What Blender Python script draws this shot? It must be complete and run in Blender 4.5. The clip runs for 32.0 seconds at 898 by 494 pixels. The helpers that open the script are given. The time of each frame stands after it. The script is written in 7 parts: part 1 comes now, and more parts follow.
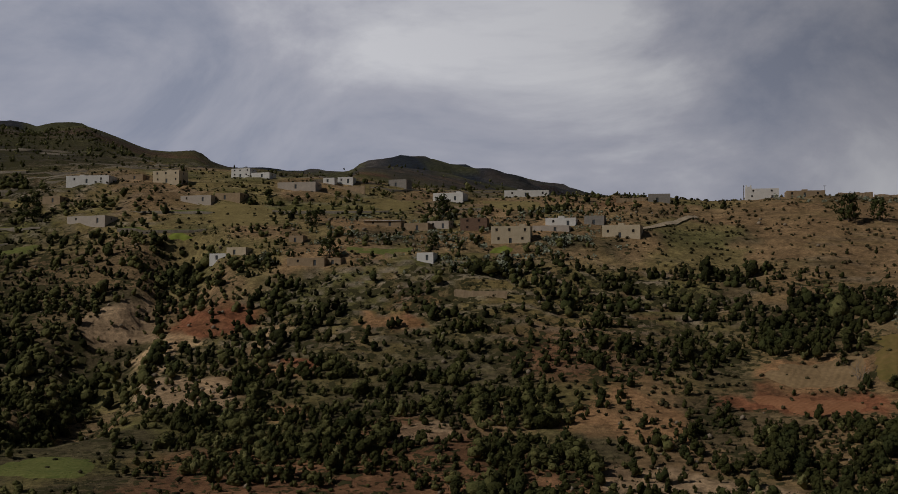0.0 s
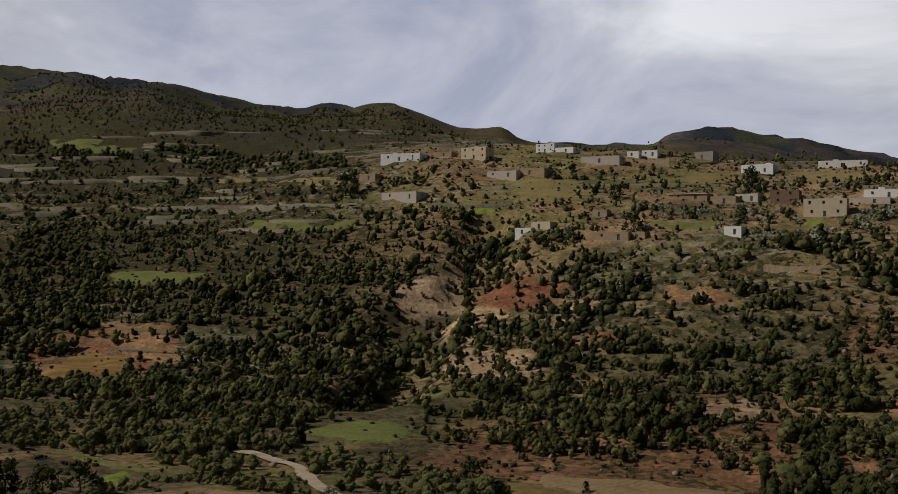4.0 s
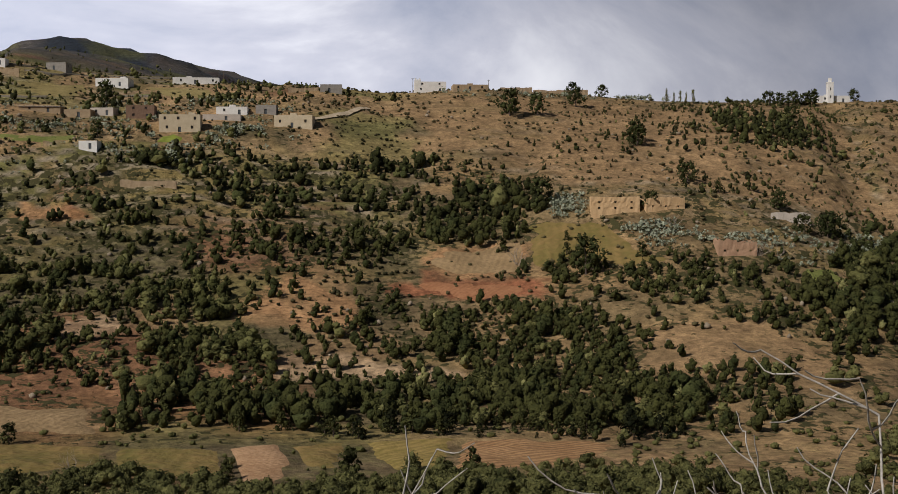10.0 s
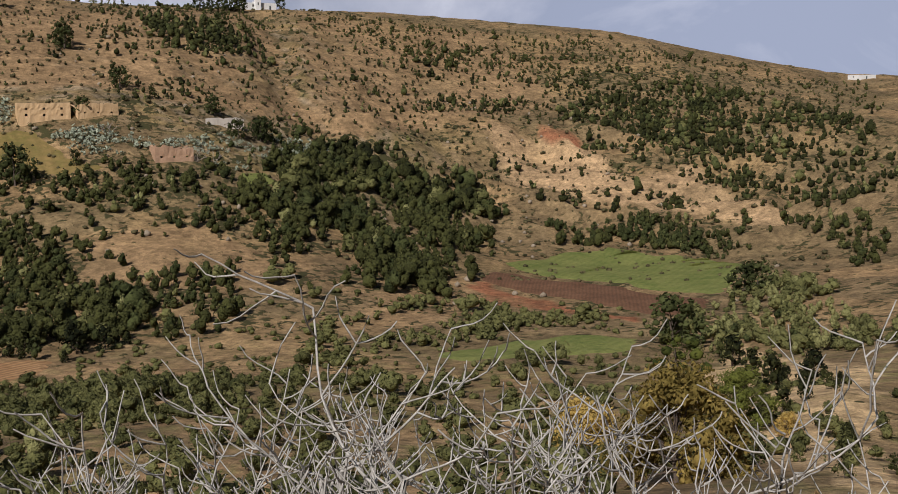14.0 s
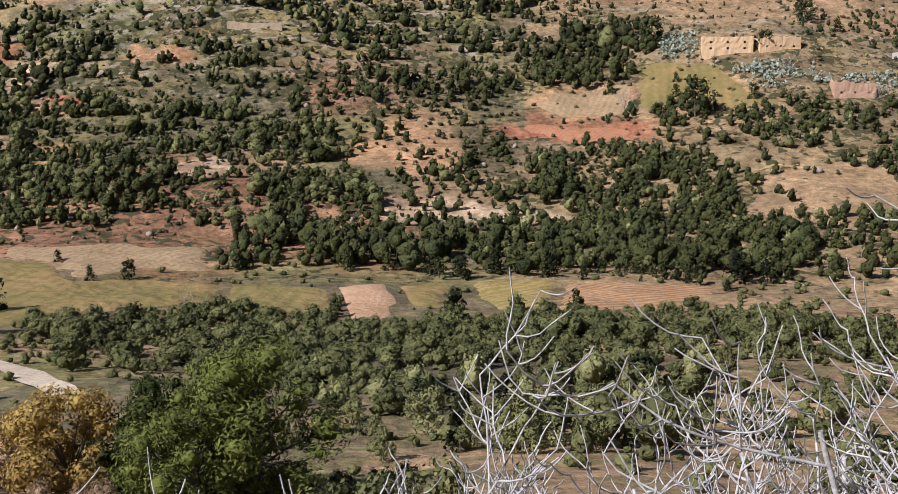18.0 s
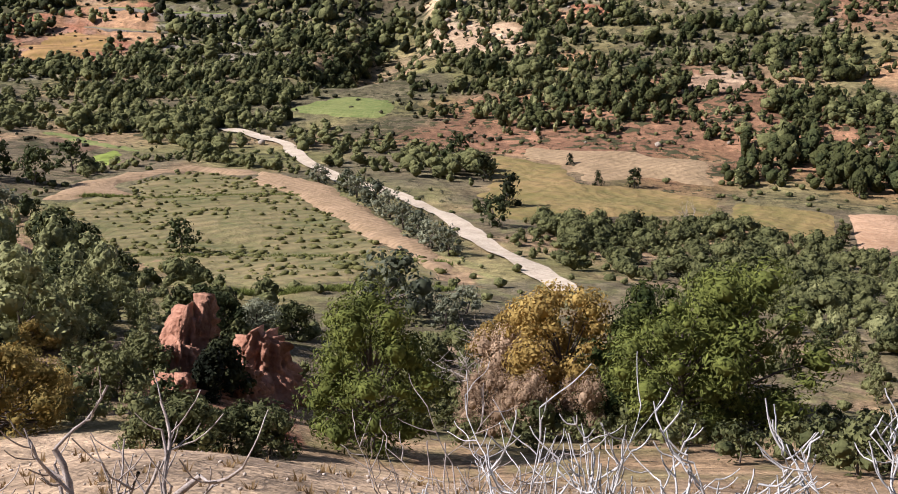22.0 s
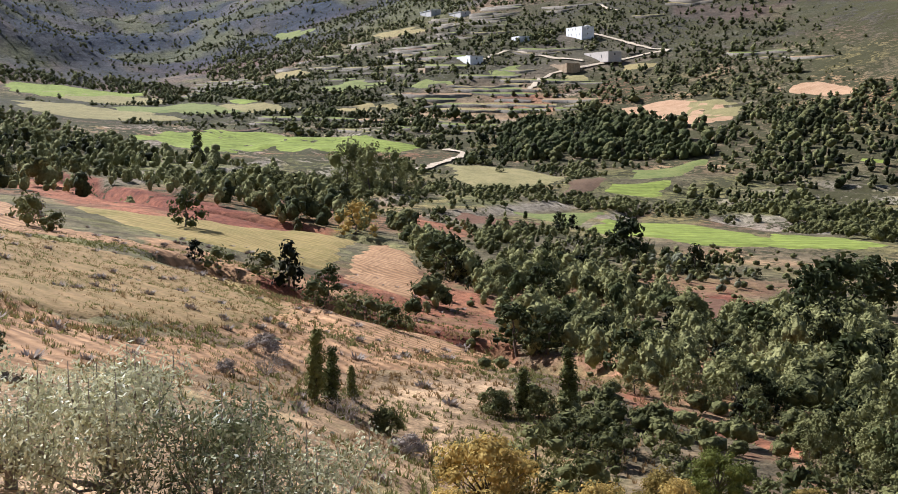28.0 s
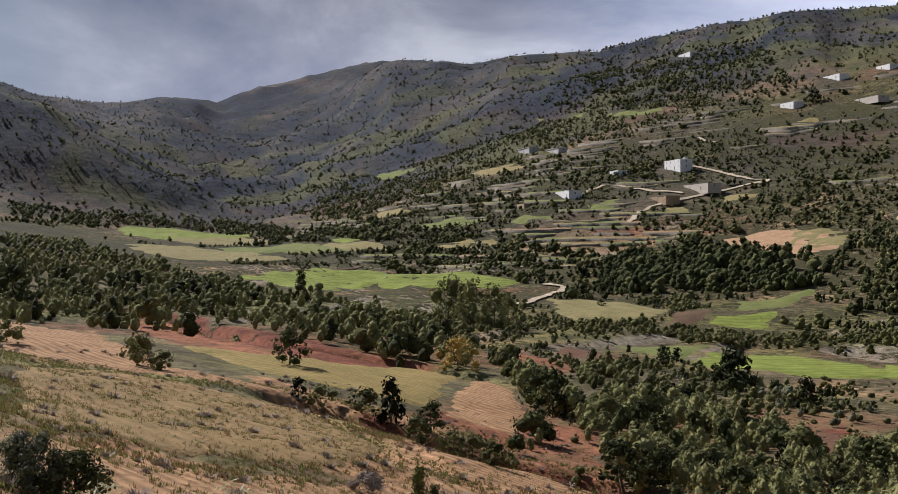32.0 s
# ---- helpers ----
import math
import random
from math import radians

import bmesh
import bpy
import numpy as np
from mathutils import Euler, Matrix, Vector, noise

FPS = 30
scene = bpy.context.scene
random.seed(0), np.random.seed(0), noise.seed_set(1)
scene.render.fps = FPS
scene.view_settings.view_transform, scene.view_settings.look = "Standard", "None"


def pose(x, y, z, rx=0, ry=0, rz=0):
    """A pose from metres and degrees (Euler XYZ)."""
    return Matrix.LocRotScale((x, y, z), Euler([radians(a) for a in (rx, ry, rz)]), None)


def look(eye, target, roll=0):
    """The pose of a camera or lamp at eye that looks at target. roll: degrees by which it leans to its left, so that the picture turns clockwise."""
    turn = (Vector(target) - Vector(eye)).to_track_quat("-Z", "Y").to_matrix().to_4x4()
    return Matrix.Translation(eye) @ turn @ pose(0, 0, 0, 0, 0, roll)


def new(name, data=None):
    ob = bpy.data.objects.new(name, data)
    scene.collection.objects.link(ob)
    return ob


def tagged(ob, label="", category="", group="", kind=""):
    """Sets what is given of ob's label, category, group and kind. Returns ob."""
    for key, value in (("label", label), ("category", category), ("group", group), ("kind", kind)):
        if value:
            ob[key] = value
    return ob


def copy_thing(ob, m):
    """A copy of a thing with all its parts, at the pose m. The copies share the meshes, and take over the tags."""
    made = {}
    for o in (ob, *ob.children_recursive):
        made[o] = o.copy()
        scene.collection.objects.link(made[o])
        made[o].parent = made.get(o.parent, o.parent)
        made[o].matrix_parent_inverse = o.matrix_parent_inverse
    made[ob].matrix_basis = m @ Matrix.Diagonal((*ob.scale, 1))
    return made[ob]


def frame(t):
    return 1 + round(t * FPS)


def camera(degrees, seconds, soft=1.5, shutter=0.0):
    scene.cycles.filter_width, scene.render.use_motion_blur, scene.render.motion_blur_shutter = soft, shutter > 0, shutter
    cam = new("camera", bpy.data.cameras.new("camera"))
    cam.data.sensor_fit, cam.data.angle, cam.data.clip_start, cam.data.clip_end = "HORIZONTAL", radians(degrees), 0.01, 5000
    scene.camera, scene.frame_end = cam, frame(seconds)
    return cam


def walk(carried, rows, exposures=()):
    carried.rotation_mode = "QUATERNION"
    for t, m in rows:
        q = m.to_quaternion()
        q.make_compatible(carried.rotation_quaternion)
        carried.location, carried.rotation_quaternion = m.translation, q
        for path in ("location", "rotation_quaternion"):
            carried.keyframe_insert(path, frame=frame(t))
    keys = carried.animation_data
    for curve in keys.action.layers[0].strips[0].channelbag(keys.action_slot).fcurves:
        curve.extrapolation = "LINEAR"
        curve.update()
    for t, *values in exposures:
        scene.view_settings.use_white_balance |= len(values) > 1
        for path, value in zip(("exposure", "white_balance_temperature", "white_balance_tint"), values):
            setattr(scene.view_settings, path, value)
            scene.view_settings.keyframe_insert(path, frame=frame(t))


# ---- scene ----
from mathutils.geometry import delaunay_2d_cdt

# ================= camera =================
EYE = Vector((0.0, 0.0, 1.6))
cam = camera(42.0, 32.0, soft=0.6)
# seconds, heading (degrees clockwise from north), pitch, roll
PATH = [
    (0.0, -0.00, 3.98, 0.24),
    (0.5, -0.13, 3.95, 0.29),
    (1.0, -0.55, 3.93, 0.30),
    (1.5, -2.29, 3.85, 0.13),
    (2.0, -4.76, 3.73, 0.28),
    (2.5, -7.77, 3.49, 0.61),
    (3.0, -10.32, 3.20, 0.85),
    (3.5, -12.52, 2.87, 0.98),
    (4.0, -14.81, 2.55, 1.03),
    (4.5, -16.33, 2.14, 1.23),
    (6.5, -13.01, 0.20, 1.57),
    (7.0, -10.19, -0.05, 1.79),
    (7.5, -4.81, -0.32, 1.28),
    (8.0, 1.02, -0.63, 0.88),
    (8.5, 5.34, -0.81, 0.62),
    (9.0, 8.83, -0.99, 0.43),
    (9.5, 11.83, -1.15, 0.18),
    (10.0, 15.94, -1.38, -0.20),
    (10.5, 22.15, -1.64, -0.73),
    (11.0, 27.34, -1.87, -1.29),
    (11.5, 31.48, -2.13, -1.52),
    (12.0, 35.49, -2.43, -1.41),
    (12.5, 39.06, -2.92, -1.37),
    (13.0, 41.95, -4.20, -1.25),
    (13.5, 42.91, -5.36, -1.21),
    (15.5, 40.15, -8.59, -1.07),
    (16.0, 36.05, -8.77, -1.33),
    (16.5, 30.51, -8.69, -0.24),
    (17.0, 23.58, -8.90, -0.31),
    (17.5, 17.13, -9.02, -0.33),
    (18.0, 10.76, -9.05, -0.36),
    (18.5, 5.96, -9.12, -0.12),
    (19.0, 1.75, -9.27, 0.10),
    (19.5, -1.82, -9.81, 0.12),
    (20.0, -4.48, -11.03, 0.27),
    (20.5, -6.75, -11.81, 0.30),
    (21.0, -8.63, -12.48, 0.34),
    (21.5, -10.46, -12.97, 0.40),
    (22.0, -13.92, -13.24, 0.26),
    (22.5, -20.23, -12.97, -0.02),
    (23.0, -24.66, -12.82, 0.05),
    (23.5, -28.82, -12.74, 0.18),
    (24.0, -32.63, -12.12, 0.30),
    (24.5, -36.81, -11.68, 0.07),
    (25.0, -42.12, -10.75, 0.10),
    (25.5, -47.87, -9.92, -0.13),
    (26.0, -52.16, -9.47, -0.22),
    (26.5, -55.75, -9.11, -0.24),
    (28.5, -62.51, -6.10, -0.20),
    (29.0, -64.76, -5.17, -0.63),
    (29.5, -66.28, -4.58, -1.04),
    (30.0, -66.76, -4.03, -1.78),
    (30.5, -66.61, -2.66, -1.91),
    (31.0, -66.06, -1.30, -1.62),
    (31.5, -65.85, -0.79, -1.30),
    (32.0, -65.72, -0.35, -1.15),
]


def facing(heading, pitch):
    a, e = radians(heading), radians(pitch)
    return Vector((math.sin(a) * math.cos(e), math.cos(a) * math.cos(e), math.sin(e)))


walk(cam, [(t, look(EYE, EYE + facing(h, p) * 100, r)) for t, h, p, r in PATH],
     exposures=[(0.0, -1.72, 6250, 12), (1.5, -1.68, 6250, 12), (3.0, -1.55, 6250, 12), (4.0, -1.15, 6250, 11), (7.0, -0.68, 6250, 12), (9.0, -0.66, 6250, 12), (11.0, -0.5, 6200, 12), (13.0, -0.35, 6100, 12), (16.0, 0.1, 5600, 17),
                (19.0, 0.68, 5400, 18), (23.0, 0.92, 5500, 20), (26.0, 1.08, 5350, 16), (29.0, 0.78, 5450, 15), (32.0, 0.22, 5750, 15)])

# ================= sky and sun =================
SUN_HEADING, SUN_HEIGHT = -112.0, 40.0
world = bpy.data.worlds.new("sky")
scene.world = world
world.use_nodes = True
wn, wl = world.node_tree.nodes, world.node_tree.links
wn.clear()


def wnode(kind, **values):
    n = wn.new(kind)
    for key, value in values.items():
        n.inputs[key].default_value = value
    return n


sky = wn.new("ShaderNodeTexSky")
sky.sky_type, sky.sun_disc = "NISHITA", False
sky.sun_elevation, sky.sun_rotation = radians(SUN_HEIGHT), radians(SUN_HEADING)
dimmed = wnode("ShaderNodeVectorMath")
dimmed.operation = "SCALE"
dimmed.inputs["Scale"].default_value = 0.035
wl.new(sky.outputs[0], dimmed.inputs[0])
where = wn.new("ShaderNodeTexCoord")
split = wn.new("ShaderNodeSeparateXYZ")
wl.new(where.outputs["Generated"], split.inputs[0])
lift = wn.new("ShaderNodeMath")
lift.operation = "MULTIPLY_ADD"
lift.inputs[1].default_value, lift.inputs[2].default_value = 1.9, 0.0
wl.new(split.outputs[2], lift.inputs[0])
flat = wn.new("ShaderNodeCombineXYZ")
wl.new(split.outputs[0], flat.inputs[0]), wl.new(split.outputs[1], flat.inputs[1]), wl.new(lift.outputs[0], flat.inputs[2])
billow = wnode("ShaderNodeTexNoise", Scale=3.3, Detail=9.0, Roughness=0.58, Distortion=0.5)
wl.new(flat.outputs[0], billow.inputs["Vector"])
broad = wnode("ShaderNodeTexNoise", Scale=1.5, Detail=3.0, Roughness=0.5)
wl.new(flat.outputs[0], broad.inputs["Vector"])
shade = wn.new("ShaderNodeValToRGB")
shade.color_ramp.elements[0].position, shade.color_ramp.elements[0].color = 0.37, (0.36, 0.39, 0.48, 1)
shade.color_ramp.elements[1].position, shade.color_ramp.elements[1].color = 0.67, (0.88, 0.875, 0.885, 1)
e = shade.color_ramp.elements.new(0.52)
e.color = (0.56, 0.565, 0.625, 1)
wl.new(billow.outputs[0], shade.inputs[0])
cover = wn.new("ShaderNodeValToRGB")
cover.color_ramp.elements[0].position, cover.color_ramp.elements[0].color = 0.30, (0.82, 0.82, 0.82, 1)
cover.color_ramp.elements[1].position = 0.46
wl.new(broad.outputs[0], cover.inputs[0])
open_up = wn.new("ShaderNodeMapRange")
open_up.interpolation_type = "SMOOTHSTEP"
open_up.inputs[1].default_value, open_up.inputs[2].default_value, open_up.inputs[3].default_value, open_up.inputs[4].default_value = 0.3, 0.5, 1.0, 0.0
wl.new(split.outputs[2], open_up.inputs[0])
veil = wn.new("ShaderNodeMath")
veil.operation = "MULTIPLY"
behind = wn.new("ShaderNodeMapRange")  # the cloud bank lies over the valley; towards the sun the sky is clear
behind.interpolation_type = "SMOOTHSTEP"
behind.inputs[1].default_value, behind.inputs[2].default_value = -0.15, 0.25
bank = wn.new("ShaderNodeMath")
bank.operation = "MULTIPLY"
wl.new(split.outputs[1], behind.inputs[0]), wl.new(open_up.outputs[0], bank.inputs[0]), wl.new(behind.outputs[0], bank.inputs[1])
wl.new(cover.outputs[0], veil.inputs[0]), wl.new(bank.outputs[0], veil.inputs[1])
both = wn.new("ShaderNodeMix")
both.data_type = "RGBA"
north = wn.new("ShaderNodeMapRange")
north.inputs[1].default_value, north.inputs[2].default_value, north.inputs[3].default_value, north.inputs[4].default_value = 0.66, 1.0, 0.0, 1.0
brightest = wn.new("ShaderNodeVectorMath")
brightest.operation = "DOT_PRODUCT"
brightest.inputs[1].default_value = (-0.276, 0.961, 0.0)
wl.new(where.outputs["Generated"], brightest.inputs[0]), wl.new(brightest.outputs["Value"], north.inputs[0])
high = wn.new("ShaderNodeMapRange")
high.interpolation_type = "SMOOTHSTEP"
high.inputs[1].default_value, high.inputs[2].default_value, high.inputs[3].default_value, high.inputs[4].default_value = 0.12, 0.24, 0.85, 0.55
wl.new(split.outputs[2], high.inputs[0])
dense = wn.new("ShaderNodeMix")
wl.new(north.outputs[0], dense.inputs[0]), wl.new(high.outputs[0], dense.inputs[2])
dense.inputs[3].default_value = 2.25
east = wn.new("ShaderNodeMapRange")  # sunlit cloud fronts in the north-east
east.interpolation_type = "SMOOTHSTEP"
east.inputs[1].default_value, east.inputs[2].default_value, east.inputs[3].default_value, east.inputs[4].default_value = 0.45, 0.85, 1.0, 1.45
wl.new(split.outputs[0], east.inputs[0])
west = wn.new("ShaderNodeMapRange")  # heavier cloud over the mountains in the west
west.interpolation_type = "SMOOTHSTEP"
west.inputs[1].default_value, west.inputs[2].default_value, west.inputs[3].default_value, west.inputs[4].default_value = -0.85, -0.45, 0.7, 1.0
wl.new(split.outputs[0], west.inputs[0])
sides = wn.new("ShaderNodeMath")
sides.operation = "MULTIPLY"
wl.new(east.outputs[0], sides.inputs[0]), wl.new(west.outputs[0], sides.inputs[1])
bright = wn.new("ShaderNodeMath")
bright.operation = "MULTIPLY"
wl.new(dense.outputs[0], bright.inputs[0]), wl.new(sides.outputs[0], bright.inputs[1])
thick = wn.new("ShaderNodeVectorMath")
thick.operation = "SCALE"
wl.new(shade.outputs[0], thick.inputs[0]), wl.new(bright.outputs[0], thick.inputs["Scale"])
wl.new(veil.outputs[0], both.inputs[0]), wl.new(dimmed.outputs[0], both.inputs[6]), wl.new(thick.outputs[0], both.inputs[7])
back = wnode("ShaderNodeBackground", Strength=1.0)
wl.new(both.outputs[2], back.inputs[0])
wl.new(back.outputs[0], wn.new("ShaderNodeOutputWorld").inputs[0])

sun = new("sun", bpy.data.lights.new("sun", "SUN"))
sun.data.energy, sun.data.angle, sun.data.color = 5.0, radians(0.6), (1.0, 0.935, 0.84)
sun.matrix_world = look(facing(SUN_HEADING, SUN_HEIGHT) * 300, (0, 0, 0))

# ================= terrain =================
#TERRAIN-BEGIN
PROFILES = {}


def profile(heading, *pairs):
    """The lie of the land along one heading: distance and height below or above the eye."""
    PROFILES[heading] = (np.array(pairs[0::2], float), np.array(pairs[1::2], float) + 1.6)


profile(-90, 8, -4, 30, -7.5, 80, -8.5, 150, -10, 300, -13, 450, -6, 700, 8, 1000, 28, 1500, 130, 2200, 292, 3500, 300)
profile(-75, 8, -4.5, 30, -10, 70, -14.5, 105, -16, 150, -17.5, 300, -22, 600, -18, 900, 0, 1200, 22, 1800, 120, 3200, 400, 4200, 420)
profile(-60, 8, -4.5, 30, -13, 45, -17, 65, -19.5, 95, -21, 130, -26, 260, -30, 330, -31, 520, -24, 650, -9, 800, 30, 1100, 92, 1700, 250, 2000, 325, 3000, 400)
profile(-45, 8, -4.5, 22, -9.5, 50, -19, 85, -23, 150, -28.6, 210, -32, 310, -34, 400, -34, 520, -14, 600, 4, 850, 71, 1100, 153, 1700, 343, 2600, 430)
profile(-30, 8, -4.6, 22, -8.9, 35, -16, 70, -22, 135, -34, 235, -37.6, 320, -37.6, 430, -24, 560, 15, 800, 104, 1400, 262, 2600, 330)
profile(-15, 8, -4.8, 18, -8.3, 32, -15, 60, -25.7, 140, -35, 190, -38, 270, -38, 340, -29, 400, -15, 500, 30, 600, 75, 1100, 168, 2600, 230)
profile(0, 8, -5, 20, -9.5, 35, -16, 65, -25.5, 130, -35, 170, -38.6, 190, -39.5, 222, -40, 262, -38, 350, -16.5, 410, 10.7, 450, 30, 480, 41, 640, 78.6, 900, 95, 1900, 284, 3000, 300)
profile(15, 8, -5, 20, -9.5, 40, -17, 80, -27, 175, -40, 205, -40.6, 225, -41, 270, -39, 350, -17, 390, 0, 480, 35, 570, 63, 900, 66, 2500, 90)
profile(30, 8, -5, 20, -9, 40, -16, 90, -29, 205, -42, 245, -40.6, 300, -29, 350, -11, 390, 3, 470, 26, 600, 55, 800, 64, 2500, 70)
profile(45, 8, -4.8, 25, -10, 60, -20, 110, -32, 205, -42.5, 275, -43, 370, -39.5, 420, -24, 480, -4, 560, 22, 680, 57, 900, 62, 2500, 65)
profile(60, 8, -4, 30, -10, 75, -21, 100, -23, 140, -32, 200, -40, 255, -40, 340, -40, 430, -25, 520, 0, 700, 33, 1000, 36, 2500, 40)
profile(75, 8, -4, 30, -9.5, 75, -19, 100, -21, 150, -25, 300, -24, 500, -5, 700, 20, 2500, 35)
for heading in range(90, 270, 15):  # the hill that the camera stands on
    profile(heading, 8, -2, 40, -1, 150, 6, 600, 30, 2500, 90)


def hash2(ix, iy, seed):
    n = (ix.astype(np.int64) * 374761393 + iy.astype(np.int64) * 668265263 + seed * 974711) & 0x7FFFFFFF
    n = ((n ^ (n >> 13)) * 1274126177) & 0x7FFFFFFF
    return ((n ^ (n >> 16)) & 0xFFFF) / 65535.0


def vnoise(x, y, seed=0):
    ix, iy = np.floor(x), np.floor(y)
    fx, fy = x - ix, y - iy
    fx, fy = fx * fx * (3 - 2 * fx), fy * fy * (3 - 2 * fy)
    a, b = hash2(ix, iy, seed), hash2(ix + 1, iy, seed)
    c, d = hash2(ix, iy + 1, seed), hash2(ix + 1, iy + 1, seed)
    return (a + (b - a) * fx) * (1 - fy) + (c + (d - c) * fx) * fy


def fbm(x, y, size, octaves=4, seed=0):
    total, weight, amp = 0, 0, 1.0
    for k in range(octaves):
        total = total + amp * vnoise(x / size * 2 ** k + 17.3 * k, y / size * 2 ** k - 9.1 * k, seed + k)
        weight, amp = weight + amp, amp * 0.5
    return total / weight


def smooth(a, b, v):
    t = np.clip((v - a) / (b - a), 0, 1)
    return t * t * (3 - 2 * t)


def polar(x, y):
    return np.degrees(np.arctan2(x, y)), np.hypot(x, y)


def plan(heading, r):
    a = np.radians(heading)
    return np.sin(a) * r, np.cos(a) * r


HEADINGS = list(range(-90, 270, 15))
RIDGES = []


def ridge(slope, *crest):
    """A spur whose crest runs through (heading, distance, height) and falls off to both sides."""
    RIDGES.append((slope, [(*plan(crest[i], crest[i + 1]), crest[i + 2]) for i in range(0, len(crest), 3)]))


def base_height(x, y):
    x, y = np.asarray(x, float), np.asarray(y, float)
    heading, r = polar(x, y)
    u = ((heading + 90) % 360) / 15
    i = np.floor(u).astype(int)
    f = u - i
    r = np.maximum(r, 0.5)
    cols = []
    for h in HEADINGS:
        d, z = PROFILES[h]
        d, z = np.concatenate([[0.5], d, [5200]]), np.concatenate([[0.0], z, [z[-1] + 60]])
        cols.append((np.interp(r * 0.95, d, z) + 2 * np.interp(r, d, z) + np.interp(r * 1.05, d, z)) / 4)
    cols = np.array(cols)
    n = len(HEADINGS)
    pick = lambda k: np.take_along_axis(cols, ((i + k) % n)[None], 0)[0]
    p0, p1, p2, p3 = pick(-1), pick(0), pick(1), pick(2)
    z = p1 + 0.5 * f * (p2 - p0 + f * (2 * p0 - 5 * p1 + 4 * p2 - p3 + f * (3 * (p1 - p2) + p3 - p0)))
    for slope, crest in RIDGES:
        top = np.full(x.shape, -1e9)
        for (ax, ay, az), (bx, by, bz) in zip(crest, crest[1:]):
            dx, dy = bx - ax, by - ay
            s = np.clip(((x - ax) * dx + (y - ay) * dy) / (dx * dx + dy * dy), 0, 1)
            away = np.hypot(x - ax - s * dx, y - ay - s * dy)
            top = np.maximum(top, az + s * (bz - az) - slope * np.sqrt(away ** 2 + 900) + slope * 30)
        z = np.maximum(z, top) + 12 * np.exp(-np.abs(z - top) / 12) * (top > -1e8) * (np.abs(z - top) < 60) * 0.3
    return z


def form(x, y):
    """The ground before terraces and gullies: rolling, rougher on the slopes and in the mountains."""
    heading, r = polar(x, y)
    z = base_height(x, y)
    z = z + (fbm(x, y, 60, 3, 5) - 0.5) * 7 * smooth(230, 420, r) + (fbm(x, y, 14, 3, 9) - 0.5) * 1.6 * smooth(20, 60, r)
    z = z + (fbm(x, y, 420, 5, 3) - 0.5) * 95 * smooth(900, 2200, r) + (fbm(x, y, 5, 2, 31) - 0.5) * 0.35 * smooth(4, 12, r)
    crag = 1 - np.abs(2 * fbm(x, y, 190, 4, 23) - 1) * 2.2
    crag = crag + 0.3 * (1 - smooth(-48, -36, heading)) * (1 - np.abs(2 * fbm(x, y, 60, 3, 123) - 1) * 2.4)
    return z + crag * (26 - 11 * (1 - smooth(-48, -36, heading))) * smooth(1000, 1500, r) + (1 - np.abs(2 * fbm(x, y, 24, 3, 27) - 1) * 2) * 4.6 * smooth(36, 39, heading) * smooth(330, 400, r) * (1 - smooth(470, 520, r)) + (fbm(x, y, 11, 3, 37) - 0.5) * 2.6 * smooth(6, 14, heading) * smooth(300, 380, r) * (1 - smooth(750, 900, r))


def terraces(x, y, z):
    """How far up its step a place lies, from 0 to 1 at the riser's top, and how strongly the slope is terraced."""
    heading, r = polar(x, y)
    q = z / 2.9 + fbm(x, y, 90, 2, 44) * 2
    farm = smooth(330, 430, r + 60 * (heading < -22)) * (1 - smooth(800, 980, r)) * (1 - smooth(10, 18, heading)) * smooth(-82, -74, heading) * smooth(0.3, 0.45, fbm(x, y, 120, 2, 50))
    old = smooth(12, 20, heading) * (1 - smooth(36, 46, heading)) * smooth(320, 380, r) * (1 - smooth(560, 640, r)) * smooth(0.36, 0.5, fbm(x, y, 80, 2, 52))
    return q - np.floor(q), np.maximum(farm, 0.6 * old)  # old: crumbled steps on the dry hill


def height(x, y):
    x, y = np.asarray(x, float), np.asarray(y, float)
    heading, r = polar(x, y)
    z = form(x, y)
    up, farm = terraces(x, y, z)
    z = z + (smooth(0.62, 1.0, up) - up) * 2.9 * 0.85 * farm
    for depth, width, line in GULLIES:
        z = z - depth * np.exp(-(off_line(x, y, line) * (1 + 0.5 * (fbm(x, y, 9, 2, 61) - 0.5)) / width) ** 4)
    if len(LEVEL):
        near, shift = np.interp(heading, LEVEL[0], LEVEL[1]), np.interp(heading, LEVEL[0], LEVEL[2])
        z = z + r * shift * smooth(0.6, 0.92, r / near) * smooth(-105, -95, heading) * (1 - smooth(66, 74, heading))
    return z


GULLIES = []
LEVEL = ()


def off_line(x, y, line):
    """Distance from a line of plan points."""
    best = np.full(np.shape(x), 1e9)
    for (ax, ay), (bx, by) in zip(line, line[1:]):
        dx, dy = bx - ax, by - ay
        s = np.clip(((x - ax) * dx + (y - ay) * dy) / (dx * dx + dy * dy), 0, 1)
        best = np.minimum(best, np.hypot(x - ax - s * dx, y - ay - s * dy))
    return best


def gully(depth, width, *xy):
    GULLIES.append((depth, width, [(xy[i], xy[i + 1]) for i in range(0, len(xy), 2)]))


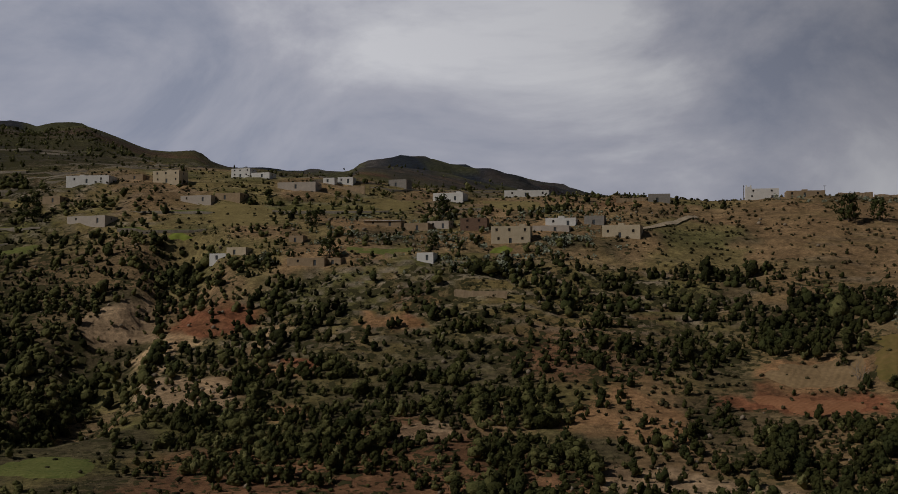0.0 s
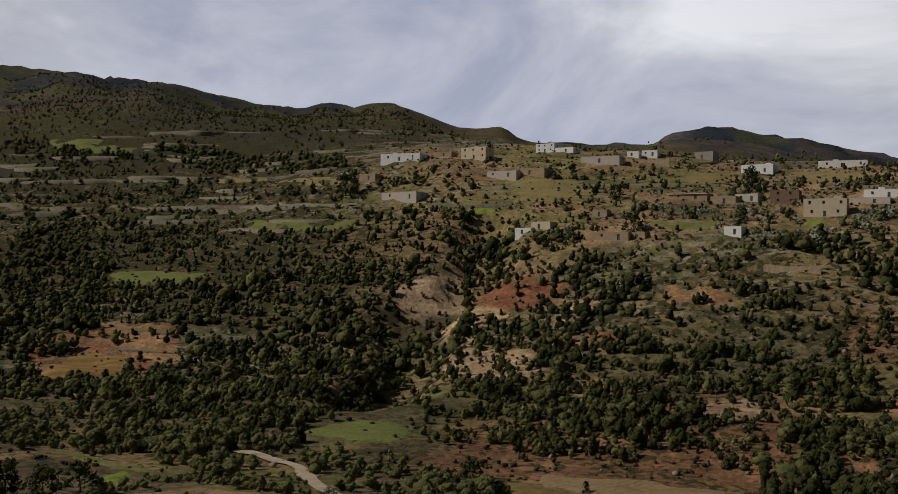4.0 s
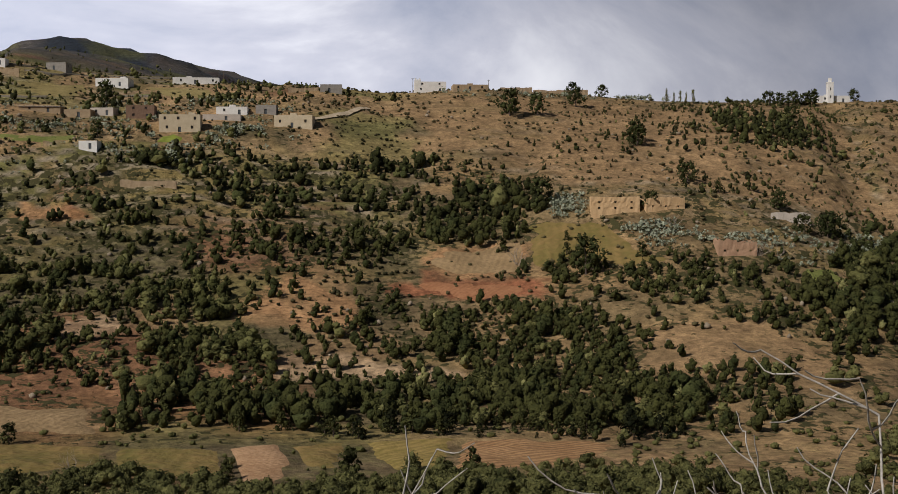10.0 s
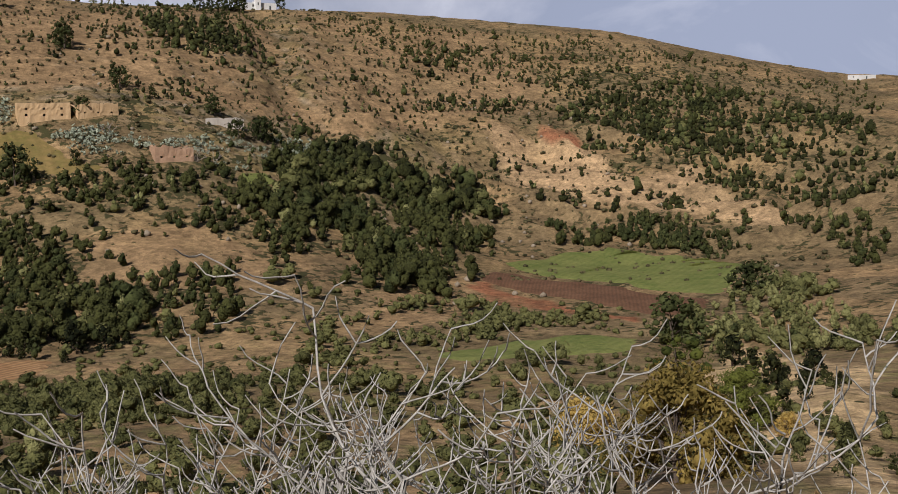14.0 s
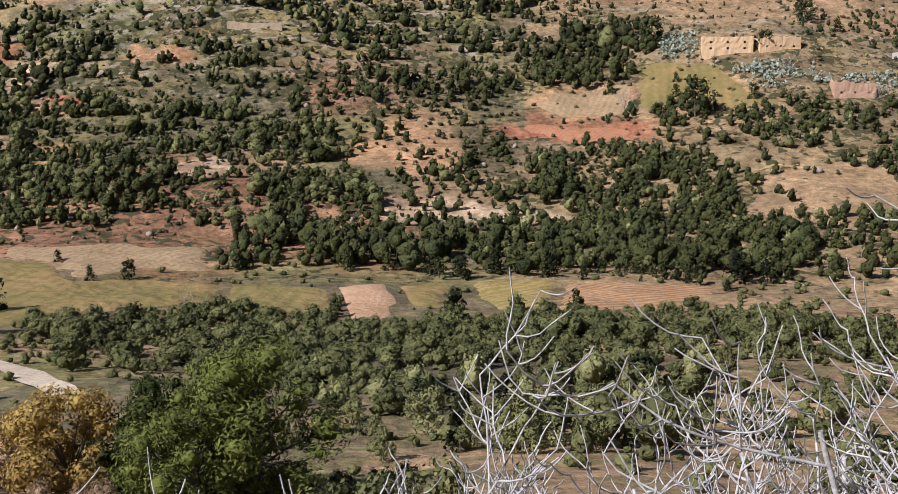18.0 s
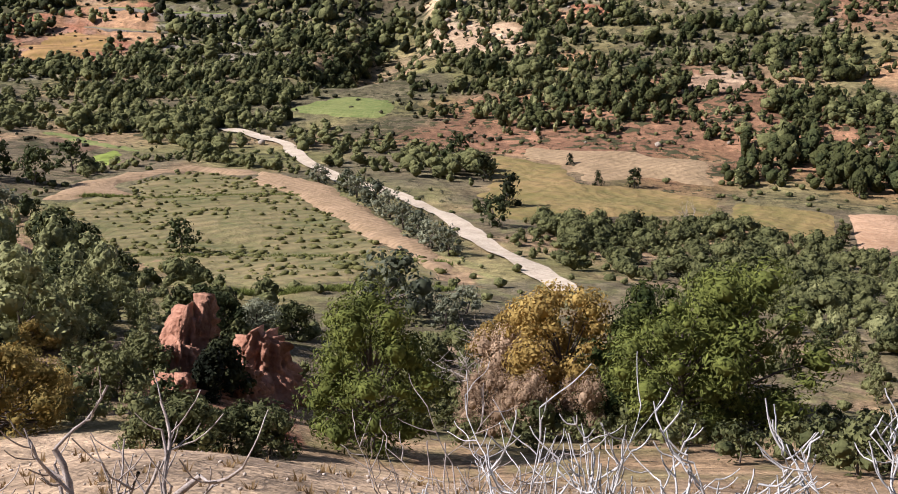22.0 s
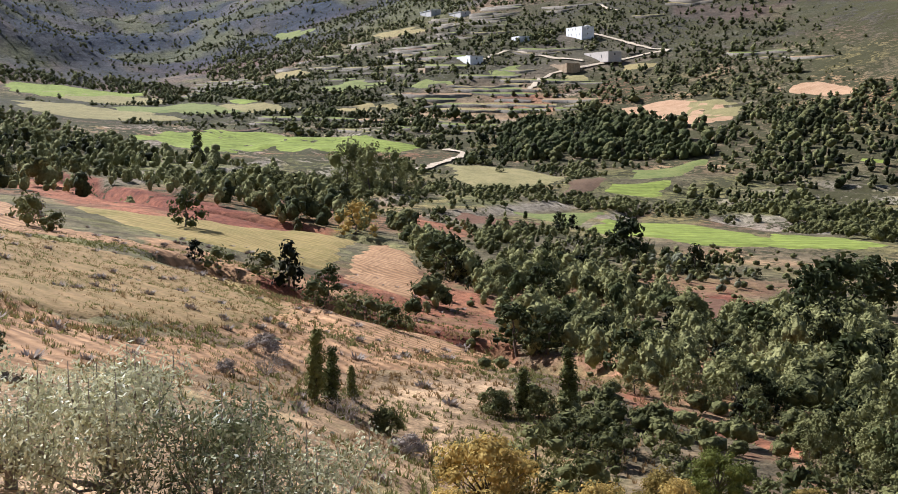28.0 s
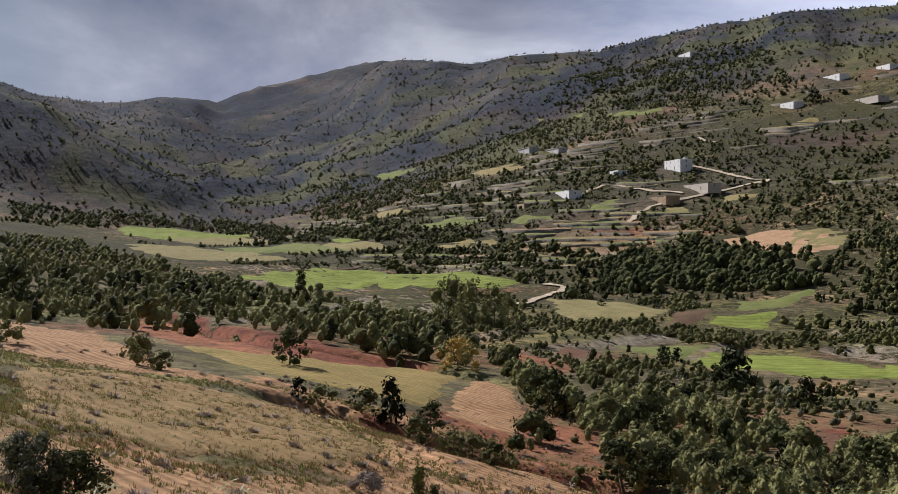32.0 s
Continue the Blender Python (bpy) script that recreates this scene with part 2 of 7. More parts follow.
def level_skyline(headings, rise):
    """Raises or lowers the far hills so that their crests stand at these angles above the eye."""
    global LEVEL
    h = np.arange(-100, 75, 0.5)
    rr = np.geomspace(350, 4800, 260)
    hh, dd = np.meshgrid(h, rr, indexing="ij")
    slope = (height(*plan(hh, dd)) - 1.6) / dd
    far, top = rr[slope.argmax(1)], slope.max(1)
    pad = lambda a: np.convolve(np.pad(a, 4, mode="edge"), np.ones(9) / 9, "valid")
    LEVEL = (h, np.minimum(pad(far), far), np.tan(np.radians(np.interp(h, headings, rise))) - top)
#TERRAIN-END


ridge(0.55, -68, 1300, 30, -66, 1700, 150, -62, 2300, 330)
ridge(0.6, -92, 1500, 215, -86, 1400, 165, -80, 1350, 60)
gully(4.0, 4.5, -130.8, 39.2, -123.8, 43.5, -116.8, 50.1, -110.0, 56.0, -102.1, 61.0, -86.0, 60.0)
gully(4.5, 6.0, -338.0, 49.0, -307.0, 63.5, -237.0, 65.5, -226.0, 83.0, -206.0, 94.0)
gully(9.0, 13.0, -111.0, 483.0, -103.0, 451.0, -106.5, 428.0, -121.0, 410.0, -111.0, 377.0, -110.0, 328.0)
gully(4.0, 9.0, 348.6, 510.8, 273.7, 394.3, 259.0, 358.8, 254.9, 326.4)
level_skyline((-100, -86.6, -85.1, -81.8, -78.9, -76.6, -76.1, -73.5, -69.6, -67.3, -64.5, -62.3, -58.4, -54.0, -49.3, -44.7, -36.1, -33.1, -28.4, -24.3, -22.3, -21.0, -19.6, -17.6, -14.5, -13.3, -12.4, -11.9, -11.3, -8.8, -4.8, -3.3, -1.5, 2.0, 6.0, 7.0, 13.1, 17.5, 21.9, 26.6, 33.8, 39.8, 45.4, 50.9, 56.2, 61.3, 75),
              (8.5, 7.66, 7.05, 6.72, 7.07, 6.81, 7.16, 7.84, 8.7, 8.8, 8.56, 8.91, 8.97, 9.78, 10.27, 10.2, 10.3, 10.21, 10.0, 9.27, 9.13, 9.45, 9.31, 9.5, 8.4, 8.35, 8.5, 8.25, 7.75, 7.7, 7.68, 8.27, 8.43, 7.72, 6.91, 6.6, 6.1, 6.3, 6.0, 5.55, 5.34, 5.18, 4.65, 4.08, 2.82, 1.84, 1.0))

# ================= materials =================


def material(name, nodes_made=None):
    m = bpy.data.materials.new(name)
    m.use_nodes = True
    return m, m.node_tree.nodes, m.node_tree.links, m.node_tree.nodes["Principled BSDF"]


def mottled(name, dark, light, size, rough=0.9, bump=0.3, fine=6.0, vary=0.0, metal=0.0, spread=(0.3, 0.7), thin=0.0):
    """A surface whose colour wanders between two tones at a coarse and a fine scale; vary: difference from object to object or island to island."""
    m, nodes, links, p = material(name)
    tex = nodes.new("ShaderNodeTexCoord")
    coarse, grain = nodes.new("ShaderNodeTexNoise"), nodes.new("ShaderNodeTexNoise")
    coarse.inputs["Scale"].default_value, coarse.inputs["Detail"].default_value = 1 / size, 5
    grain.inputs["Scale"].default_value, grain.inputs["Detail"].default_value = fine / size, 4
    for n in (coarse, grain):
        links.new(tex.outputs["Object"], n.inputs["Vector"])
    mix = nodes.new("ShaderNodeMath")
    mix.operation = "MULTIPLY_ADD"
    mix.inputs[1].default_value = 0.45
    links.new(grain.outputs[0], mix.inputs[0])
    part_of = nodes.new("ShaderNodeMath")
    part_of.operation = "MULTIPLY"
    part_of.inputs[1].default_value = 0.55
    links.new(coarse.outputs[0], part_of.inputs[0]), links.new(part_of.outputs[0], mix.inputs[2])
    value = mix
    if vary:
        geo, info = nodes.new("ShaderNodeNewGeometry"), nodes.new("ShaderNodeObjectInfo")
        both = nodes.new("ShaderNodeMath")
        both.operation = "MULTIPLY_ADD"
        both.inputs[1].default_value = 0.6
        links.new(geo.outputs["Random Per Island"], both.inputs[0]), links.new(info.outputs["Random"], both.inputs[2])
        add = nodes.new("ShaderNodeMath")
        add.operation = "MULTIPLY_ADD"
        shift = nodes.new("ShaderNodeMath")
        shift.operation = "SUBTRACT"
        shift.inputs[1].default_value = 0.8
        links.new(both.outputs[0], shift.inputs[0])
        links.new(shift.outputs[0], add.inputs[0])
        add.inputs[1].default_value = vary
        links.new(mix.outputs[0], add.inputs[2])
        value = add
    ramp = nodes.new("ShaderNodeValToRGB")
    ramp.color_ramp.elements[0].position, ramp.color_ramp.elements[0].color = spread[0], (*dark, 1)
    ramp.color_ramp.elements[1].position, ramp.color_ramp.elements[1].color = spread[1], (*light, 1)
    links.new(value.outputs[0], ramp.inputs[0]), links.new(ramp.outputs[0], p.inputs["Base Color"])
    p.inputs["Roughness"].default_value, p.inputs["Metallic"].default_value = rough, metal
    p.inputs["Specular IOR Level"].default_value = 0.12
    if thin:  # leaves let some light through
        glow, mixed, end = nodes.new("ShaderNodeBsdfTranslucent"), nodes.new("ShaderNodeMixShader"), nodes["Material Output"]
        mixed.inputs[0].default_value = thin
        links.new(ramp.outputs[0], glow.inputs[0])
        links.new(p.outputs[0], mixed.inputs[1]), links.new(glow.outputs[0], mixed.inputs[2]), links.new(mixed.outputs[0], end.inputs[0])
    if bump:
        b = nodes.new("ShaderNodeBump")
        b.inputs["Strength"].default_value, b.inputs["Distance"].default_value = bump, size * 0.15
        links.new(grain.outputs[0], b.inputs["Height"]), links.new(b.outputs[0], p.inputs["Normal"])
    return m


def ground_material():
    m, nodes, links, p = material("open_ground")
    tex, tone = nodes.new("ShaderNodeTexCoord"), nodes.new("ShaderNodeAttribute")
    tone.attribute_name = "cover"
    total = None
    for size, low, high in ((0.22, 0.62, 1.38), (1.5, 0.60, 1.40), (5.0, 0.66, 1.34), (35.0, 0.82, 1.18)):
        n = nodes.new("ShaderNodeTexNoise")
        n.inputs["Scale"].default_value, n.inputs["Detail"].default_value, n.inputs["Roughness"].default_value = 1 / size, 6, 0.6
        links.new(tex.outputs["Object"], n.inputs["Vector"])
        r = nodes.new("ShaderNodeMapRange")
        r.inputs[1].default_value, r.inputs[2].default_value, r.inputs[3].default_value, r.inputs[4].default_value = 0.3, 0.7, low, high
        links.new(n.outputs[0], r.inputs[0])
        if total is None:
            total, first = r.outputs[0], n
        else:
            t = nodes.new("ShaderNodeMath")
            t.operation = "MULTIPLY"
            links.new(total, t.inputs[0]), links.new(r.outputs[0], t.inputs[1])
            total = t.outputs[0]
    # treads and strata that run along the contours
    slab = nodes.new("ShaderNodeMapping")
    slab.inputs["Scale"].default_value = (0.06, 0.06, 0.55)
    strata = nodes.new("ShaderNodeTexNoise")
    strata.inputs["Scale"].default_value, strata.inputs["Detail"].default_value, strata.inputs["Roughness"].default_value = 1.0, 4, 0.6
    links.new(tex.outputs["Object"], slab.inputs[0]), links.new(slab.outputs[0], strata.inputs["Vector"])
    tread = nodes.new("ShaderNodeMapRange")
    tread.inputs[1].default_value, tread.inputs[2].default_value, tread.inputs[3].default_value, tread.inputs[4].default_value = 0.34, 0.66, 0.86, 1.14
    links.new(strata.outputs[0], tread.inputs[0])
    t = nodes.new("ShaderNodeMath")
    t.operation = "MULTIPLY"
    links.new(total, t.inputs[0]), links.new(tread.outputs[0], t.inputs[1])
    total = t.outputs[0]
    scaled = nodes.new("ShaderNodeVectorMath")
    scaled.operation = "SCALE"
    links.new(tone.outputs["Color"], scaled.inputs[0]), links.new(total, scaled.inputs["Scale"])
    blot, wide_blot = nodes.new("ShaderNodeTexNoise"), nodes.new("ShaderNodeTexNoise")
    blot.inputs["Scale"].default_value, blot.inputs["Detail"].default_value, blot.inputs["Roughness"].default_value = 1 / 2.6, 4, 0.6
    wide_blot.inputs["Scale"].default_value, wide_blot.inputs["Detail"].default_value = 1 / 13, 3
    rock = nodes.new("ShaderNodeTexNoise")
    rock.inputs["Scale"].default_value, rock.inputs["Detail"].default_value, rock.inputs["Roughness"].default_value = 1 / 16, 8, 0.62
    for n in (blot, wide_blot, rock):
        links.new(tex.outputs["Object"], n.inputs["Vector"])
    # where low scrub grows: its share of the ground is kept with the soil's tone
    level = nodes.new("ShaderNodeMath")
    level.operation = "MULTIPLY_ADD"
    level.inputs[1].default_value = 0.6
    links.new(wide_blot.outputs[0], level.inputs[0]), links.new(blot.outputs[0], level.inputs[2])
    start = nodes.new("ShaderNodeMath")
    start.operation = "MULTIPLY_ADD"
    start.inputs[1].default_value, start.inputs[2].default_value = 0.27, -0.99
    links.new(tone.outputs["Alpha"], start.inputs[0])
    over = nodes.new("ShaderNodeMath")
    links.new(level.outputs[0], over.inputs[0]), links.new(start.outputs[0], over.inputs[1])
    grown = nodes.new("ShaderNodeMapRange")
    grown.interpolation_type = "SMOOTHSTEP"
    grown.inputs[1].default_value, grown.inputs[2].default_value = 0.0, 0.07
    links.new(over.outputs[0], grown.inputs[0])
    leafy = nodes.new("ShaderNodeMix")
    leafy.data_type = "RGBA"
    leafy.inputs[7].default_value = (0.062, 0.056, 0.023, 1)
    links.new(grown.outputs[0], leafy.inputs[0]), links.new(scaled.outputs[0], leafy.inputs[6])
    links.new(leafy.outputs[2], p.inputs["Base Color"])
    p.inputs["Roughness"].default_value = 0.95
    p.inputs["Specular IOR Level"].default_value = 0.1
    b = nodes.new("ShaderNodeBump")
    b.inputs["Strength"].default_value, b.inputs["Distance"].default_value = 0.5, 0.15
    links.new(first.outputs[0], b.inputs["Height"])
    b2, b3 = nodes.new("ShaderNodeBump"), nodes.new("ShaderNodeBump")
    b2.inputs["Strength"].default_value, b2.inputs["Distance"].default_value = 0.6, 0.7
    links.new(grown.outputs[0], b2.inputs["Height"]), links.new(b.outputs[0], b2.inputs["Normal"])
    b3.inputs["Strength"].default_value, b3.inputs["Distance"].default_value = 0.55, 5.0
    links.new(rock.outputs[0], b3.inputs["Height"]), links.new(b2.outputs[0], b3.inputs["Normal"])
    links.new(b3.outputs[0], p.inputs["Normal"])
    return m


GROUND = ground_material()
JUNIPER = mottled("juniper_leaves", (0.007, 0.009, 0.003), (0.070, 0.072, 0.021), 5.0, vary=0.30, bump=1.0, fine=9.0)
BROADLEAF = mottled("dark_leaves", (0.014, 0.019, 0.006), (0.105, 0.115, 0.038), 4.0, vary=0.16, bump=1.0, fine=8.0, thin=0.15)
GREYLEAF = mottled("grey_green_leaves", (0.085, 0.090, 0.030), (0.36, 0.34, 0.135), 4.0, vary=0.10, bump=1.0, fine=8.0, thin=0.15)
BUSHLEAF = mottled("bush_leaves", (0.036, 0.041, 0.013), (0.235, 0.225, 0.080), 5.0, vary=0.20, bump=1.0, fine=9.0, thin=0.18)
HEATH = mottled("heath", (0.028, 0.028, 0.012), (0.14, 0.115, 0.055), 5.0, vary=0.45, bump=0)
PINELEAF = mottled("pine_needles", (0.018, 0.027, 0.006), (0.165, 0.175, 0.034), 1.2, vary=0.22, bump=0, thin=0.15)
GUMLEAF = mottled("yellow_green_leaves", (0.16, 0.12, 0.03), (0.58, 0.41, 0.12), 1.2, vary=0.35, bump=0, thin=0.35)
GOLDLEAF = mottled("golden_leaves", (0.20, 0.125, 0.03), (0.56, 0.39, 0.11), 1.2, vary=0.35, bump=0, thin=0.35)
FAWNLEAF = mottled("fawn_sprays", (0.19, 0.12, 0.068), (0.50, 0.35, 0.205), 1.0, vary=0.35, bump=0, thin=0.2)
OLIVELEAF = mottled("olive_leaves", (0.06, 0.066, 0.034), (0.27, 0.265, 0.155), 0.8, vary=0.35, bump=0, rough=0.6, thin=0.3)
SILVERLEAF = mottled("silvery_leaves", (0.13, 0.14, 0.06), (0.56, 0.53, 0.32), 0.5, vary=0.6, bump=0, rough=0.45, thin=0.25)
CYPRESSLEAF = mottled("cypress_leaves", (0.035, 0.042, 0.01), (0.17, 0.165, 0.045), 0.8, vary=0.3, bump=0)
CACTUSPAD = mottled("cactus_pads", (0.09, 0.105, 0.065), (0.34, 0.36, 0.26), 1.0, vary=0.35, bump=0, rough=0.6)
GREYTWIG = mottled("grey_twigs", (0.19, 0.15, 0.115), (0.42, 0.35, 0.28), 0.4, vary=0.2, bump=0)
BARK = mottled("bark", (0.06, 0.045, 0.035), (0.17, 0.13, 0.10), 0.3)
FIGBARK = mottled("pale_fig_bark", (0.22, 0.20, 0.17), (0.58, 0.54, 0.48), 0.12, rough=0.75, bump=0.25, fine=5)
DEADBARK = mottled("dead_wood", (0.14, 0.10, 0.07), (0.46, 0.39, 0.32), 0.1, rough=0.85, bump=0.3)
DRYGRASS = mottled("dry_tufts", (0.16, 0.10, 0.042), (0.34, 0.225, 0.10), 0.5, vary=0.4, bump=0, thin=0.4)
GREENTUFT = mottled("green_tufts", (0.075, 0.075, 0.022), (0.21, 0.19, 0.06), 0.5, vary=0.4, bump=0, thin=0.4)
BALKGRASS = mottled("balk_grass", (0.10, 0.115, 0.025), (0.23, 0.24, 0.06), 0.6, vary=0.3, bump=0, thin=0.3)
DRYWALL = mottled("dry_stone", (0.11, 0.09, 0.065), (0.29, 0.25, 0.19), 1.2, vary=0.3)
STONE = mottled("stone", (0.20, 0.16, 0.11), (0.42, 0.34, 0.25), 0.3, vary=0.3)
REDEARTH = mottled("red_earth", (0.21, 0.09, 0.048), (0.48, 0.25, 0.15), 1.6, bump=0.6)
TRACK = mottled("pale_gravel", (0.34, 0.26, 0.17), (0.60, 0.49, 0.34), 3.0, bump=0.4)
WALLS = {
    "cream": mottled("cream_render", (0.52, 0.42, 0.28), (0.70, 0.59, 0.42), 2.0, bump=0.15),
    "white": mottled("whitewash", (0.66, 0.63, 0.58), (0.86, 0.84, 0.80), 2.0, bump=0.1),
    "grey": mottled("grey_blockwork", (0.22, 0.20, 0.18), (0.38, 0.35, 0.31), 1.0, bump=0.3),
    "brick": mottled("brown_blockwork", (0.15, 0.09, 0.06), (0.30, 0.20, 0.14), 0.8, bump=0.3),
    "pale": mottled("pale_plaster", (0.42, 0.36, 0.30), (0.60, 0.53, 0.45), 2.0, bump=0.2),
    "tan": mottled("adobe", (0.28, 0.20, 0.12), (0.48, 0.36, 0.23), 1.4, bump=0.4),
    "adobe": mottled("pink_adobe", (0.34, 0.20, 0.12), (0.52, 0.34, 0.22), 1.4, bump=0.4),
    "ochre": mottled("ochre_render", (0.50, 0.32, 0.16), (0.66, 0.46, 0.26), 2.0, bump=0.15),
    "sheet": mottled("pale_shed_wall", (0.40, 0.38, 0.35), (0.58, 0.55, 0.52), 2.0, bump=0.15),
}
SHEETROOF = mottled("zinc_sheet", (0.55, 0.55, 0.56), (0.80, 0.80, 0.80), 2.0, rough=0.55, bump=0.1)
FLATROOF = mottled("mud_roof", (0.30, 0.25, 0.19), (0.46, 0.40, 0.32), 2.0, bump=0.3)
DARKWOOD = mottled("dark_shutter", (0.02, 0.02, 0.02), (0.06, 0.05, 0.045), 0.5, rough=0.5)
DOORPAINT = mottled("door_paint", (0.05, 0.06, 0.07), (0.12, 0.13, 0.14), 0.5, rough=0.5)


def field_material(name, dark, light, size, row, across, depth=0.35):
    """Farmed soil or crop with rows; row: their spacing in metres; across: their heading."""
    m = mottled(name, dark, light, size, bump=0.4)
    nodes, links = m.node_tree.nodes, m.node_tree.links
    p = nodes["Principled BSDF"]
    tex = nodes.new("ShaderNodeTexCoord")
    turn = nodes.new("ShaderNodeMapping")
    turn.inputs["Rotation"].default_value[2] = radians(across)
    wave = nodes.new("ShaderNodeTexWave")
    wave.inputs["Scale"].default_value, wave.inputs["Distortion"].default_value = 0.314 / row, 2.5
    wave.inputs["Detail"].default_value, wave.inputs["Detail Scale"].default_value = 3, 0.6
    links.new(tex.outputs["Object"], turn.inputs[0]), links.new(turn.outputs[0], wave.inputs["Vector"])
    span = nodes.new("ShaderNodeMapRange")
    span.inputs[3].default_value, span.inputs[4].default_value = 1 - depth, 1 + depth
    links.new(wave.outputs[1], span.inputs[0])
    old = p.inputs["Base Color"].links[0].from_socket
    scaled = nodes.new("ShaderNodeVectorMath")
    scaled.operation = "SCALE"
    links.new(old, scaled.inputs[0]), links.new(span.outputs[0], scaled.inputs["Scale"]), links.new(scaled.outputs[0], p.inputs["Base Color"])
    return m


FIELDS = {
    "meadow": (field_material("bright_crop", (0.125, 0.15, 0.022), (0.265, 0.30, 0.055), 12, 5, 25, 0.14), "bright yellow-green field of young crop"),
    "grass": (field_material("thin_grass", (0.095, 0.125, 0.028), (0.23, 0.225, 0.07), 6, 2.2, 70, 0.05), "field of thin green grass"),
    "stubble": (field_material("stubble", (0.16, 0.14, 0.05), (0.32, 0.26, 0.11), 6, 1.5, 10, 0.12), "field of dry yellowish stubble"),
    "dry": (field_material("dry_grass", (0.17, 0.13, 0.05), (0.34, 0.27, 0.11), 5, 1.1, 60, 0.06), "fallow terrace of dry grass"),
    "plough": (field_material("brown_plough", (0.09, 0.055, 0.03), (0.18, 0.11, 0.06), 5, 0.9, 30, 0.12), "freshly ploughed brown field"),
    "redplough": (field_material("red_plough", (0.095, 0.048, 0.026), (0.19, 0.10, 0.056), 5, 0.9, 50, 0.10), "freshly ploughed red-brown field"),
    "sand": (field_material("pale_plough", (0.30, 0.17, 0.085), (0.50, 0.32, 0.18), 5, 0.9, 75, 0.12), "bare ploughed field of pale orange soil"),
    "redgrass": (field_material("reddish_grass", (0.20, 0.13, 0.03), (0.34, 0.19, 0.08), 12, 5, 80, 0.2), "terraced field of red soil and new grass"),
    "border": (field_material("bare_headland", (0.22, 0.145, 0.07), (0.38, 0.25, 0.135), 5, 1.1, 20, 0.1), "bare pinkish soil along the edge of the field"),
    "strip": (field_material("weedy_strip", (0.13, 0.14, 0.035), (0.24, 0.235, 0.075), 4, 1.5, 20, 0.1), "narrow green grassy strip across the field"),
    "rust": (field_material("rust_soil", (0.24, 0.10, 0.045), (0.43, 0.21, 0.105), 5, 1.4, 50, 0.06), "bare field of rust-red soil"),
    "furrow": (field_material("furrowed_slope", (0.235, 0.125, 0.055), (0.42, 0.25, 0.12), 7, 1.5, 70, 0.24), "ploughed brown slope with shallow furrows"),
    "weeds": (field_material("weedy_slope", (0.16, 0.115, 0.036), (0.37, 0.235, 0.105), 2.6, 2.0, 70, 0.08), "fallow slope of brown soil with green weeds"),
    "valley": (field_material("patchy_pasture", (0.125, 0.115, 0.030), (0.29, 0.185, 0.072), 16, 3, 20, 0.06), "pasture of olive grass and brown soil"),
    "straw": (field_material("straw_field", (0.21, 0.14, 0.068), (0.38, 0.26, 0.135), 8, 2, 30, 0.08), "pale tan strip of dry trodden soil"),
    "yellow": (field_material("yellow_pasture", (0.18, 0.145, 0.035), (0.36, 0.25, 0.09), 5, 2, 60, 0.12), "field of yellow-green grass on ochre soil"),
    "main": (field_material("weedy_fallow", (0.095, 0.100, 0.030), (0.25, 0.18, 0.080), 9, 3.2, 38, 0.14), "large weedy fallow field with green strips"),
}


def fast_mesh(name, verts, faces, mat):
    """A mesh from numpy arrays of vertices and of triangles or quads."""
    me = bpy.data.meshes.new(name)
    verts, faces = np.asarray(verts, np.float32), np.asarray(faces, np.int32)
    k = faces.shape[1]
    me.vertices.add(len(verts)), me.loops.add(faces.size), me.polygons.add(len(faces))
    me.vertices.foreach_set("co", verts.ravel())
    me.loops.foreach_set("vertex_index", faces.ravel())
    me.polygons.foreach_set("loop_start", np.arange(0, faces.size, k, dtype=np.int32))
    me.materials.append(mat)
    me.update(calc_edges=True)
    return me


def part(name, me, parent, label=""):
    """Links a mesh as one part under a thing or a part."""
    ob = new(name, me)
    ob.parent = parent
    if label:
        tagged(ob, label)
    return ob


# ================= ground =================
BARE = []


def inside(x, y, corners, ragged=0.0, seed=0):
    """Whether plan points lie in a polygon, its edge made ragged by noise."""
    if ragged:
        x, y = x + (fbm(x, y, ragged * 2.5, 3, 301 + seed) - 0.5) * ragged * 2, y + (fbm(x, y, ragged * 2.5, 3, 351 + seed) - 0.5) * ragged * 2
    hit = np.zeros(np.shape(x), bool)
    for (ax, ay), (bx, by) in zip(corners, corners[1:] + corners[:1]):
        if ay != by:
            hit ^= ((ay > y) != (by > y)) & (x < (bx - ax) * (y - ay) / (by - ay) + ax)
    return hit


def pairs(xy):
    return [(xy[i], xy[i + 1]) for i in range(0, len(xy), 2)]


def bare(tone, *xy):
    BARE.append((tone, pairs(xy)))


TAN, RED, GRASS, SCRUB, PALE, HAZE_SHADE, DRY, ORANGE, BANK, SAND, ERODED = (np.array(c) for c in ((0.285, 0.183, 0.092), (0.27, 0.11, 0.055), (0.135, 0.130, 0.042), (0.11, 0.088, 0.048), (0.42, 0.29, 0.17), (0.025, 0.033, 0.047), (0.28, 0.20, 0.075), (0.37, 0.21, 0.10), (0.17, 0.06, 0.032), (0.52, 0.36, 0.19), (0.40, 0.265, 0.14)))


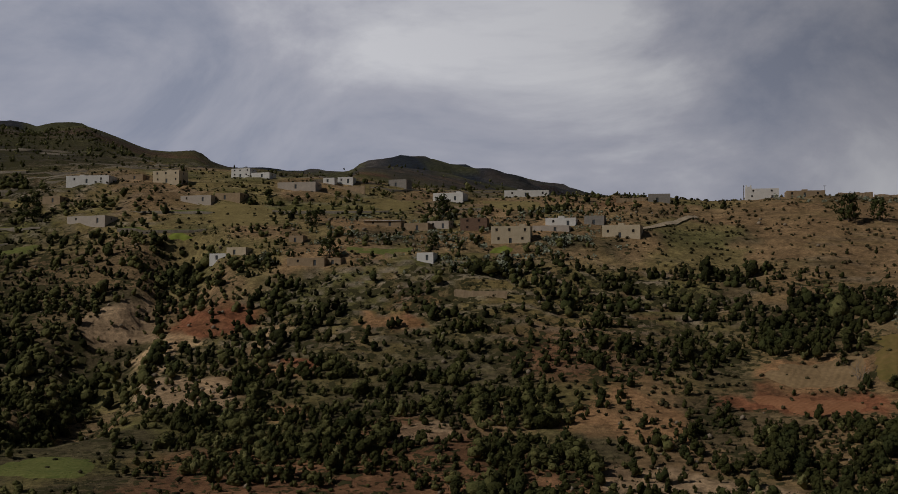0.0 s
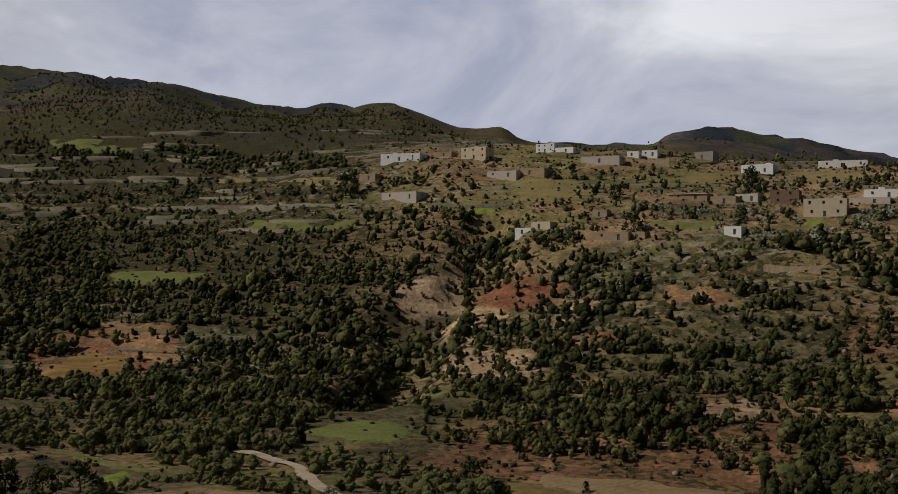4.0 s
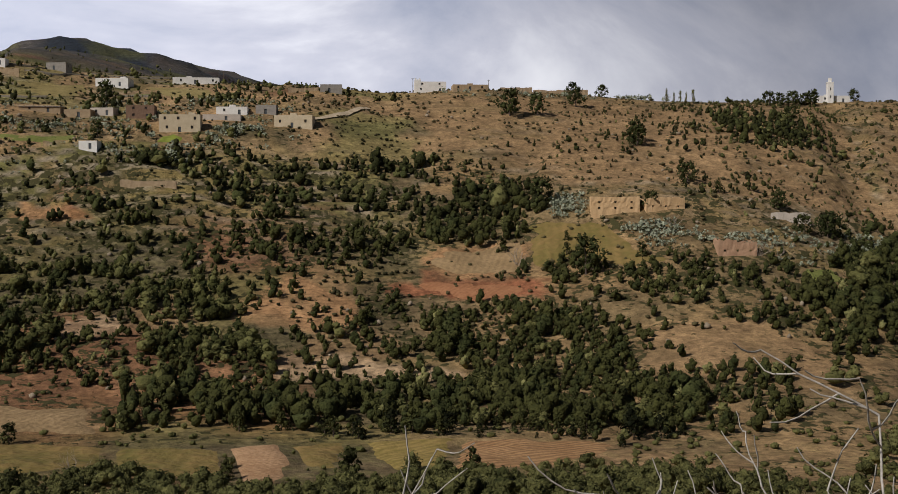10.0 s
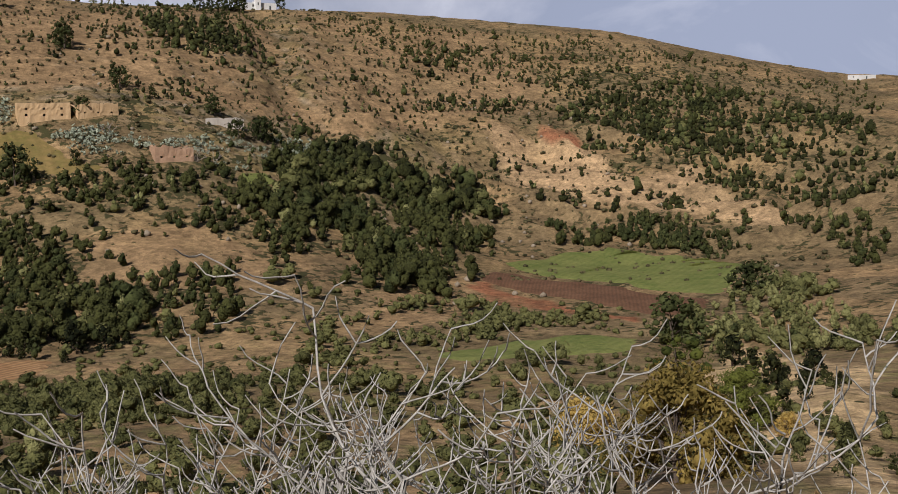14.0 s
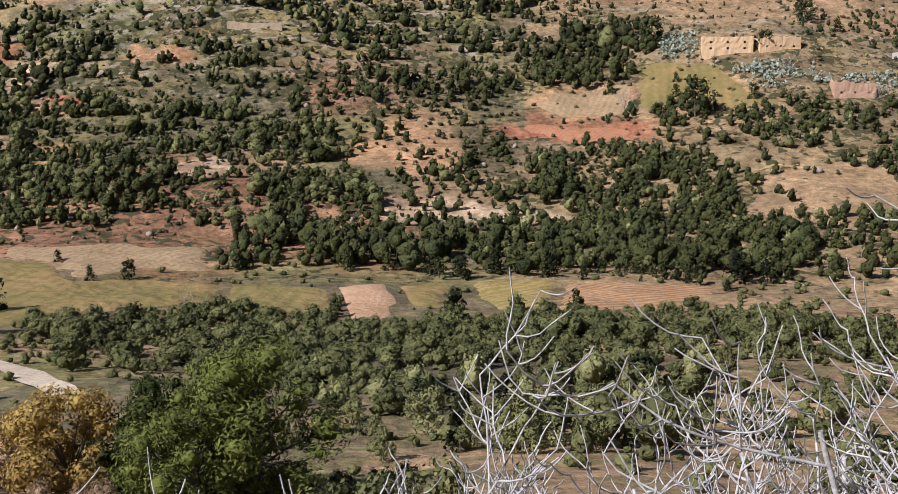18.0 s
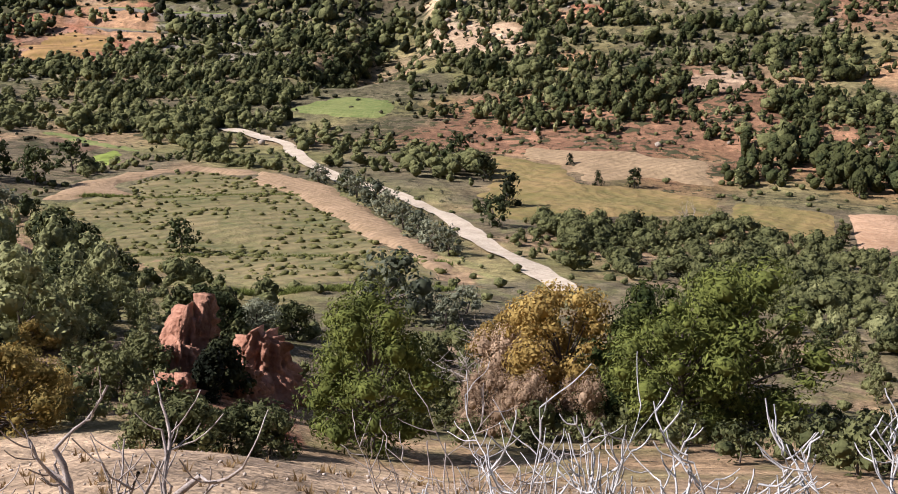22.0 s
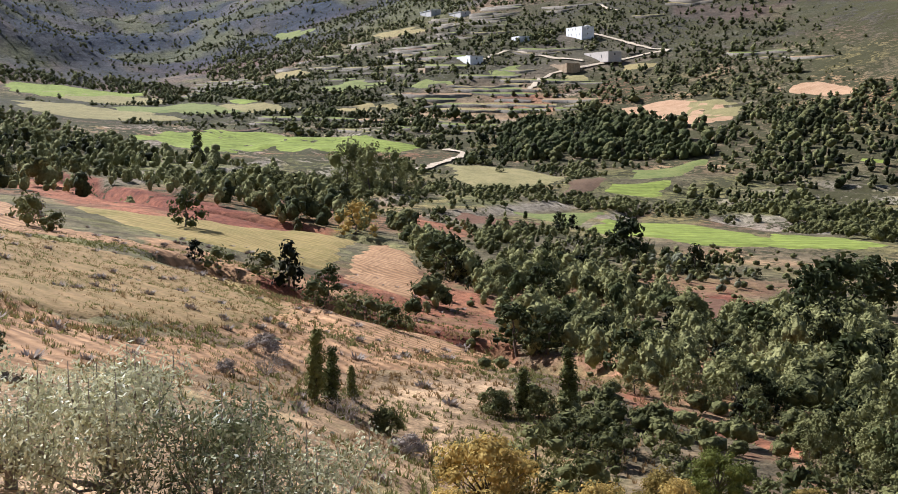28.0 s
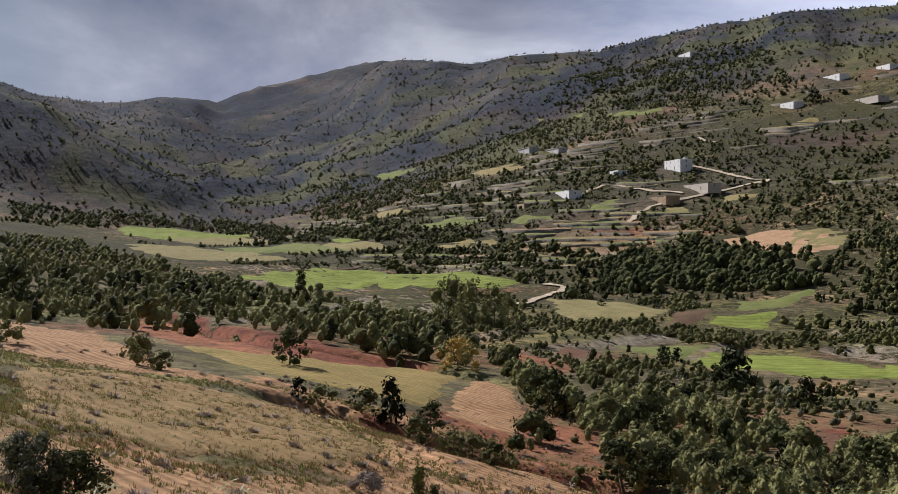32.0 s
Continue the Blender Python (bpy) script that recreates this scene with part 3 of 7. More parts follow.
def cover_tone(x, y, z):
    """Albedo of the open ground: tan soil, red soil, thin grass and dry scrub, with cloud shade and haze put into the
    western and far slopes.
    """
    heading, r = polar(x, y)
    n1, n2, n3 = fbm(x, y, 45, 4, 71), fbm(x, y, 24, 4, 83), fbm(x, y, 90, 3, 97)
    c = TAN[None] * np.ones((len(x), 1))
    west = 1 - smooth(4, 14, heading)
    scrub = smooth(150, 260, r) * (0.5 + 0.25 * west * smooth(330, 430, r)) * (0.6 + 0.8 * n3)
    scrub = scrub + 0.3 * west * smooth(-14, -22, heading) * smooth(420, 500, r) 
    scrub = scrub * (1 - 0.75 * smooth(900, 1150, r))

    def lay(tone, amount):
        nonlocal c
        c = c * (1 - amount[:, None]) + tone[None] * amount[:, None]
    c = c * (1 - np.array([0.20, 0.14, 0.32])[None] * (smooth(8, 16, heading) * smooth(250, 330, r))[:, None] * 0.25)
    lay(GRASS * 1.1, 0.7 * smooth(150, 200, r) * (1 - smooth(430, 520, r)) * (1 - smooth(-16, -8, heading)) * smooth(0.3, 0.5, n1))
    lay(GRASS, 0.7 * smooth(0.45, 0.6, n1) * (1 - smooth(10, 18, heading) * 0.85))
    lay(SCRUB, 0.85 * smooth(0.36, 0.56, n2) * (1 - 0.45 * smooth(10, 20, heading)))
    lay(RED, 0.5 * smooth(0.62, 0.7, n3) * (1 - smooth(5, 14, heading)))
    # western slopes toned down with dark scrub for the cloud shade on them
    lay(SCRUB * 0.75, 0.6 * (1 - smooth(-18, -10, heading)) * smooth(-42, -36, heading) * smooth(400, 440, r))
    up, farm = terraces(x, y, form(x, y))
    kindness = fbm(x, y, 35, 2, 140)
    lay(GRASS, farm * (1 - smooth(0.5, 0.62, up)) * smooth(0.42, 0.6, kindness) * 0.8)
    lay(SCRUB * 0.7, farm * (1 - smooth(0.5, 0.62, up)) * (1 - smooth(0.36, 0.5, kindness)) * 0.7)
    lay(np.array((0.30, 0.25, 0.18)), farm * smooth(0.64, 0.7, up) * (1 - smooth(0.93, 0.99, up)) * 0.75)
    lay(DRY, farm * (1 - smooth(0.45, 0.6, up)) * smooth(0.56, 0.66, fbm(x, y, 28, 2, 141)) * 0.5)
    village = smooth(-24, -12, heading) * (1 - smooth(13, 20, heading)) * smooth(425, 455, r) * (1 - smooth(640, 720, r))
    lay(TAN * 1.25, village * smooth(0.36, 0.52, fbm(x, y, 26, 3, 171)) * 0.62)
    lay(GRASS * 1.35, village * smooth(0.48, 0.58, fbm(x, y, 34, 3, 181)) * 0.5)
    scrub = scrub * (1 - 0.6 * village)
    near = 1 - smooth(26, 46, r)
    lay(PALE * 0.85, near * (0.75 + 0.25 * n2))
    lay(np.array((0.34, 0.215, 0.11)), (1 - smooth(-54, -46, heading)) * smooth(20, 30, r) * (1 - smooth(60, 90, r)) * 0.8)
    thin = fbm(x, y, 2.5, 3, 160)
    lay(GRASS * 1.2, (1 - smooth(150, 260, r)) * smooth(0.52, 0.66, thin) * 0.5 * (1 - near))
    for k, (tone, corners) in enumerate(BARE):
        spread = np.mean([math.hypot(*p) for p in corners]) * 0.012 + 1
        held = inside(x, y, corners, spread, k)
        scrub = scrub * (1 - 0.75 * held)
        lay(tone * (0.95 if tone is TAN else 1), held * (0.55 + 0.5 * smooth(0.35, 0.6, fbm(x, y, spread * 2, 3, 400 + k))).clip(0, 0.95))
    # cloud shade over the western hills, laid on as dark grey-brown
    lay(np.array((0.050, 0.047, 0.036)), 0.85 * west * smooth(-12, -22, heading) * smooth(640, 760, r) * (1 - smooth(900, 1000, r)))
    # blue haze and cloud shadow of the mountains, mixed into their ground colour
    lay(HAZE_SHADE, smooth(850, 1350, r) * (0.55 + 0.75 * fbm(x, y, 60, 4, 130)).clip(0, 0.97))
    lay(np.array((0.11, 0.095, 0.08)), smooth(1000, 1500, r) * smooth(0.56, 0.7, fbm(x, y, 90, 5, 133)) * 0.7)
    lay(GRASS * 0.8, smooth(700, 900, r) * smooth(0.55, 0.62, fbm(x, y, 70, 3, 137)) * (1 - smooth(1700, 2200, r)) * 0.6)
    return np.column_stack([c, scrub.clip(0, 1)])


bare(PALE, -115, 413, -102, 403, -94, 414, -90, 397, -93, 384, -101, 390)
bare(RED, -101, 434, -81, 423, -66, 422, -71, 412, -84, 404, -93, 408)
bare(TAN, -68, 398, -61, 413, -54, 412, -55, 401, -63, 389, -72, 379)
bare(TAN, -94, 375, -71, 372, -58, 344, -55, 324, -73, 346, -89, 359)
bare(PALE, -132, 424, -113, 445, -107, 430, -118, 423, -130, 419)
bare(RED, -29, 400, -10, 399, -6, 392, -27, 392)
bare(RED, -261, 384, -218, 408, -189, 359, -195, 347, -230, 339)
bare(TAN, 49, 343, 64, 330, 66, 306, 69, 280, 53, 275, 37, 265, 47, 305, 42, 327)
bare(TAN, 109, 513, 137, 518, 218, 515, 277, 485, 209, 365, 159, 375, 144, 421, 114, 439, 123, 466)
bare(TAN, 191, 490, 349, 522, 270, 374, 267, 342, 218, 350, 149, 384)
bare(TAN, 128, 270, 160, 264, 163, 243, 155, 217, 137, 221, 116, 245)
bare(ERODED, 334, 338, 349, 314, 352, 298, 333, 267, 363, 258, 324, 189, 316, 192, 316, 246, 310, 271, 302, 300)
bare(RED, 351, 322, 359, 310, 350, 300, 342, 308)
bare(TAN, 368, 508, 459, 453, 393, 353, 302, 343, 263, 337, 269, 368)
bare(RED, 208, 215, 205, 193, 198, 154, 190, 146, 195, 170, 191, 194)
bare(SAND, 135, 96, 182, 118, 148, 75, 30.3, 15.4, 69, 45, 79, 55)
bare(PALE, -37.4, 35.1, -35.1, 37.4, -32.1, 40.0, -25.9, 37.3, -20.1, 39.1, -16.0, 41.4, -12.5, 42.4, -10.3, 37.8, -17.8, 16.6)
bare(PALE, -22, 89, -17, 88, -15, 77, -20, 82)
bare(TAN, -50, 164, -27, 125, -27, 116, -53, 157)
bare(RED, -54, 51, -48, 50, -39, 47, -35.2, 41.3, -40.8, 40.6)
bare(RED, -75, 57, -65, 57, -52, 55, -46, 50, -50, 49, -61, 49)
bare(RED, -157, 78, -135, 83, -82, 53, -109, 62, -121, 54, -131, 45, -131, 46)
bare(RED, -347, 50, -292, 70, -234, 86, -221, 96, -197, 86, -181, 59, -192, 40, -299, 43)
bare(RED, -290, 147, -241, 141, -239, 152, -226, 132, -237, 123)
bare(TAN, -639, 333, -642, 376, -585, 389, -519, 352, -534, 312, -604, 307)
bare(RED, -601, 364, -563, 382, -524, 359, -558, 348)
bare(RED, -692, 567, -581, 588, -546, 553, -659, 545)
bare(TAN, -713, 521, -606, 496, -558, 461, -596, 430, -603, 393, -667, 391, -669, 437)
bare(RED, 90, 339, 125, 319, 111, 307, 86, 322)
bare(TAN, -135, 40, -121, 54, -82, 53, -66, 40, -51.5, 26.9, -30.6, 13.5, -22.8, 6.5)
bare(ERODED, -66, 31, -76, 44, -71, 45, -63, 37, -49.1, 25.9)
bare(ORANGE, -69, 4, -76, 11, -73, 21, -74, 27, -44.1, 2.3)
bare(ORANGE, -153, 37, -144, 51, -133, 61, -109, 63, -104, 66, -82, 42, -97, 39, -135, 38)
bare(DRY, -135, 40, -125, 49, -81, 32, -80, 24)
bare(RED, -102, 445, -74, 428, -65, 421, -76, 412, -100, 435)
bare(RED, -54, 383, -43, 368, -45, 359, -56, 373)
bare(TAN, 1, 322, 16, 334, 23, 312, 5, 300)
bare(TAN, -29, 243, -5, 253, -4, 224, -14, 232)
bare(SCRUB, 6, 147, 28, 149, 35, 119, 15, 104, 5, 101)
bare(BANK, -386, 61, -295, 71, -267, 81, -234, 86, -226, 90, -190, 74, -189, 61, -223, 54, -337, 57)
bare(BANK, -130, 46, -132, 51, -123, 56, -117, 62, -107, 64, -99, 54, -100, 46, -110, 42)
bare(BANK, -140, 119, -142, 132, -117, 119, -109, 99)
bare(BANK, -62, 50, -63, 56, -59, 54, -56, 47)
bare(ORANGE, 87, 347, 106, 356, 125, 344, 116, 327, 95, 335)
bare(RED, 78, 331, 98, 328, 122, 317, 117, 307, 91, 318, 76, 324)
bare(ORANGE, -35, 407, -16, 401, -13, 392, -31, 394)
bare(ORANGE, -65, 383, -45, 370, -46, 361, -59, 370)
bare(ORANGE, -50, 339, -40, 338, -38, 323, -46, 326)
bare(PALE, 36, 285, 53, 284, 66, 277, 80, 268, 76, 263, 51, 270, 36, 264)
bare(ORANGE, 27, 312, 46, 341, 65, 324, 62, 300, 44, 300)
bare(PALE, -102, 389, -71, 367, -61, 345, -62, 337, -88, 350)
bare(ORANGE, 4, 271, 10, 270, 10, 259, 5, 260)
bare(PALE, -16, 316, -0, 314, -0, 302, -12, 303)
bare(ORANGE, -247, 405, -219, 401, -187, 366, -196, 359, -229, 384)
bare(ORANGE, -219, 16, -245, 31, -169, 27, -140, 20, -138, 10)
bare(ORANGE, -78, 23, -76, 32, -74, 40, -80, 51, -101, 65, -96, 52, -98, 43, -102, 35, -85, 27)
bare(BANK, -26.8, 46.3, -30, 56, -29, 62, -31, 74, -25, 62, -18.6, 45.2, -20.7, 42.4, -22.7, 41.0)
bare(SCRUB, -69, 49, -63, 54, -47, 54, -36, 51, -27.5, 48.2, -24.8, 42.5, -32.2, 41.2, -41.5, 39.3, -39.6, 31.8, -40.2, 28.4)
bare(PALE, -139, 430, -113, 446, -106, 431, -115, 425, -131, 419)
bare(RED, -105, 437, -78, 425, -65, 421, -77, 408, -93, 400)
bare(SAND, -114, 415, -95, 411, -88, 402, -100, 389)
bare(SAND, -67, 396, -57, 410, -54, 402, -61, 393)
bare(PALE, -137, 431, -118, 443, -107, 438, -117, 426, -130, 422)


def ground_mesh(verts, quads, tris):
    """One sheet of quads, closed by triangles round the camera's feet."""
    me = bpy.data.meshes.new("ground")
    me.vertices.add(len(verts)), me.loops.add(quads.size + tris.size), me.polygons.add(len(quads) + len(tris))
    me.vertices.foreach_set("co", verts.astype(np.float32).ravel())
    me.loops.foreach_set("vertex_index", np.concatenate([quads.ravel(), tris.ravel()]).astype(np.int32))
    me.polygons.foreach_set("loop_start", np.concatenate([np.arange(0, quads.size, 4), quads.size + np.arange(0, tris.size, 3)]).astype(np.int32))
    me.materials.append(GROUND)
    me.update(calc_edges=True)
    return me


def build_ground():
    fine = np.arange(-98, 74, 0.40)
    coarse = np.arange(78, 260, 2.0)
    headings = np.concatenate([fine, coarse])
    rings = np.concatenate([np.geomspace(1.2, 60, 62)[:-1], np.geomspace(60, 800, 270)[:-1], np.geomspace(800, 4900, 105)])
    hh, rr = np.meshgrid(headings, rings, indexing="ij")
    x, y = plan(hh.ravel(), rr.ravel())
    z = height(x, y)
    n, m = len(headings), len(rings)
    i, j = np.meshgrid(np.arange(n), np.arange(m - 1), indexing="ij")
    i2 = (i + 1) % n
    faces = np.stack([i * m + j, i * m + j + 1, i2 * m + j + 1, i2 * m + j], -1).reshape(-1, 4)[:, ::-1]
    verts = np.stack([x, y, z], -1)
    verts = np.vstack([verts, [[0, 0, float(z.reshape(n, m)[:, 0].mean())]]])
    hub = len(verts) - 1
    hubs = np.array([[k * m, ((k + 1) % n) * m, hub, hub] for k in range(n)])
    me = ground_mesh(verts, faces, hubs[:, [1, 0, 2]])
    tone = me.attributes.new("cover", "FLOAT_COLOR", "POINT")
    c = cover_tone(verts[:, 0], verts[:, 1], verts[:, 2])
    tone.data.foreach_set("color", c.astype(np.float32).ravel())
    me.polygons.foreach_set("use_smooth", np.ones(len(me.polygons), dtype=bool))
    return tagged(new("ground", me), "valley and hillsides of tan and red soil with thin grass", "ground", kind="structure")


build_ground()

# ================= fields and tracks =================
FIELD_AREAS, TRACK_LINES, HOUSE_SPOTS = [], [], []


def drape(name, corners, mat, rise, grain):
    """A sheet over the ground within a polygon, its border a little uneven."""
    border = []
    for (ax, ay), (bx, by) in zip(corners, corners[1:] + corners[:1]):
        n = max(1, int(math.hypot(bx - ax, by - ay) / grain))
        border += [(ax + (bx - ax) * k / n, ay + (by - ay) * k / n) for k in range(n)]
    bx, by = np.array(border).T
    shift = (fbm(bx, by, grain * 4, 3, 77) - 0.5) * grain * 1.6
    border = np.stack([bx + shift, by + shift * 0.7], -1)
    gx, gy = np.meshgrid(np.arange(bx.min(), bx.max(), grain * 1.3), np.arange(by.min(), by.max(), grain * 1.3))
    gx, gy = gx.ravel() + 0.013 * gy.ravel(), gy.ravel()
    keep = inside(gx, gy, [tuple(p) for p in border]) & (off_line(gx, gy, [tuple(p) for p in border] + [tuple(border[0])]) > grain * 0.5)
    pts = [Vector(p) for p in border] + [Vector(p) for p in zip(gx[keep], gy[keep])]
    n = len(border)
    done = delaunay_2d_cdt(pts, [(k, (k + 1) % n) for k in range(n)], [], 1, 1e-4)
    v = np.array([p[:] for p in done[0]])
    z = height(v[:, 0], v[:, 1]) + np.where(np.arange(len(v)) < n, -0.25, rise)
    f = np.array([t[:] for t in done[2] if len(t) == 3])
    me = fast_mesh(name, np.column_stack([v, z]), f, mat)
    me.polygons.foreach_set("use_smooth", np.ones(len(me.polygons), dtype=bool))
    return me


def field(kind, *xy):
    corners = pairs(xy)
    mat, label = FIELDS[kind]
    far = np.mean([math.hypot(*p) for p in corners])
    FIELD_AREAS.append(corners)
    tagged(new("field", drape("field", corners, mat, (0.05 if kind in ("furrow", "weeds") and far < 160 else 0.12) + 0.0007 * far + (0.22 if kind in ("border", "strip") else 0), max(1.2, far * 0.009))), label, "field", kind="structure")


def track(width, *xy):
    line = pairs(xy)
    TRACK_LINES.append((width, line))
    pts = []
    for k in range(len(line) - 1):
        p0, p1, p2, p3 = (np.array(line[max(0, min(len(line) - 1, k + d))]) for d in (-1, 0, 1, 2))
        n = max(2, int(np.hypot(*(p2 - p1)) / 3))
        for f in np.arange(n) / n:
            pts.append(p1 + 0.5 * f * (p2 - p0 + f * (2 * p0 - 5 * p1 + 4 * p2 - p3 + f * (3 * (p1 - p2) + p3 - p0))))
    pts.append(np.array(line[-1]))
    pts = np.array(pts)
    along = np.gradient(pts, axis=0)
    side = np.stack([-along[:, 1], along[:, 0]], -1) / np.hypot(along[:, 0], along[:, 1])[:, None]
    half = width * (0.12 + 0.85 * fbm(pts[:, 0], pts[:, 1], 9, 3, 88))
    other = width * (0.12 + 0.85 * fbm(pts[:, 0], pts[:, 1], 9, 3, 188))
    rows = [pts + side * ((half if q < 0 else other) * q)[:, None] for q in (-1, -0.5, 0, 0.5, 1)]
    v = np.stack(rows, 1).reshape(-1, 2)
    z = height(v[:, 0], v[:, 1]) + 0.15 + 0.0009 * np.hypot(v[:, 0], v[:, 1])
    m = len(pts)
    f = [[i * 5 + j, i * 5 + j + 1, i * 5 + j + 6, i * 5 + j + 5] for i in range(m - 1) for j in range(4)]
    tagged(new("track", fast_mesh("track", np.column_stack([v, z]), np.array(f)[:, ::-1], TRACK)), "pale gravel track winding along the ground", "track", kind="structure")


field("meadow", -587, 145, -637, 221, -552, 254, -494, 259, -473, 240, -483, 211, -532, 196, -471, 153, -549, 152, -560, 144)
field("meadow", -1028, 153, -1038, 216, -981, 258, -943, 238, -926, 170, -981, 148)
field("stubble", -408, 226, -398, 248, -357, 252, -334, 228, -352, 206, -373, 208)
field("plough", -343, 242, -360, 278, -314, 228, -313, 214)
field("meadow", -336, 251, -336, 284, -322, 269, -308, 254, -324, 241)
field("grass", -366, 288, -362, 326, -353, 316, -342, 290, -343, 264)
field("redplough", -287, 161, -264, 179, -256, 171, -249, 155, -270, 152)
field("meadow", -276, 208, -260, 226, -221, 222, -196, 198, -208, 181, -249, 178)
field("grass", -290, 181, -282, 213, -269, 234, -278, 209, -253, 180, -267, 182)
field("yellow", -198, 38, -194.3, 51.8, -206.7, 81.2, -210.5, 99, -179, 80.1, -147.5, 64.5, -148.2, 53.1, -161.4, 43.4)
field("furrow", -177, 80.5, -207, 100, -179.8, 94, -148.1, 79.6, -131.3, 68.6, -141.6, 66.1, -144.2, 63.2)
field("furrow", -70.8, 3.3, -67.3, 6.1, -66.2, 12, -74, 23.1, -83.4, 35.3, -77.1, 48, -69.8, 27.1, -44.1, 5.8)
field("weeds", -128.2, 8.4, -139.8, 19.5, -129.2, 30.1, -119.3, 37.5, -96.9, 37.8, -80.8, 28.8, -75.5, 17.4, -74.1, 8.4, -74.1, 4.4)
field("furrow", -288.5, 14.4, -212.9, 29.4, -157.2, 31.3, -129.1, 46.2, -109, 60, -84, 51.3, -86.8, 38.9, -101.3, 42.1, -134.5, 44.3, -133.1, 33.5, -142.7, 16.6, -150, 8)
field("sand", -494.8, 374, -492.1, 405.3, -447, 410.2, -406.8, 381.4, -418.4, 360.4, -470.1, 369.1)
field("redplough", -139, 119, -134, 124, -116, 118, -113, 103, -116, 101)
field("stubble", -873, 134, -882, 184, -778, 204, -712, 216, -723, 175, -737, 125)
field("stubble", -800, 252, -685, 276, -676, 264, -728, 237)
field("stubble", -621, 250, -539, 268, -555, 255, -620, 246)
field("main", -102, 160.1, -95.8, 171.2, -104.8, 183.6, -101.9, 203.3, -88.1, 201.4, -73.4, 187.2, -57, 163.8, -41.5, 141.4, -33, 129.4, -31.1, 124.6, -46.4, 107.2, -56, 115.2, -71.8, 124.6, -79, 131.7, -94.8, 146.7)
field("meadow", -131, 215, -129, 225, -117, 209, -121, 201)
field("plough", -162, 241, -141, 231, -132, 227, -132, 217, -149, 228)
field("grass", -191, 231, -172, 237, -152, 243, -124, 227, -122, 218, -142, 232, -164, 240, -177, 226)
field("meadow", -232, 227, -220, 241, -196, 237, -194, 206, -197, 192)
field("redgrass", -241, 357, -235, 377, -216, 379, -203, 360, -208, 348, -227, 339)
field("straw", -47.1, 254.9, -29.8, 255, -5.4, 250.1, -2.4, 223.3, -16.4, 227.4, -28.9, 218.4, -33.2, 236.1, -44.3, 239)
field("grass", -116, 285, -103, 305, -86, 296, -84, 275, -99, 276)
field("sand", -93, 128, -94, 135, -82, 122, -72, 108, -73, 107)
field("valley", -51.2, 241.6, -44.3, 239, -33.2, 236.1, -28.7, 216.7, -15.9, 219.8, -1.5, 214, -2, 195.1, -18.2, 187.5, -33.5, 177.4, -38.5, 178.2, -44, 200)
field("valley", -1.1, 212.2, 17, 204.5, 16.2, 175.8, 6.8, 185.2, -1.1, 190.5)
field("sand", 18, 205.4, 29, 210, 27, 187.3, 22.4, 170, 17.1, 174.5)
field("valley", 29.8, 206.9, 40.5, 209.5, 33.9, 181.5, 27.9, 185.5)
field("yellow", 41.7, 209.4, 60.2, 205.9, 49.5, 177.4, 41.9, 182.6)
field("furrow", 61.2, 205.9, 89.5, 200, 82.1, 188.1, 63.4, 177, 50.3, 176.2)
field("straw", 86.4, 342.3, 98.4, 350.2, 117.9, 353.8, 126.1, 350.3, 115.9, 327.5, 94.3, 335.5)
field("valley", 129.4, 362, 148.5, 350.1, 152.2, 328.6, 154.9, 304.4, 142.7, 307.3, 134.8, 329.8, 118.8, 326.8)
field("rust", 82.2, 329, 89.9, 332.2, 113, 318.1, 112.4, 311.6, 99.9, 308.7, 89.3, 317.5)
field("redplough", 209, 214.6, 224.1, 226.2, 227.8, 215.7, 230.3, 185.6, 225.1, 153.3, 207.1, 142.5, 201.9, 152.7, 207.8, 189.4)
field("grass", 233.4, 230.2, 265.6, 235.9, 280, 229.3, 281.3, 212.2, 286.6, 202.6, 282.4, 179.3, 233.5, 154.5, 226, 153.1, 231.8, 185.9, 228.9, 216.8)
field("grass", 141, 157, 156, 155, 175, 150, 178, 137, 166, 130, 150, 136, 133, 140)
field("grass", 190, 296, 200, 296, 201, 286, 181, 285)
field("meadow", -129, 507, -111, 502, -110, 497, -119, 494)
field("dry", -307, 619, -205, 563, -204, 551, -298, 602)
field("dry", -99, 536, -80, 534, -78, 506, -99, 506)
field("grass", -285, 470, -216, 455, -236, 443, -271, 451)
field("grass", -45, 468, -14, 460, -15, 452, -39, 457)
field("grass", -155, 467, -127, 458, -131, 455, -152, 460)
field("meadow", 17, 460, 27, 460, 22, 449, 15, 449)
field("dry", -119, 549, -83, 542, -80, 505, -105, 507)
field("dry", -40, 567, -8, 584, -12, 541, -35, 539)
field("dry", 17, 586, 46, 554, 39, 526, 19, 549)
field("dry", -43, 467, -19, 462, -21, 453, -40, 456)
field("grass", -244, 523, -172, 502, -180, 494, -233, 508)
field("grass", -477, 708, -364, 661, -390, 652, -442, 663)
field("dry", -928, 343, -886, 358, -828, 343, -855, 325)
field("grass", -749, 310, -736, 348, -691, 339, -703, 299)
field("grass", -674, 343, -655, 367, -630, 360, -650, 339)
field("dry", -660, 288, -642, 319, -619, 315, -638, 282)
field("grass", -1229, 462, -1151, 478, -1105, 465, -1168, 445)
field("dry", -962, 456, -907, 475, -843, 451, -903, 433)
field("grass", -1126, 611, -1045, 628, -1014, 616, -1104, 606)
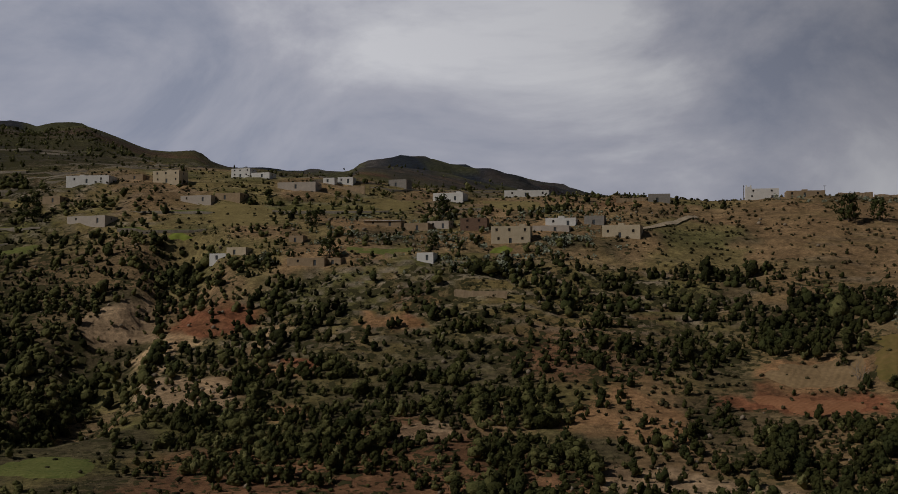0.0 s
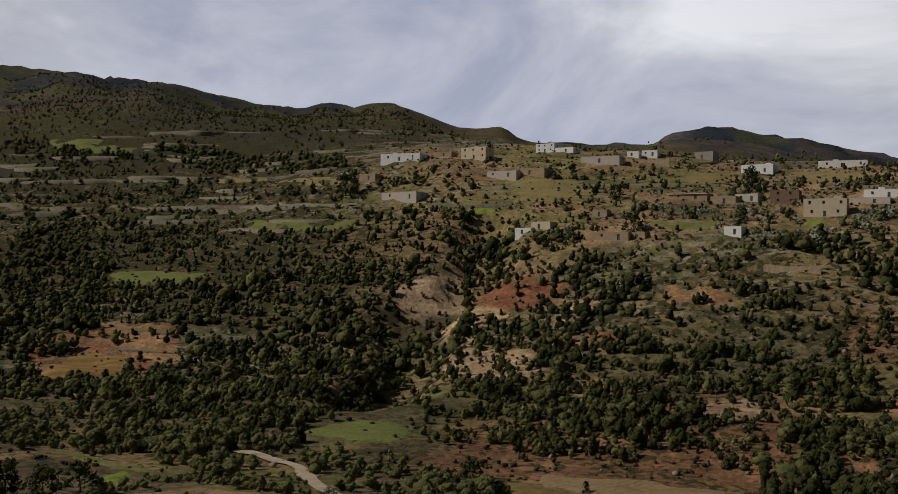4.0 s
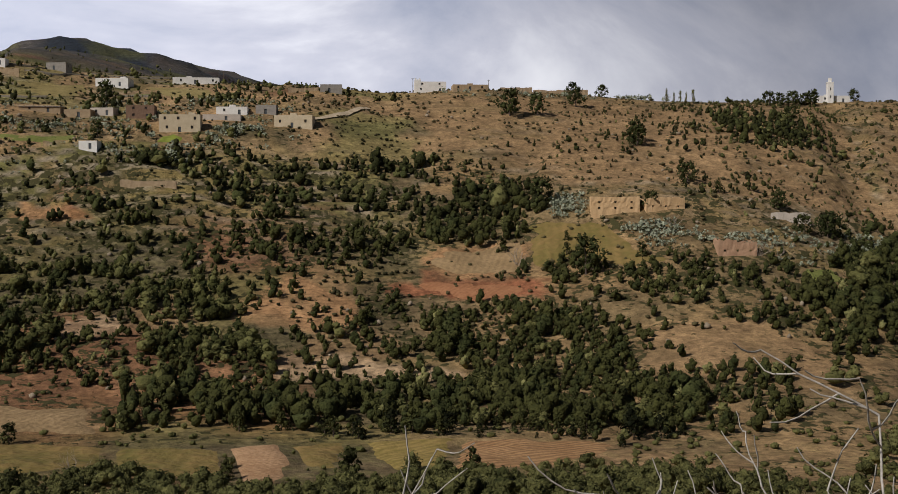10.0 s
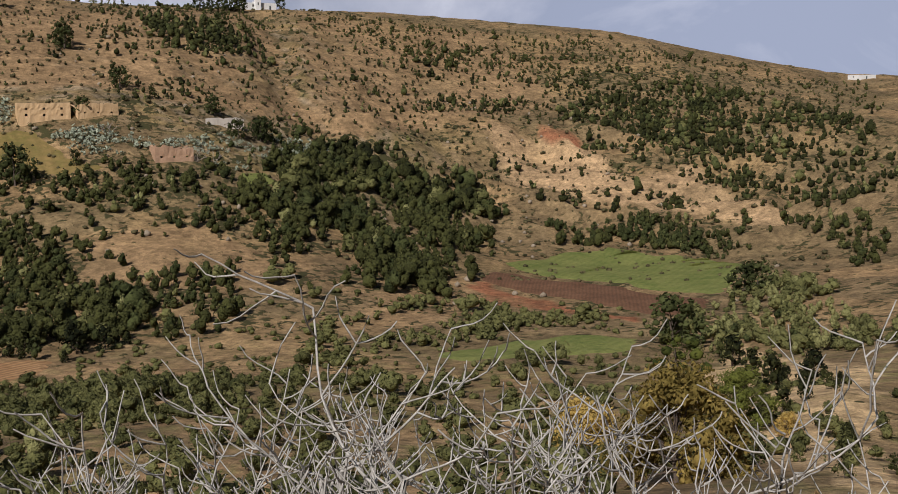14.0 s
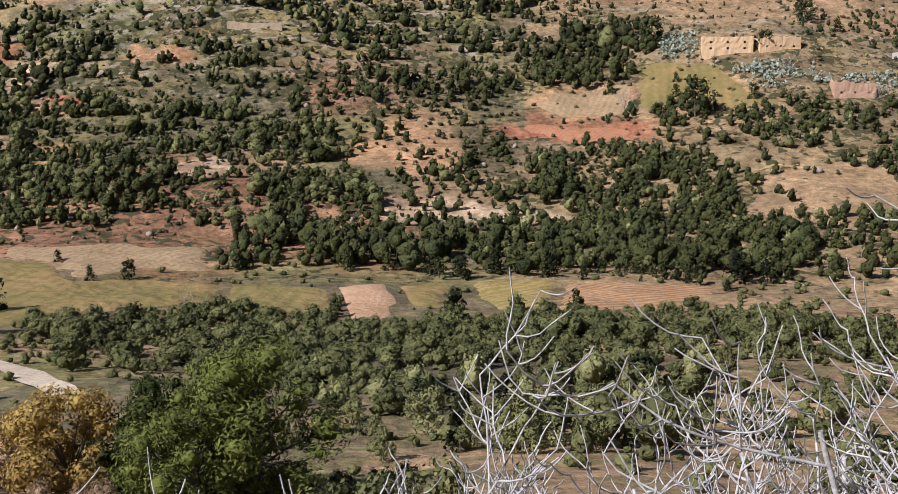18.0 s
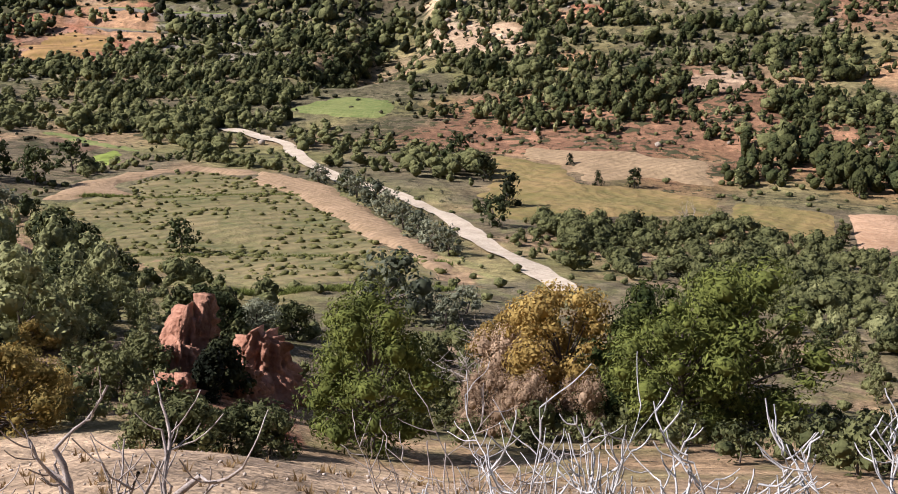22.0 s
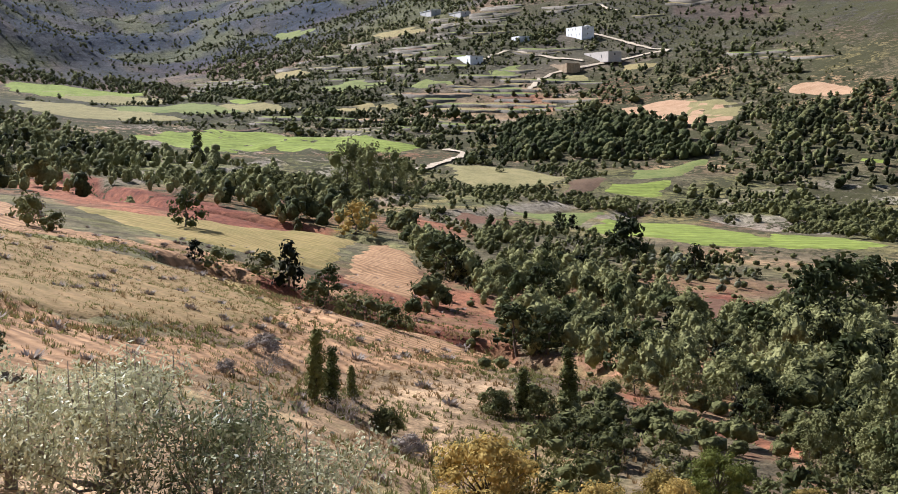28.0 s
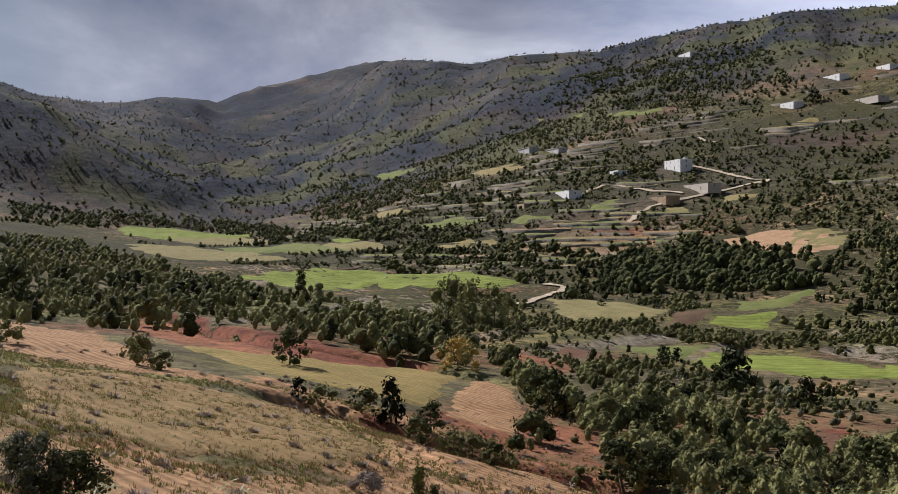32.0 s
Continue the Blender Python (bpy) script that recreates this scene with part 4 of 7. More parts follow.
field("grass", -996, 625, -909, 633, -882, 620, -959, 608)
field("dry", -745, 606, -679, 610, -669, 601, -725, 594)
field("stubble", -593, 412, -584, 422, -568, 414, -574, 400)
field("grass", -646, 391, -647, 417, -624, 407, -622, 381)
field("dry", -585, 448, -557, 456, -545, 441, -567, 436)
field("meadow", -315, 348, -298, 355, -296, 348, -309, 344)
field("grass", -342, 338, -327, 340, -319, 331, -333, 328)
field("sand", -442, 437, -423, 451, -387, 444, -390, 431, -428, 431)
field("stubble", -476, 395, -470, 411, -443, 414, -415, 389, -421, 367)
field("stubble", -978, 162, -1005, 234, -890, 256, -873, 242, -916, 177)
field("grass", -859, 195, -843, 251, -713, 254, -706, 244, -780, 196)
field("meadow", -823, 271, -758, 274, -717, 263, -771, 258)
field("meadow", -1041, 154, -1047, 208, -1013, 256, -987, 210, -999, 157)
field("border", -91.5, 209.2, -90.5, 211.1, -70.8, 198.7, -49, 164.1, -31.7, 132.6, -30.9, 126.4, -35.1, 129.3, -41.3, 138.4, -57, 161.1, -74.2, 185.1, -86.8, 195.7)
field("border", -105.6, 158.7, -114.5, 182.5, -105.6, 209.5, -89.7, 209.2, -88.8, 203, -103, 205.5, -105.8, 184.3, -96.2, 172.1, -101.9, 161.1)
field("border", -72, 125, -66, 126, -55, 115, -47, 108, -48, 106, -61, 120, -68, 124)
track(2.9, -122, 262, -101, 247, -91, 232, -77, 212, -64, 197, -52, 186, -43, 174, -35, 157, -28, 144, -23, 136, -20, 127, -17, 120)
track(2.4, -572, 475, -639, 485, -671, 480)
track(2.6, -572, 475, -587, 463, -598, 427, -601, 404, -582, 379)
track(2, -747, 551, -709, 538)
track(3.2, -475, 263, -454, 260, -434, 247, -425, 238, -412, 227, -409, 223, -396, 211, -393, 204)
track(2, -606, 434, -679, 425, -677, 401)
track(2.5, 69, 468, 91, 483, 108, 509)

# ================= houses =================


def boxes(specs):
    """One bmesh of boxes given as centre and size, edges slightly rounded."""
    bm = bmesh.new()
    for (x, y, z), (sx, sy, sz) in specs:
        bmesh.ops.create_cube(bm, size=1, matrix=Matrix.LocRotScale((x, y, z), None, (sx, sy, sz)))
    bmesh.ops.bevel(bm, geom=bm.edges[:], offset=0.04, segments=1, affect="EDGES")
    return bm


def bm_mesh(name, bm, mat):
    me = bpy.data.meshes.new(name)
    bm.to_mesh(me)
    bm.free()
    me.materials.append(mat)
    return me


def wall_with_openings(width, tall, thick, deep, holes, ragged=0.0, seed=0):
    """A wall in the xz plane, its front at y = 0, pierced by (x, z, w, h) holes; deep: its foot below ground; ragged: how much of its top has crumbled."""
    rand = random.Random(seed)
    xs = {-width / 2, width / 2, *[h[0] - h[2] / 2 for h in holes], *[h[0] + h[2] / 2 for h in holes]}
    if ragged:
        xs |= {-width / 2 + k * width / int(width / 0.8 + 2) for k in range(int(width / 0.8 + 2))}
    xs = sorted(xs)
    xs = [x for k, x in enumerate(xs) if k == 0 or x - xs[k - 1] > 0.02]
    zs = sorted({-deep, tall, *[h[1] for h in holes], *[h[1] + h[3] for h in holes]})
    bm = bmesh.new()
    grid = {}
    drop = 0.3
    for x in xs:
        drop = min(1.0, max(0.0, drop + rand.uniform(-0.35, 0.35)))
        for z in zs:
            zz = z - drop * ragged * tall if z == tall else z
            grid[x, z] = (bm.verts.new((x, rand.uniform(-0.1, 0.1) if ragged else 0, zz)), bm.verts.new((x, thick, zz)))
    solid = {}
    for i in range(len(xs) - 1):
        for j in range(len(zs) - 1):
            cx, cz = (xs[i] + xs[i + 1]) / 2, (zs[j] + zs[j + 1]) / 2
            solid[i, j] = not any(abs(cx - h[0]) < h[2] / 2 and h[1] < cz < h[1] + h[3] for h in holes)
    for (i, j), filled in solid.items():
        if not filled:
            continue
        a, b, c, d = grid[xs[i], zs[j]], grid[xs[i + 1], zs[j]], grid[xs[i + 1], zs[j + 1]], grid[xs[i], zs[j + 1]]
        bm.faces.new((a[0], b[0], c[0], d[0])), bm.faces.new((d[1], c[1], b[1], a[1]))
        for (di, dj), (p, q) in (((-1, 0), (d, a)), ((1, 0), (b, c)), ((0, -1), (a, b)), ((0, 1), (c, d))):
            if not solid.get((i + di, j + dj), False):
                bm.faces.new((q[0], p[0], p[1], q[1]))
    bmesh.ops.delete(bm, geom=[v for v in bm.verts if not v.link_faces], context="VERTS")
    return bm


def house(x, y, width, tall, paint, storeys, openings, style, label):
    """A flat-roofed hillside house that faces the valley."""
    rand = random.Random(int(x * 7 + y * 13))
    HOUSE_SPOTS.append((x, y, width * 0.75))
    mat = WALLS[paint]
    tall *= 0.82
    if math.degrees(math.atan2(x, y)) < -40:
        width, tall = width * 1.3, tall * 0.8
    depth = min(width * 0.7, 9.0) if style != "wall" else 0.5
    toward = radians(180 - (190 if math.degrees(math.atan2(x, y)) < -40 else 194 + rand.uniform(-8, 8)))  # local -y looks south over the valley
    cx, cy = x + math.sin(-toward) * depth / 2, y + math.cos(toward) * depth / 2
    foot = float(height(np.array([x]), np.array([y]))[0])
    top = new("house" if style != "wall" else "stone_wall")
    top.matrix_world = Matrix.Translation((cx, cy, foot)) @ Matrix.Rotation(toward, 4, "Z")
    tagged(top, label, "house" if style != "wall" else "wall")
    deep = 2.5
    if style == "wall":
        part("wall", bm_mesh("wall", wall_with_openings(width, tall * 0.85, 0.55, deep, [], 0.35, int(x)), mat), top)
        return
    if style == "ruin":
        gaps = [(-width / 2 + (k + 0.5) * width / 3, tall * 0.25 + s * tall * 0.35, 0.7, tall * 0.12) for k in range(3) for s in range(storeys)]
        for side, (ox, oy, turn, w) in enumerate(((0, -depth / 2, 0, width), (0, depth / 2, 180, width), (-width / 2, 0, -90, depth - 1.2), (width / 2, 0, 90, depth - 1.2))):
            ob = part("wall", bm_mesh("wall", wall_with_openings(w, tall, 0.6, deep, gaps if side == 0 else [], 0.05 if storeys > 1 else 0.3, int(x) + side), mat), top)
            ob.matrix_basis = pose(ox, oy, 0, 0, 0, turn)
        if storeys > 1:
            part("roof", bm_mesh("roof", boxes([((0, 0, tall * 0.80), (width - 1.3, depth - 1.3, 0.35))]), FLATROOF), top)
        return
    thick = 0.4
    rim = 0.55 if style in ("parapet", "tower") else 0.12
    per = tall / storeys
    holes = []
    for s in range(storeys):
        for k in range(openings):
            hx = -width / 2 + (k + 0.5 + rand.uniform(-0.12, 0.12)) * width / openings
            door = s == 0 and k == openings // 2
            holes.append((hx, s * per + (0.05 if door else per * 0.42), 1.1 if door else 0.95, min(2.1, per * 0.68) if door else min(1.15, per * 0.34), door))
    side_holes = [(0.0, s * per + per * 0.42, 0.9, min(1.1, per * 0.34), False) for s in range(storeys)] if width > 9 else []
    for name, ox, oy, turn, w, cut in (("wall", 0, -depth / 2, 0, width, holes), ("wall", 0, depth / 2, 180, width, []), ("wall", -width / 2, 0, -90, depth - 2 * thick, side_holes), ("wall", width / 2, 0, 90, depth - 2 * thick, side_holes)):
        ob = part(name, bm_mesh(name, wall_with_openings(w, tall, thick, deep, [h[:4] for h in cut]), mat), top)
        ob.matrix_basis = pose(ox, oy, 0, 0, 0, turn)
        for hx, hz, hw, hh, door in cut:
            kind = "door" if door else "window"
            fitting = part(kind, bm_mesh(kind, boxes([((hx, 0.24, hz + hh / 2), (hw, 0.08, hh))]), DOORPAINT if door else DARKWOOD), ob, "dark closed shutter" if not door else "dark painted door")
            if not door:
                part("sill", bm_mesh("sill", boxes([((hx, 0.05, hz - 0.06), (hw + 0.2, 0.3, 0.1))]), mat), fitting)
    if style == "sheet":
        roof = part("roof", bm_mesh("roof", boxes([((0, 0, tall + 0.1), (width + 0.6, depth + 0.6, 0.14))]), SHEETROOF), top, "pale metal sheet roof")
        roof.rotation_euler = (radians(5), 0, 0)
    else:
        part("roof", bm_mesh("roof", boxes([((0, 0, tall - rim), (width - 2 * thick, depth - 2 * thick, 0.25))]), FLATROOF), top, "flat earth roof behind a parapet")
    if style == "tower":
        part("tower", bm_mesh("tower", boxes([((-width / 2 + 1.6, -0.5, tall + 0.6), (3.0, 3.0, 1.4)), ((-width / 2 + 0.6, -1.6, tall + 1.6), (0.7, 0.7, 0.8)), ((-width / 2 + 2.6, -1.6, tall + 1.6), (0.7, 0.7, 0.8))]), mat), top, "stepped white corner tower")
    if style == "parapet" and width > 12:
        part("stair_head", bm_mesh("stair_head", boxes([((width * rand.uniform(-0.3, 0.3), depth * 0.2, tall + 0.5), (2.6, 2.4, 1.3))]), mat), top)


house(24.3, 460.8, 15.6, 8.4, "cream", 2, 3, "parapet", "cream two-storey farmhouse with flat roof and small windows")
house(68.5, 464.4, 15.2, 6.2, "cream", 1, 3, "parapet", "cream rendered house with three small windows in a row")
house(46.5, 486.1, 12.7, 4.1, "white", 1, 2, "parapet", "whitewashed low house with dark doorway")
house(60.4, 485.8, 8.4, 4.6, "grey", 1, 1, "parapet", "grey stone house with a flat roof")
house(10.2, 485.8, 11.2, 6.7, "brick", 2, 2, "parapet", "unrendered brown block house")
house(41.5, 475.8, 15.0, 2.8, "pale", 1, 1, "flat", "low pale outbuilding with flat roof")
house(-28.6, 497.2, 16.3, 3.2, "tan", 1, 2, "sheet", "long low adobe house with a white roof")
house(-14.0, 490.5, 10.6, 3.8, "tan", 1, 1, "flat", "tan adobe house among cactus")
house(-4.7, 494.3, 9.7, 3.9, "pale", 1, 2, "flat", "pale plastered house with flat roof")
house(-9.1, 442.5, 6.7, 3.7, "white", 1, 1, "flat", "small whitewashed hut on the slope")
house(-55.1, 449.1, 15.3, 3.8, "tan", 1, 2, "flat", "low adobe farm building with flat roof")
house(-45.2, 449.1, 7.7, 3.1, "tan", 1, 1, "flat", "tan adobe shed with flat roof")
house(-93.3, 470.8, 7.3, 3.1, "white", 1, 1, "flat", "low white wing of a farmhouse")
house(-85.7, 469.9, 8.7, 3.7, "cream", 1, 1, "parapet", "cream block house with flat roof")
house(-62.7, 477.1, 6.4, 3.5, "tan", 1, 1, "flat", "small ruined stone hut")
house(-0.7, 575.8, 15.5, 4.8, "white", 1, 2, "parapet", "white house with dark trees in front")
house(39.8, 599.1, 22.9, 4.1, "white", 1, 3, "parapet", "long white house on the ridge")
house(96.9, 536.8, 10.1, 4.8, "grey", 1, 1, "parapet", "grey stone house on the ridge")
house(84.6, 540.2, 14.2, 3.2, "tan", 1, 1, "wall", "crumbling tan stone wall")
house(151.1, 561.5, 15.7, 6.3, "white", 2, 2, "tower", "white house with a stepped corner tower")
house(166.2, 542.5, 17.2, 3.6, "tan", 1, 3, "parapet", "tan house with small openings on the ridge")
house(198.0, 566.8, 16.2, 3.2, "tan", 1, 0, "wall", "long tan enclosure wall")
house(221.3, 564.5, 28.2, 3.0, "tan", 1, 0, "wall", "long tan enclosure wall")
house(-108.0, 601.2, 10.8, 5.4, "white", 2, 3, "parapet", "white two-storey house on the ridge")
house(-97.2, 597.0, 10.7, 3.0, "white", 1, 1, "flat", "low white annexe beside a house")
house(-75.4, 573.7, 19.8, 4.0, "pale", 1, 1, "flat", "long pale house on the ridge")
house(-61.3, 591.4, 6.1, 2.9, "white", 1, 1, "flat", "white shed with a sheet roof")
house(-53.3, 595.1, 8.2, 3.8, "white", 1, 2, "parapet", "white house with a parapet")
house(-27.2, 610.2, 10.2, 4.5, "grey", 1, 1, "parapet", "grey unfinished house on the ridge")
house(-49.0, 580.9, 14.3, 3.4, "tan", 1, 0, "wall", "tan stone wall on the ridge")
house(154.8, 347.0, 15.5, 6.6, "ochre", 2, 4, "ruin", "ruined two-storey adobe house")
house(170.0, 341.9, 12.7, 5.2, "ochre", 1, 1, "ruin", "broken adobe wing of a ruin")
house(174.6, 304.7, 11.2, 6.2, "adobe", 1, 1, "ruin", "crumbled enclosure of pink adobe")
house(207.7, 329.4, 12.4, 3.8, "pale", 1, 0, "wall", "low pale earth wall")
house(-140.5, 576.2, 14.6, 7.4, "cream", 2, 3, "parapet", "cream two-storey house with rows of windows")
house(-178.9, 574.7, 22.7, 4.7, "white", 1, 3, "parapet", "long white house with small windows")
house(-119.6, 548.9, 16.2, 3.6, "pale", 1, 2, "flat", "long low pinkish house")
house(-104.7, 549.2, 13.1, 3.8, "tan", 1, 1, "flat", "low tan house with flat roof")
house(-162.8, 522.0, 20.9, 4.0, "pale", 1, 2, "flat", "long low house with pale wall")
house(-188.7, 551.6, 9.7, 3.7, "tan", 1, 1, "flat", "small stone house among trees")
house(-159.0, 583.6, 11.0, 3.0, "tan", 1, 1, "flat", "low tan house with flat roof")
house(10.9, 407.9, 19.2, 3.4, "tan", 1, 1, "wall", "low adobe wall on the slope")
house(-667.6, 470.2, 19.2, 10.4, "white", 2, 4, "parapet", "white two-storey house with rows of windows")
house(-687.6, 394.6, 20.6, 6.2, "white", 1, 2, "parapet", "long white house beside the track")
house(-604.3, 442.8, 26.0, 5.9, "pale", 1, 2, "flat", "long pale low house by the track")
house(-954.1, 507.9, 24.9, 6.4, "sheet", 1, 1, "sheet", "low shed with a pale sheet roof")
house(-891.8, 503.2, 23.1, 6.0, "sheet", 1, 1, "sheet", "low shed with a pale sheet roof")
house(-703.5, 445.7, 11.0, 4.9, "white", 1, 1, "flat", "small white house among trees")
house(-697.8, 368.2, 12.4, 5.4, "tan", 1, 1, "flat", "tan stone farm building")
house(-744.9, 636.3, 15.3, 6.7, "white", 1, 2, "parapet", "white house on the upper slope")
house(-779.5, 714.2, 19.7, 5.7, "white", 1, 2, "parapet", "white house among terraces")
house(-750.7, 744.5, 15.0, 5.2, "white", 1, 1, "flat", "white house on the upper slope")
house(-1129.3, 814.9, 23.9, 6.1, "white", 1, 1, "flat", "white house high on the hill")
house(-681.8, 653.1, 34.7, 4.2, "pale", 1, 1, "flat", "long pale terrace wall and house")
house(-607.5, 416.2, 19.8, 5.0, "tan", 1, 1, "ruin", "tan stone ruin beside the track")
house(629.7, 327.3, 12.5, 3.1, "white", 1, 1, "flat", "white house on the far ridge")
house(360.0, 531.2, 17.0, 4.4, "white", 1, 2, "parapet", "white prayer hall below the minaret")


# ---- farmed terraces along the contours, each held by a dry-stone wall ----
TERRACE_LINES = []


def farm_terraces(count, headings, distances, seed):
    rand = np.random.default_rng(seed)
    h, d = rand.uniform(*headings, count), np.sqrt(rand.uniform(distances[0] ** 2, distances[1] ** 2, count))
    x, y = plan(h, d)
    ok = fbm(x, y, 120, 2, 50) > 0.40
    for area in FIELD_AREAS:
        ok &= ~inside(x, y, area)
    for hx, hy, hr in HOUSE_SPOTS:
        ok &= np.hypot(x - hx, y - hy) > hr + 4
    x, y = x[ok], y[ok]
    n = len(x)
    sizes = rand.uniform(3.5, 8.5, n) * np.hypot(x, y) / 700
    steps = rand.integers(5, 13, n)
    lines = [(x, y)]
    for k in range(12):
        px, py = lines[-1]
        gx = height(px + 3, py) - height(px - 3, py)
        gy = height(px, py + 3) - height(px, py - 3)
        g = np.hypot(gx, gy) + 1e-6
        lines.append((px + 4.5 * gy / g, py - 4.5 * gx / g))
    kinds = rand.choice(np.array(["grass", "dry", "stubble", "strip", "plough", "meadow", "border"], object), n, p=[0.30, 0.22, 0.16, 0.14, 0.08, 0.04, 0.06])
    for k in range(n):
        line = np.array([(lines[s][0][k], lines[s][1][k]) for s in range(steps[k] + 1)])
        if np.hypot(*(line[-1] - line[0])) < 14:
            continue
        along = np.gradient(line, axis=0)
        side = np.stack([along[:, 1], -along[:, 0]], -1) / np.hypot(along[:, 0], along[:, 1])[:, None]
        if np.dot(side.mean(0), -line.mean(0)) < 0:
            side = -side
        taper = np.sin(np.linspace(0.25, math.pi - 0.25, len(line))) ** 0.5
        wide = sizes[k] * taper * (0.7 + 0.6 * fbm(line[:, 0], line[:, 1], 9, 2, 91))
        low = line + side * wide[:, None]
        zu, zl = height(line[:, 0], line[:, 1]), height(low[:, 0], low[:, 1])
        flat = np.maximum(zl + 0.25, zu * 0.65 + zl * 0.35)
        mid = (line + low) / 2
        m = len(line)
        zm = np.maximum(flat, height(mid[:, 0], mid[:, 1])) + 0.12
        bed = np.vstack([np.column_stack([line, zu + 0.1]), np.column_stack([mid, zm]), np.column_stack([low, flat])])
        f = np.array([[q * m + i, q * m + i + 1, (q + 1) * m + i + 1, (q + 1) * m + i] for q in (0, 1) for i in range(m - 1)])
        mat, label = FIELDS[kinds[k]]
        top = tagged(new("terrace", fast_mesh("terrace", bed, f, mat)), "narrow farmed terrace on the hillside, " + label, "terrace", kind="structure")
        out = low + side * 0.25
        wall = np.vstack([np.column_stack([low, flat + 0.08]), np.column_stack([out, flat + 0.08]), np.column_stack([out + side * 0.2, zl - 0.6])])
        part("wall", fast_mesh("wall", wall, f, DRYWALL), top, "dry-stone terrace wall")
        TERRACE_LINES.append((sizes[k] * 0.6, [tuple(v) for v in (line + side * (sizes[k] * 0.5))[::2]]))


farm_terraces(330, (-74, -40), (600, 1050), 51)
farm_terraces(170, (-38, 9), (430, 830), 52)


def minaret():
    x, y = plan(33.95, 641)
    foot = float(height(np.array([x]), np.array([y]))[0])
    top = tagged(new("minaret"), "square white minaret with a small lantern on top", "minaret")
    top.matrix_world = Matrix.Translation((x, y, foot)) @ Matrix.Rotation(radians(-20), 4, "Z")
    part("shaft", bm_mesh("shaft", boxes([((0, 0, 4.2), (3.1, 3.1, 12.0))]), WALLS["white"]), top)
    part("parapet", bm_mesh("parapet", boxes([((0, 0, 10.3), (3.5, 3.5, 0.5))]), WALLS["white"]), top)
    part("lantern", bm_mesh("lantern", boxes([((0, 0, 11.6), (1.5, 1.5, 2.4))]), WALLS["white"]), top)
    for z in (3.0, 7.0):
        part("window", bm_mesh("window", boxes([((0, -1.56, z), (0.6, 0.1, 1.4))]), DARKWOOD), top)


minaret()


def tube(points, radii, sides):
    """A tapered tube along points, as vertices and quads."""
    points, radii = np.asarray(points, float), np.asarray(radii, float)
    along = np.gradient(points, axis=0)
    along /= np.linalg.norm(along, axis=1)[:, None] + 1e-9
    ref = np.where(np.abs(along[:, 2:3]) < 0.9, [[0, 0, 1.0]], [[1.0, 0, 0]])
    u = np.cross(along, ref)
    u /= np.linalg.norm(u, axis=1)[:, None]
    w = np.cross(along, u)
    a = np.arange(sides) * 2 * np.pi / sides
    v = points[:, None] + radii[:, None, None] * (u[:, None] * np.cos(a)[None, :, None] + w[:, None] * np.sin(a)[None, :, None])
    n = len(points)
    i, j = np.meshgrid(np.arange(n - 1), np.arange(sides), indexing="ij")
    j2 = (j + 1) % sides
    f = np.stack([i * sides + j, i * sides + j2, (i + 1) * sides + j2, (i + 1) * sides + j], -1).reshape(-1, 4)
    return v.reshape(-1, 3), f


def merge(pieces):
    vs, fs, base = [], [], 0
    for v, f in pieces:
        vs.append(v), fs.append(f + base)
        base += len(v)
    return np.vstack(vs), np.vstack(fs)


def utility_pole(heading, r, tall):
    x, y = plan(heading, r)
    top = tagged(new("utility_pole"), "thin wooden utility pole on the ridge", "pole", "utility poles")
    top.location = (x, y, float(height(np.array([x]), np.array([y]))[0]))
    v, f = tube([(0, 0, -0.5), (0, 0, tall * 0.5), (0.05, 0, tall)], [0.16, 0.13, 0.1], 8)
    part("post", fast_mesh("post", v, f, BARK), top)
    part("crossarm", bm_mesh("crossarm", boxes([((0, 0, tall - 0.5), (1.6, 0.12, 0.14))]), BARK), top)


for h, r, tall in ((-3.9, 585, 7.5), (-2.1, 600, 7.0), (5.1, 588, 6.5), (14.2, 572, 7.5), (17.9, 590, 6.0), (-9.9, 612, 6.0)):
    utility_pole(h, r, tall)

# ================= trees =================
ICO1, ICO2 = [], []
for store, sub in ((ICO1, 1), (ICO2, 2)):
    bm = bmesh.new()
    bmesh.ops.create_icosphere(bm, subdivisions=sub, radius=1)
    bm.verts.index_update()
    store += [np.array([w.co[:] for w in bm.verts]), np.array([[w.index for w in g.verts] for g in bm.faces])]
    bm.free()

ICO0 = [np.array([(1, 0, 0), (-1, 0, 0), (0, 1, 0), (0, -1, 0), (0, 0, 1), (0, 0, -1)], float), np.array([(4, 0, 2), (4, 2, 1), (4, 1, 3), (4, 3, 0), (5, 2, 0), (5, 1, 2), (5, 3, 1), (5, 0, 3)])]


def unit(rand, n):
    d = rand.normal(0, 1, (n, 3))
    return d / np.linalg.norm(d, axis=1)[:, None]


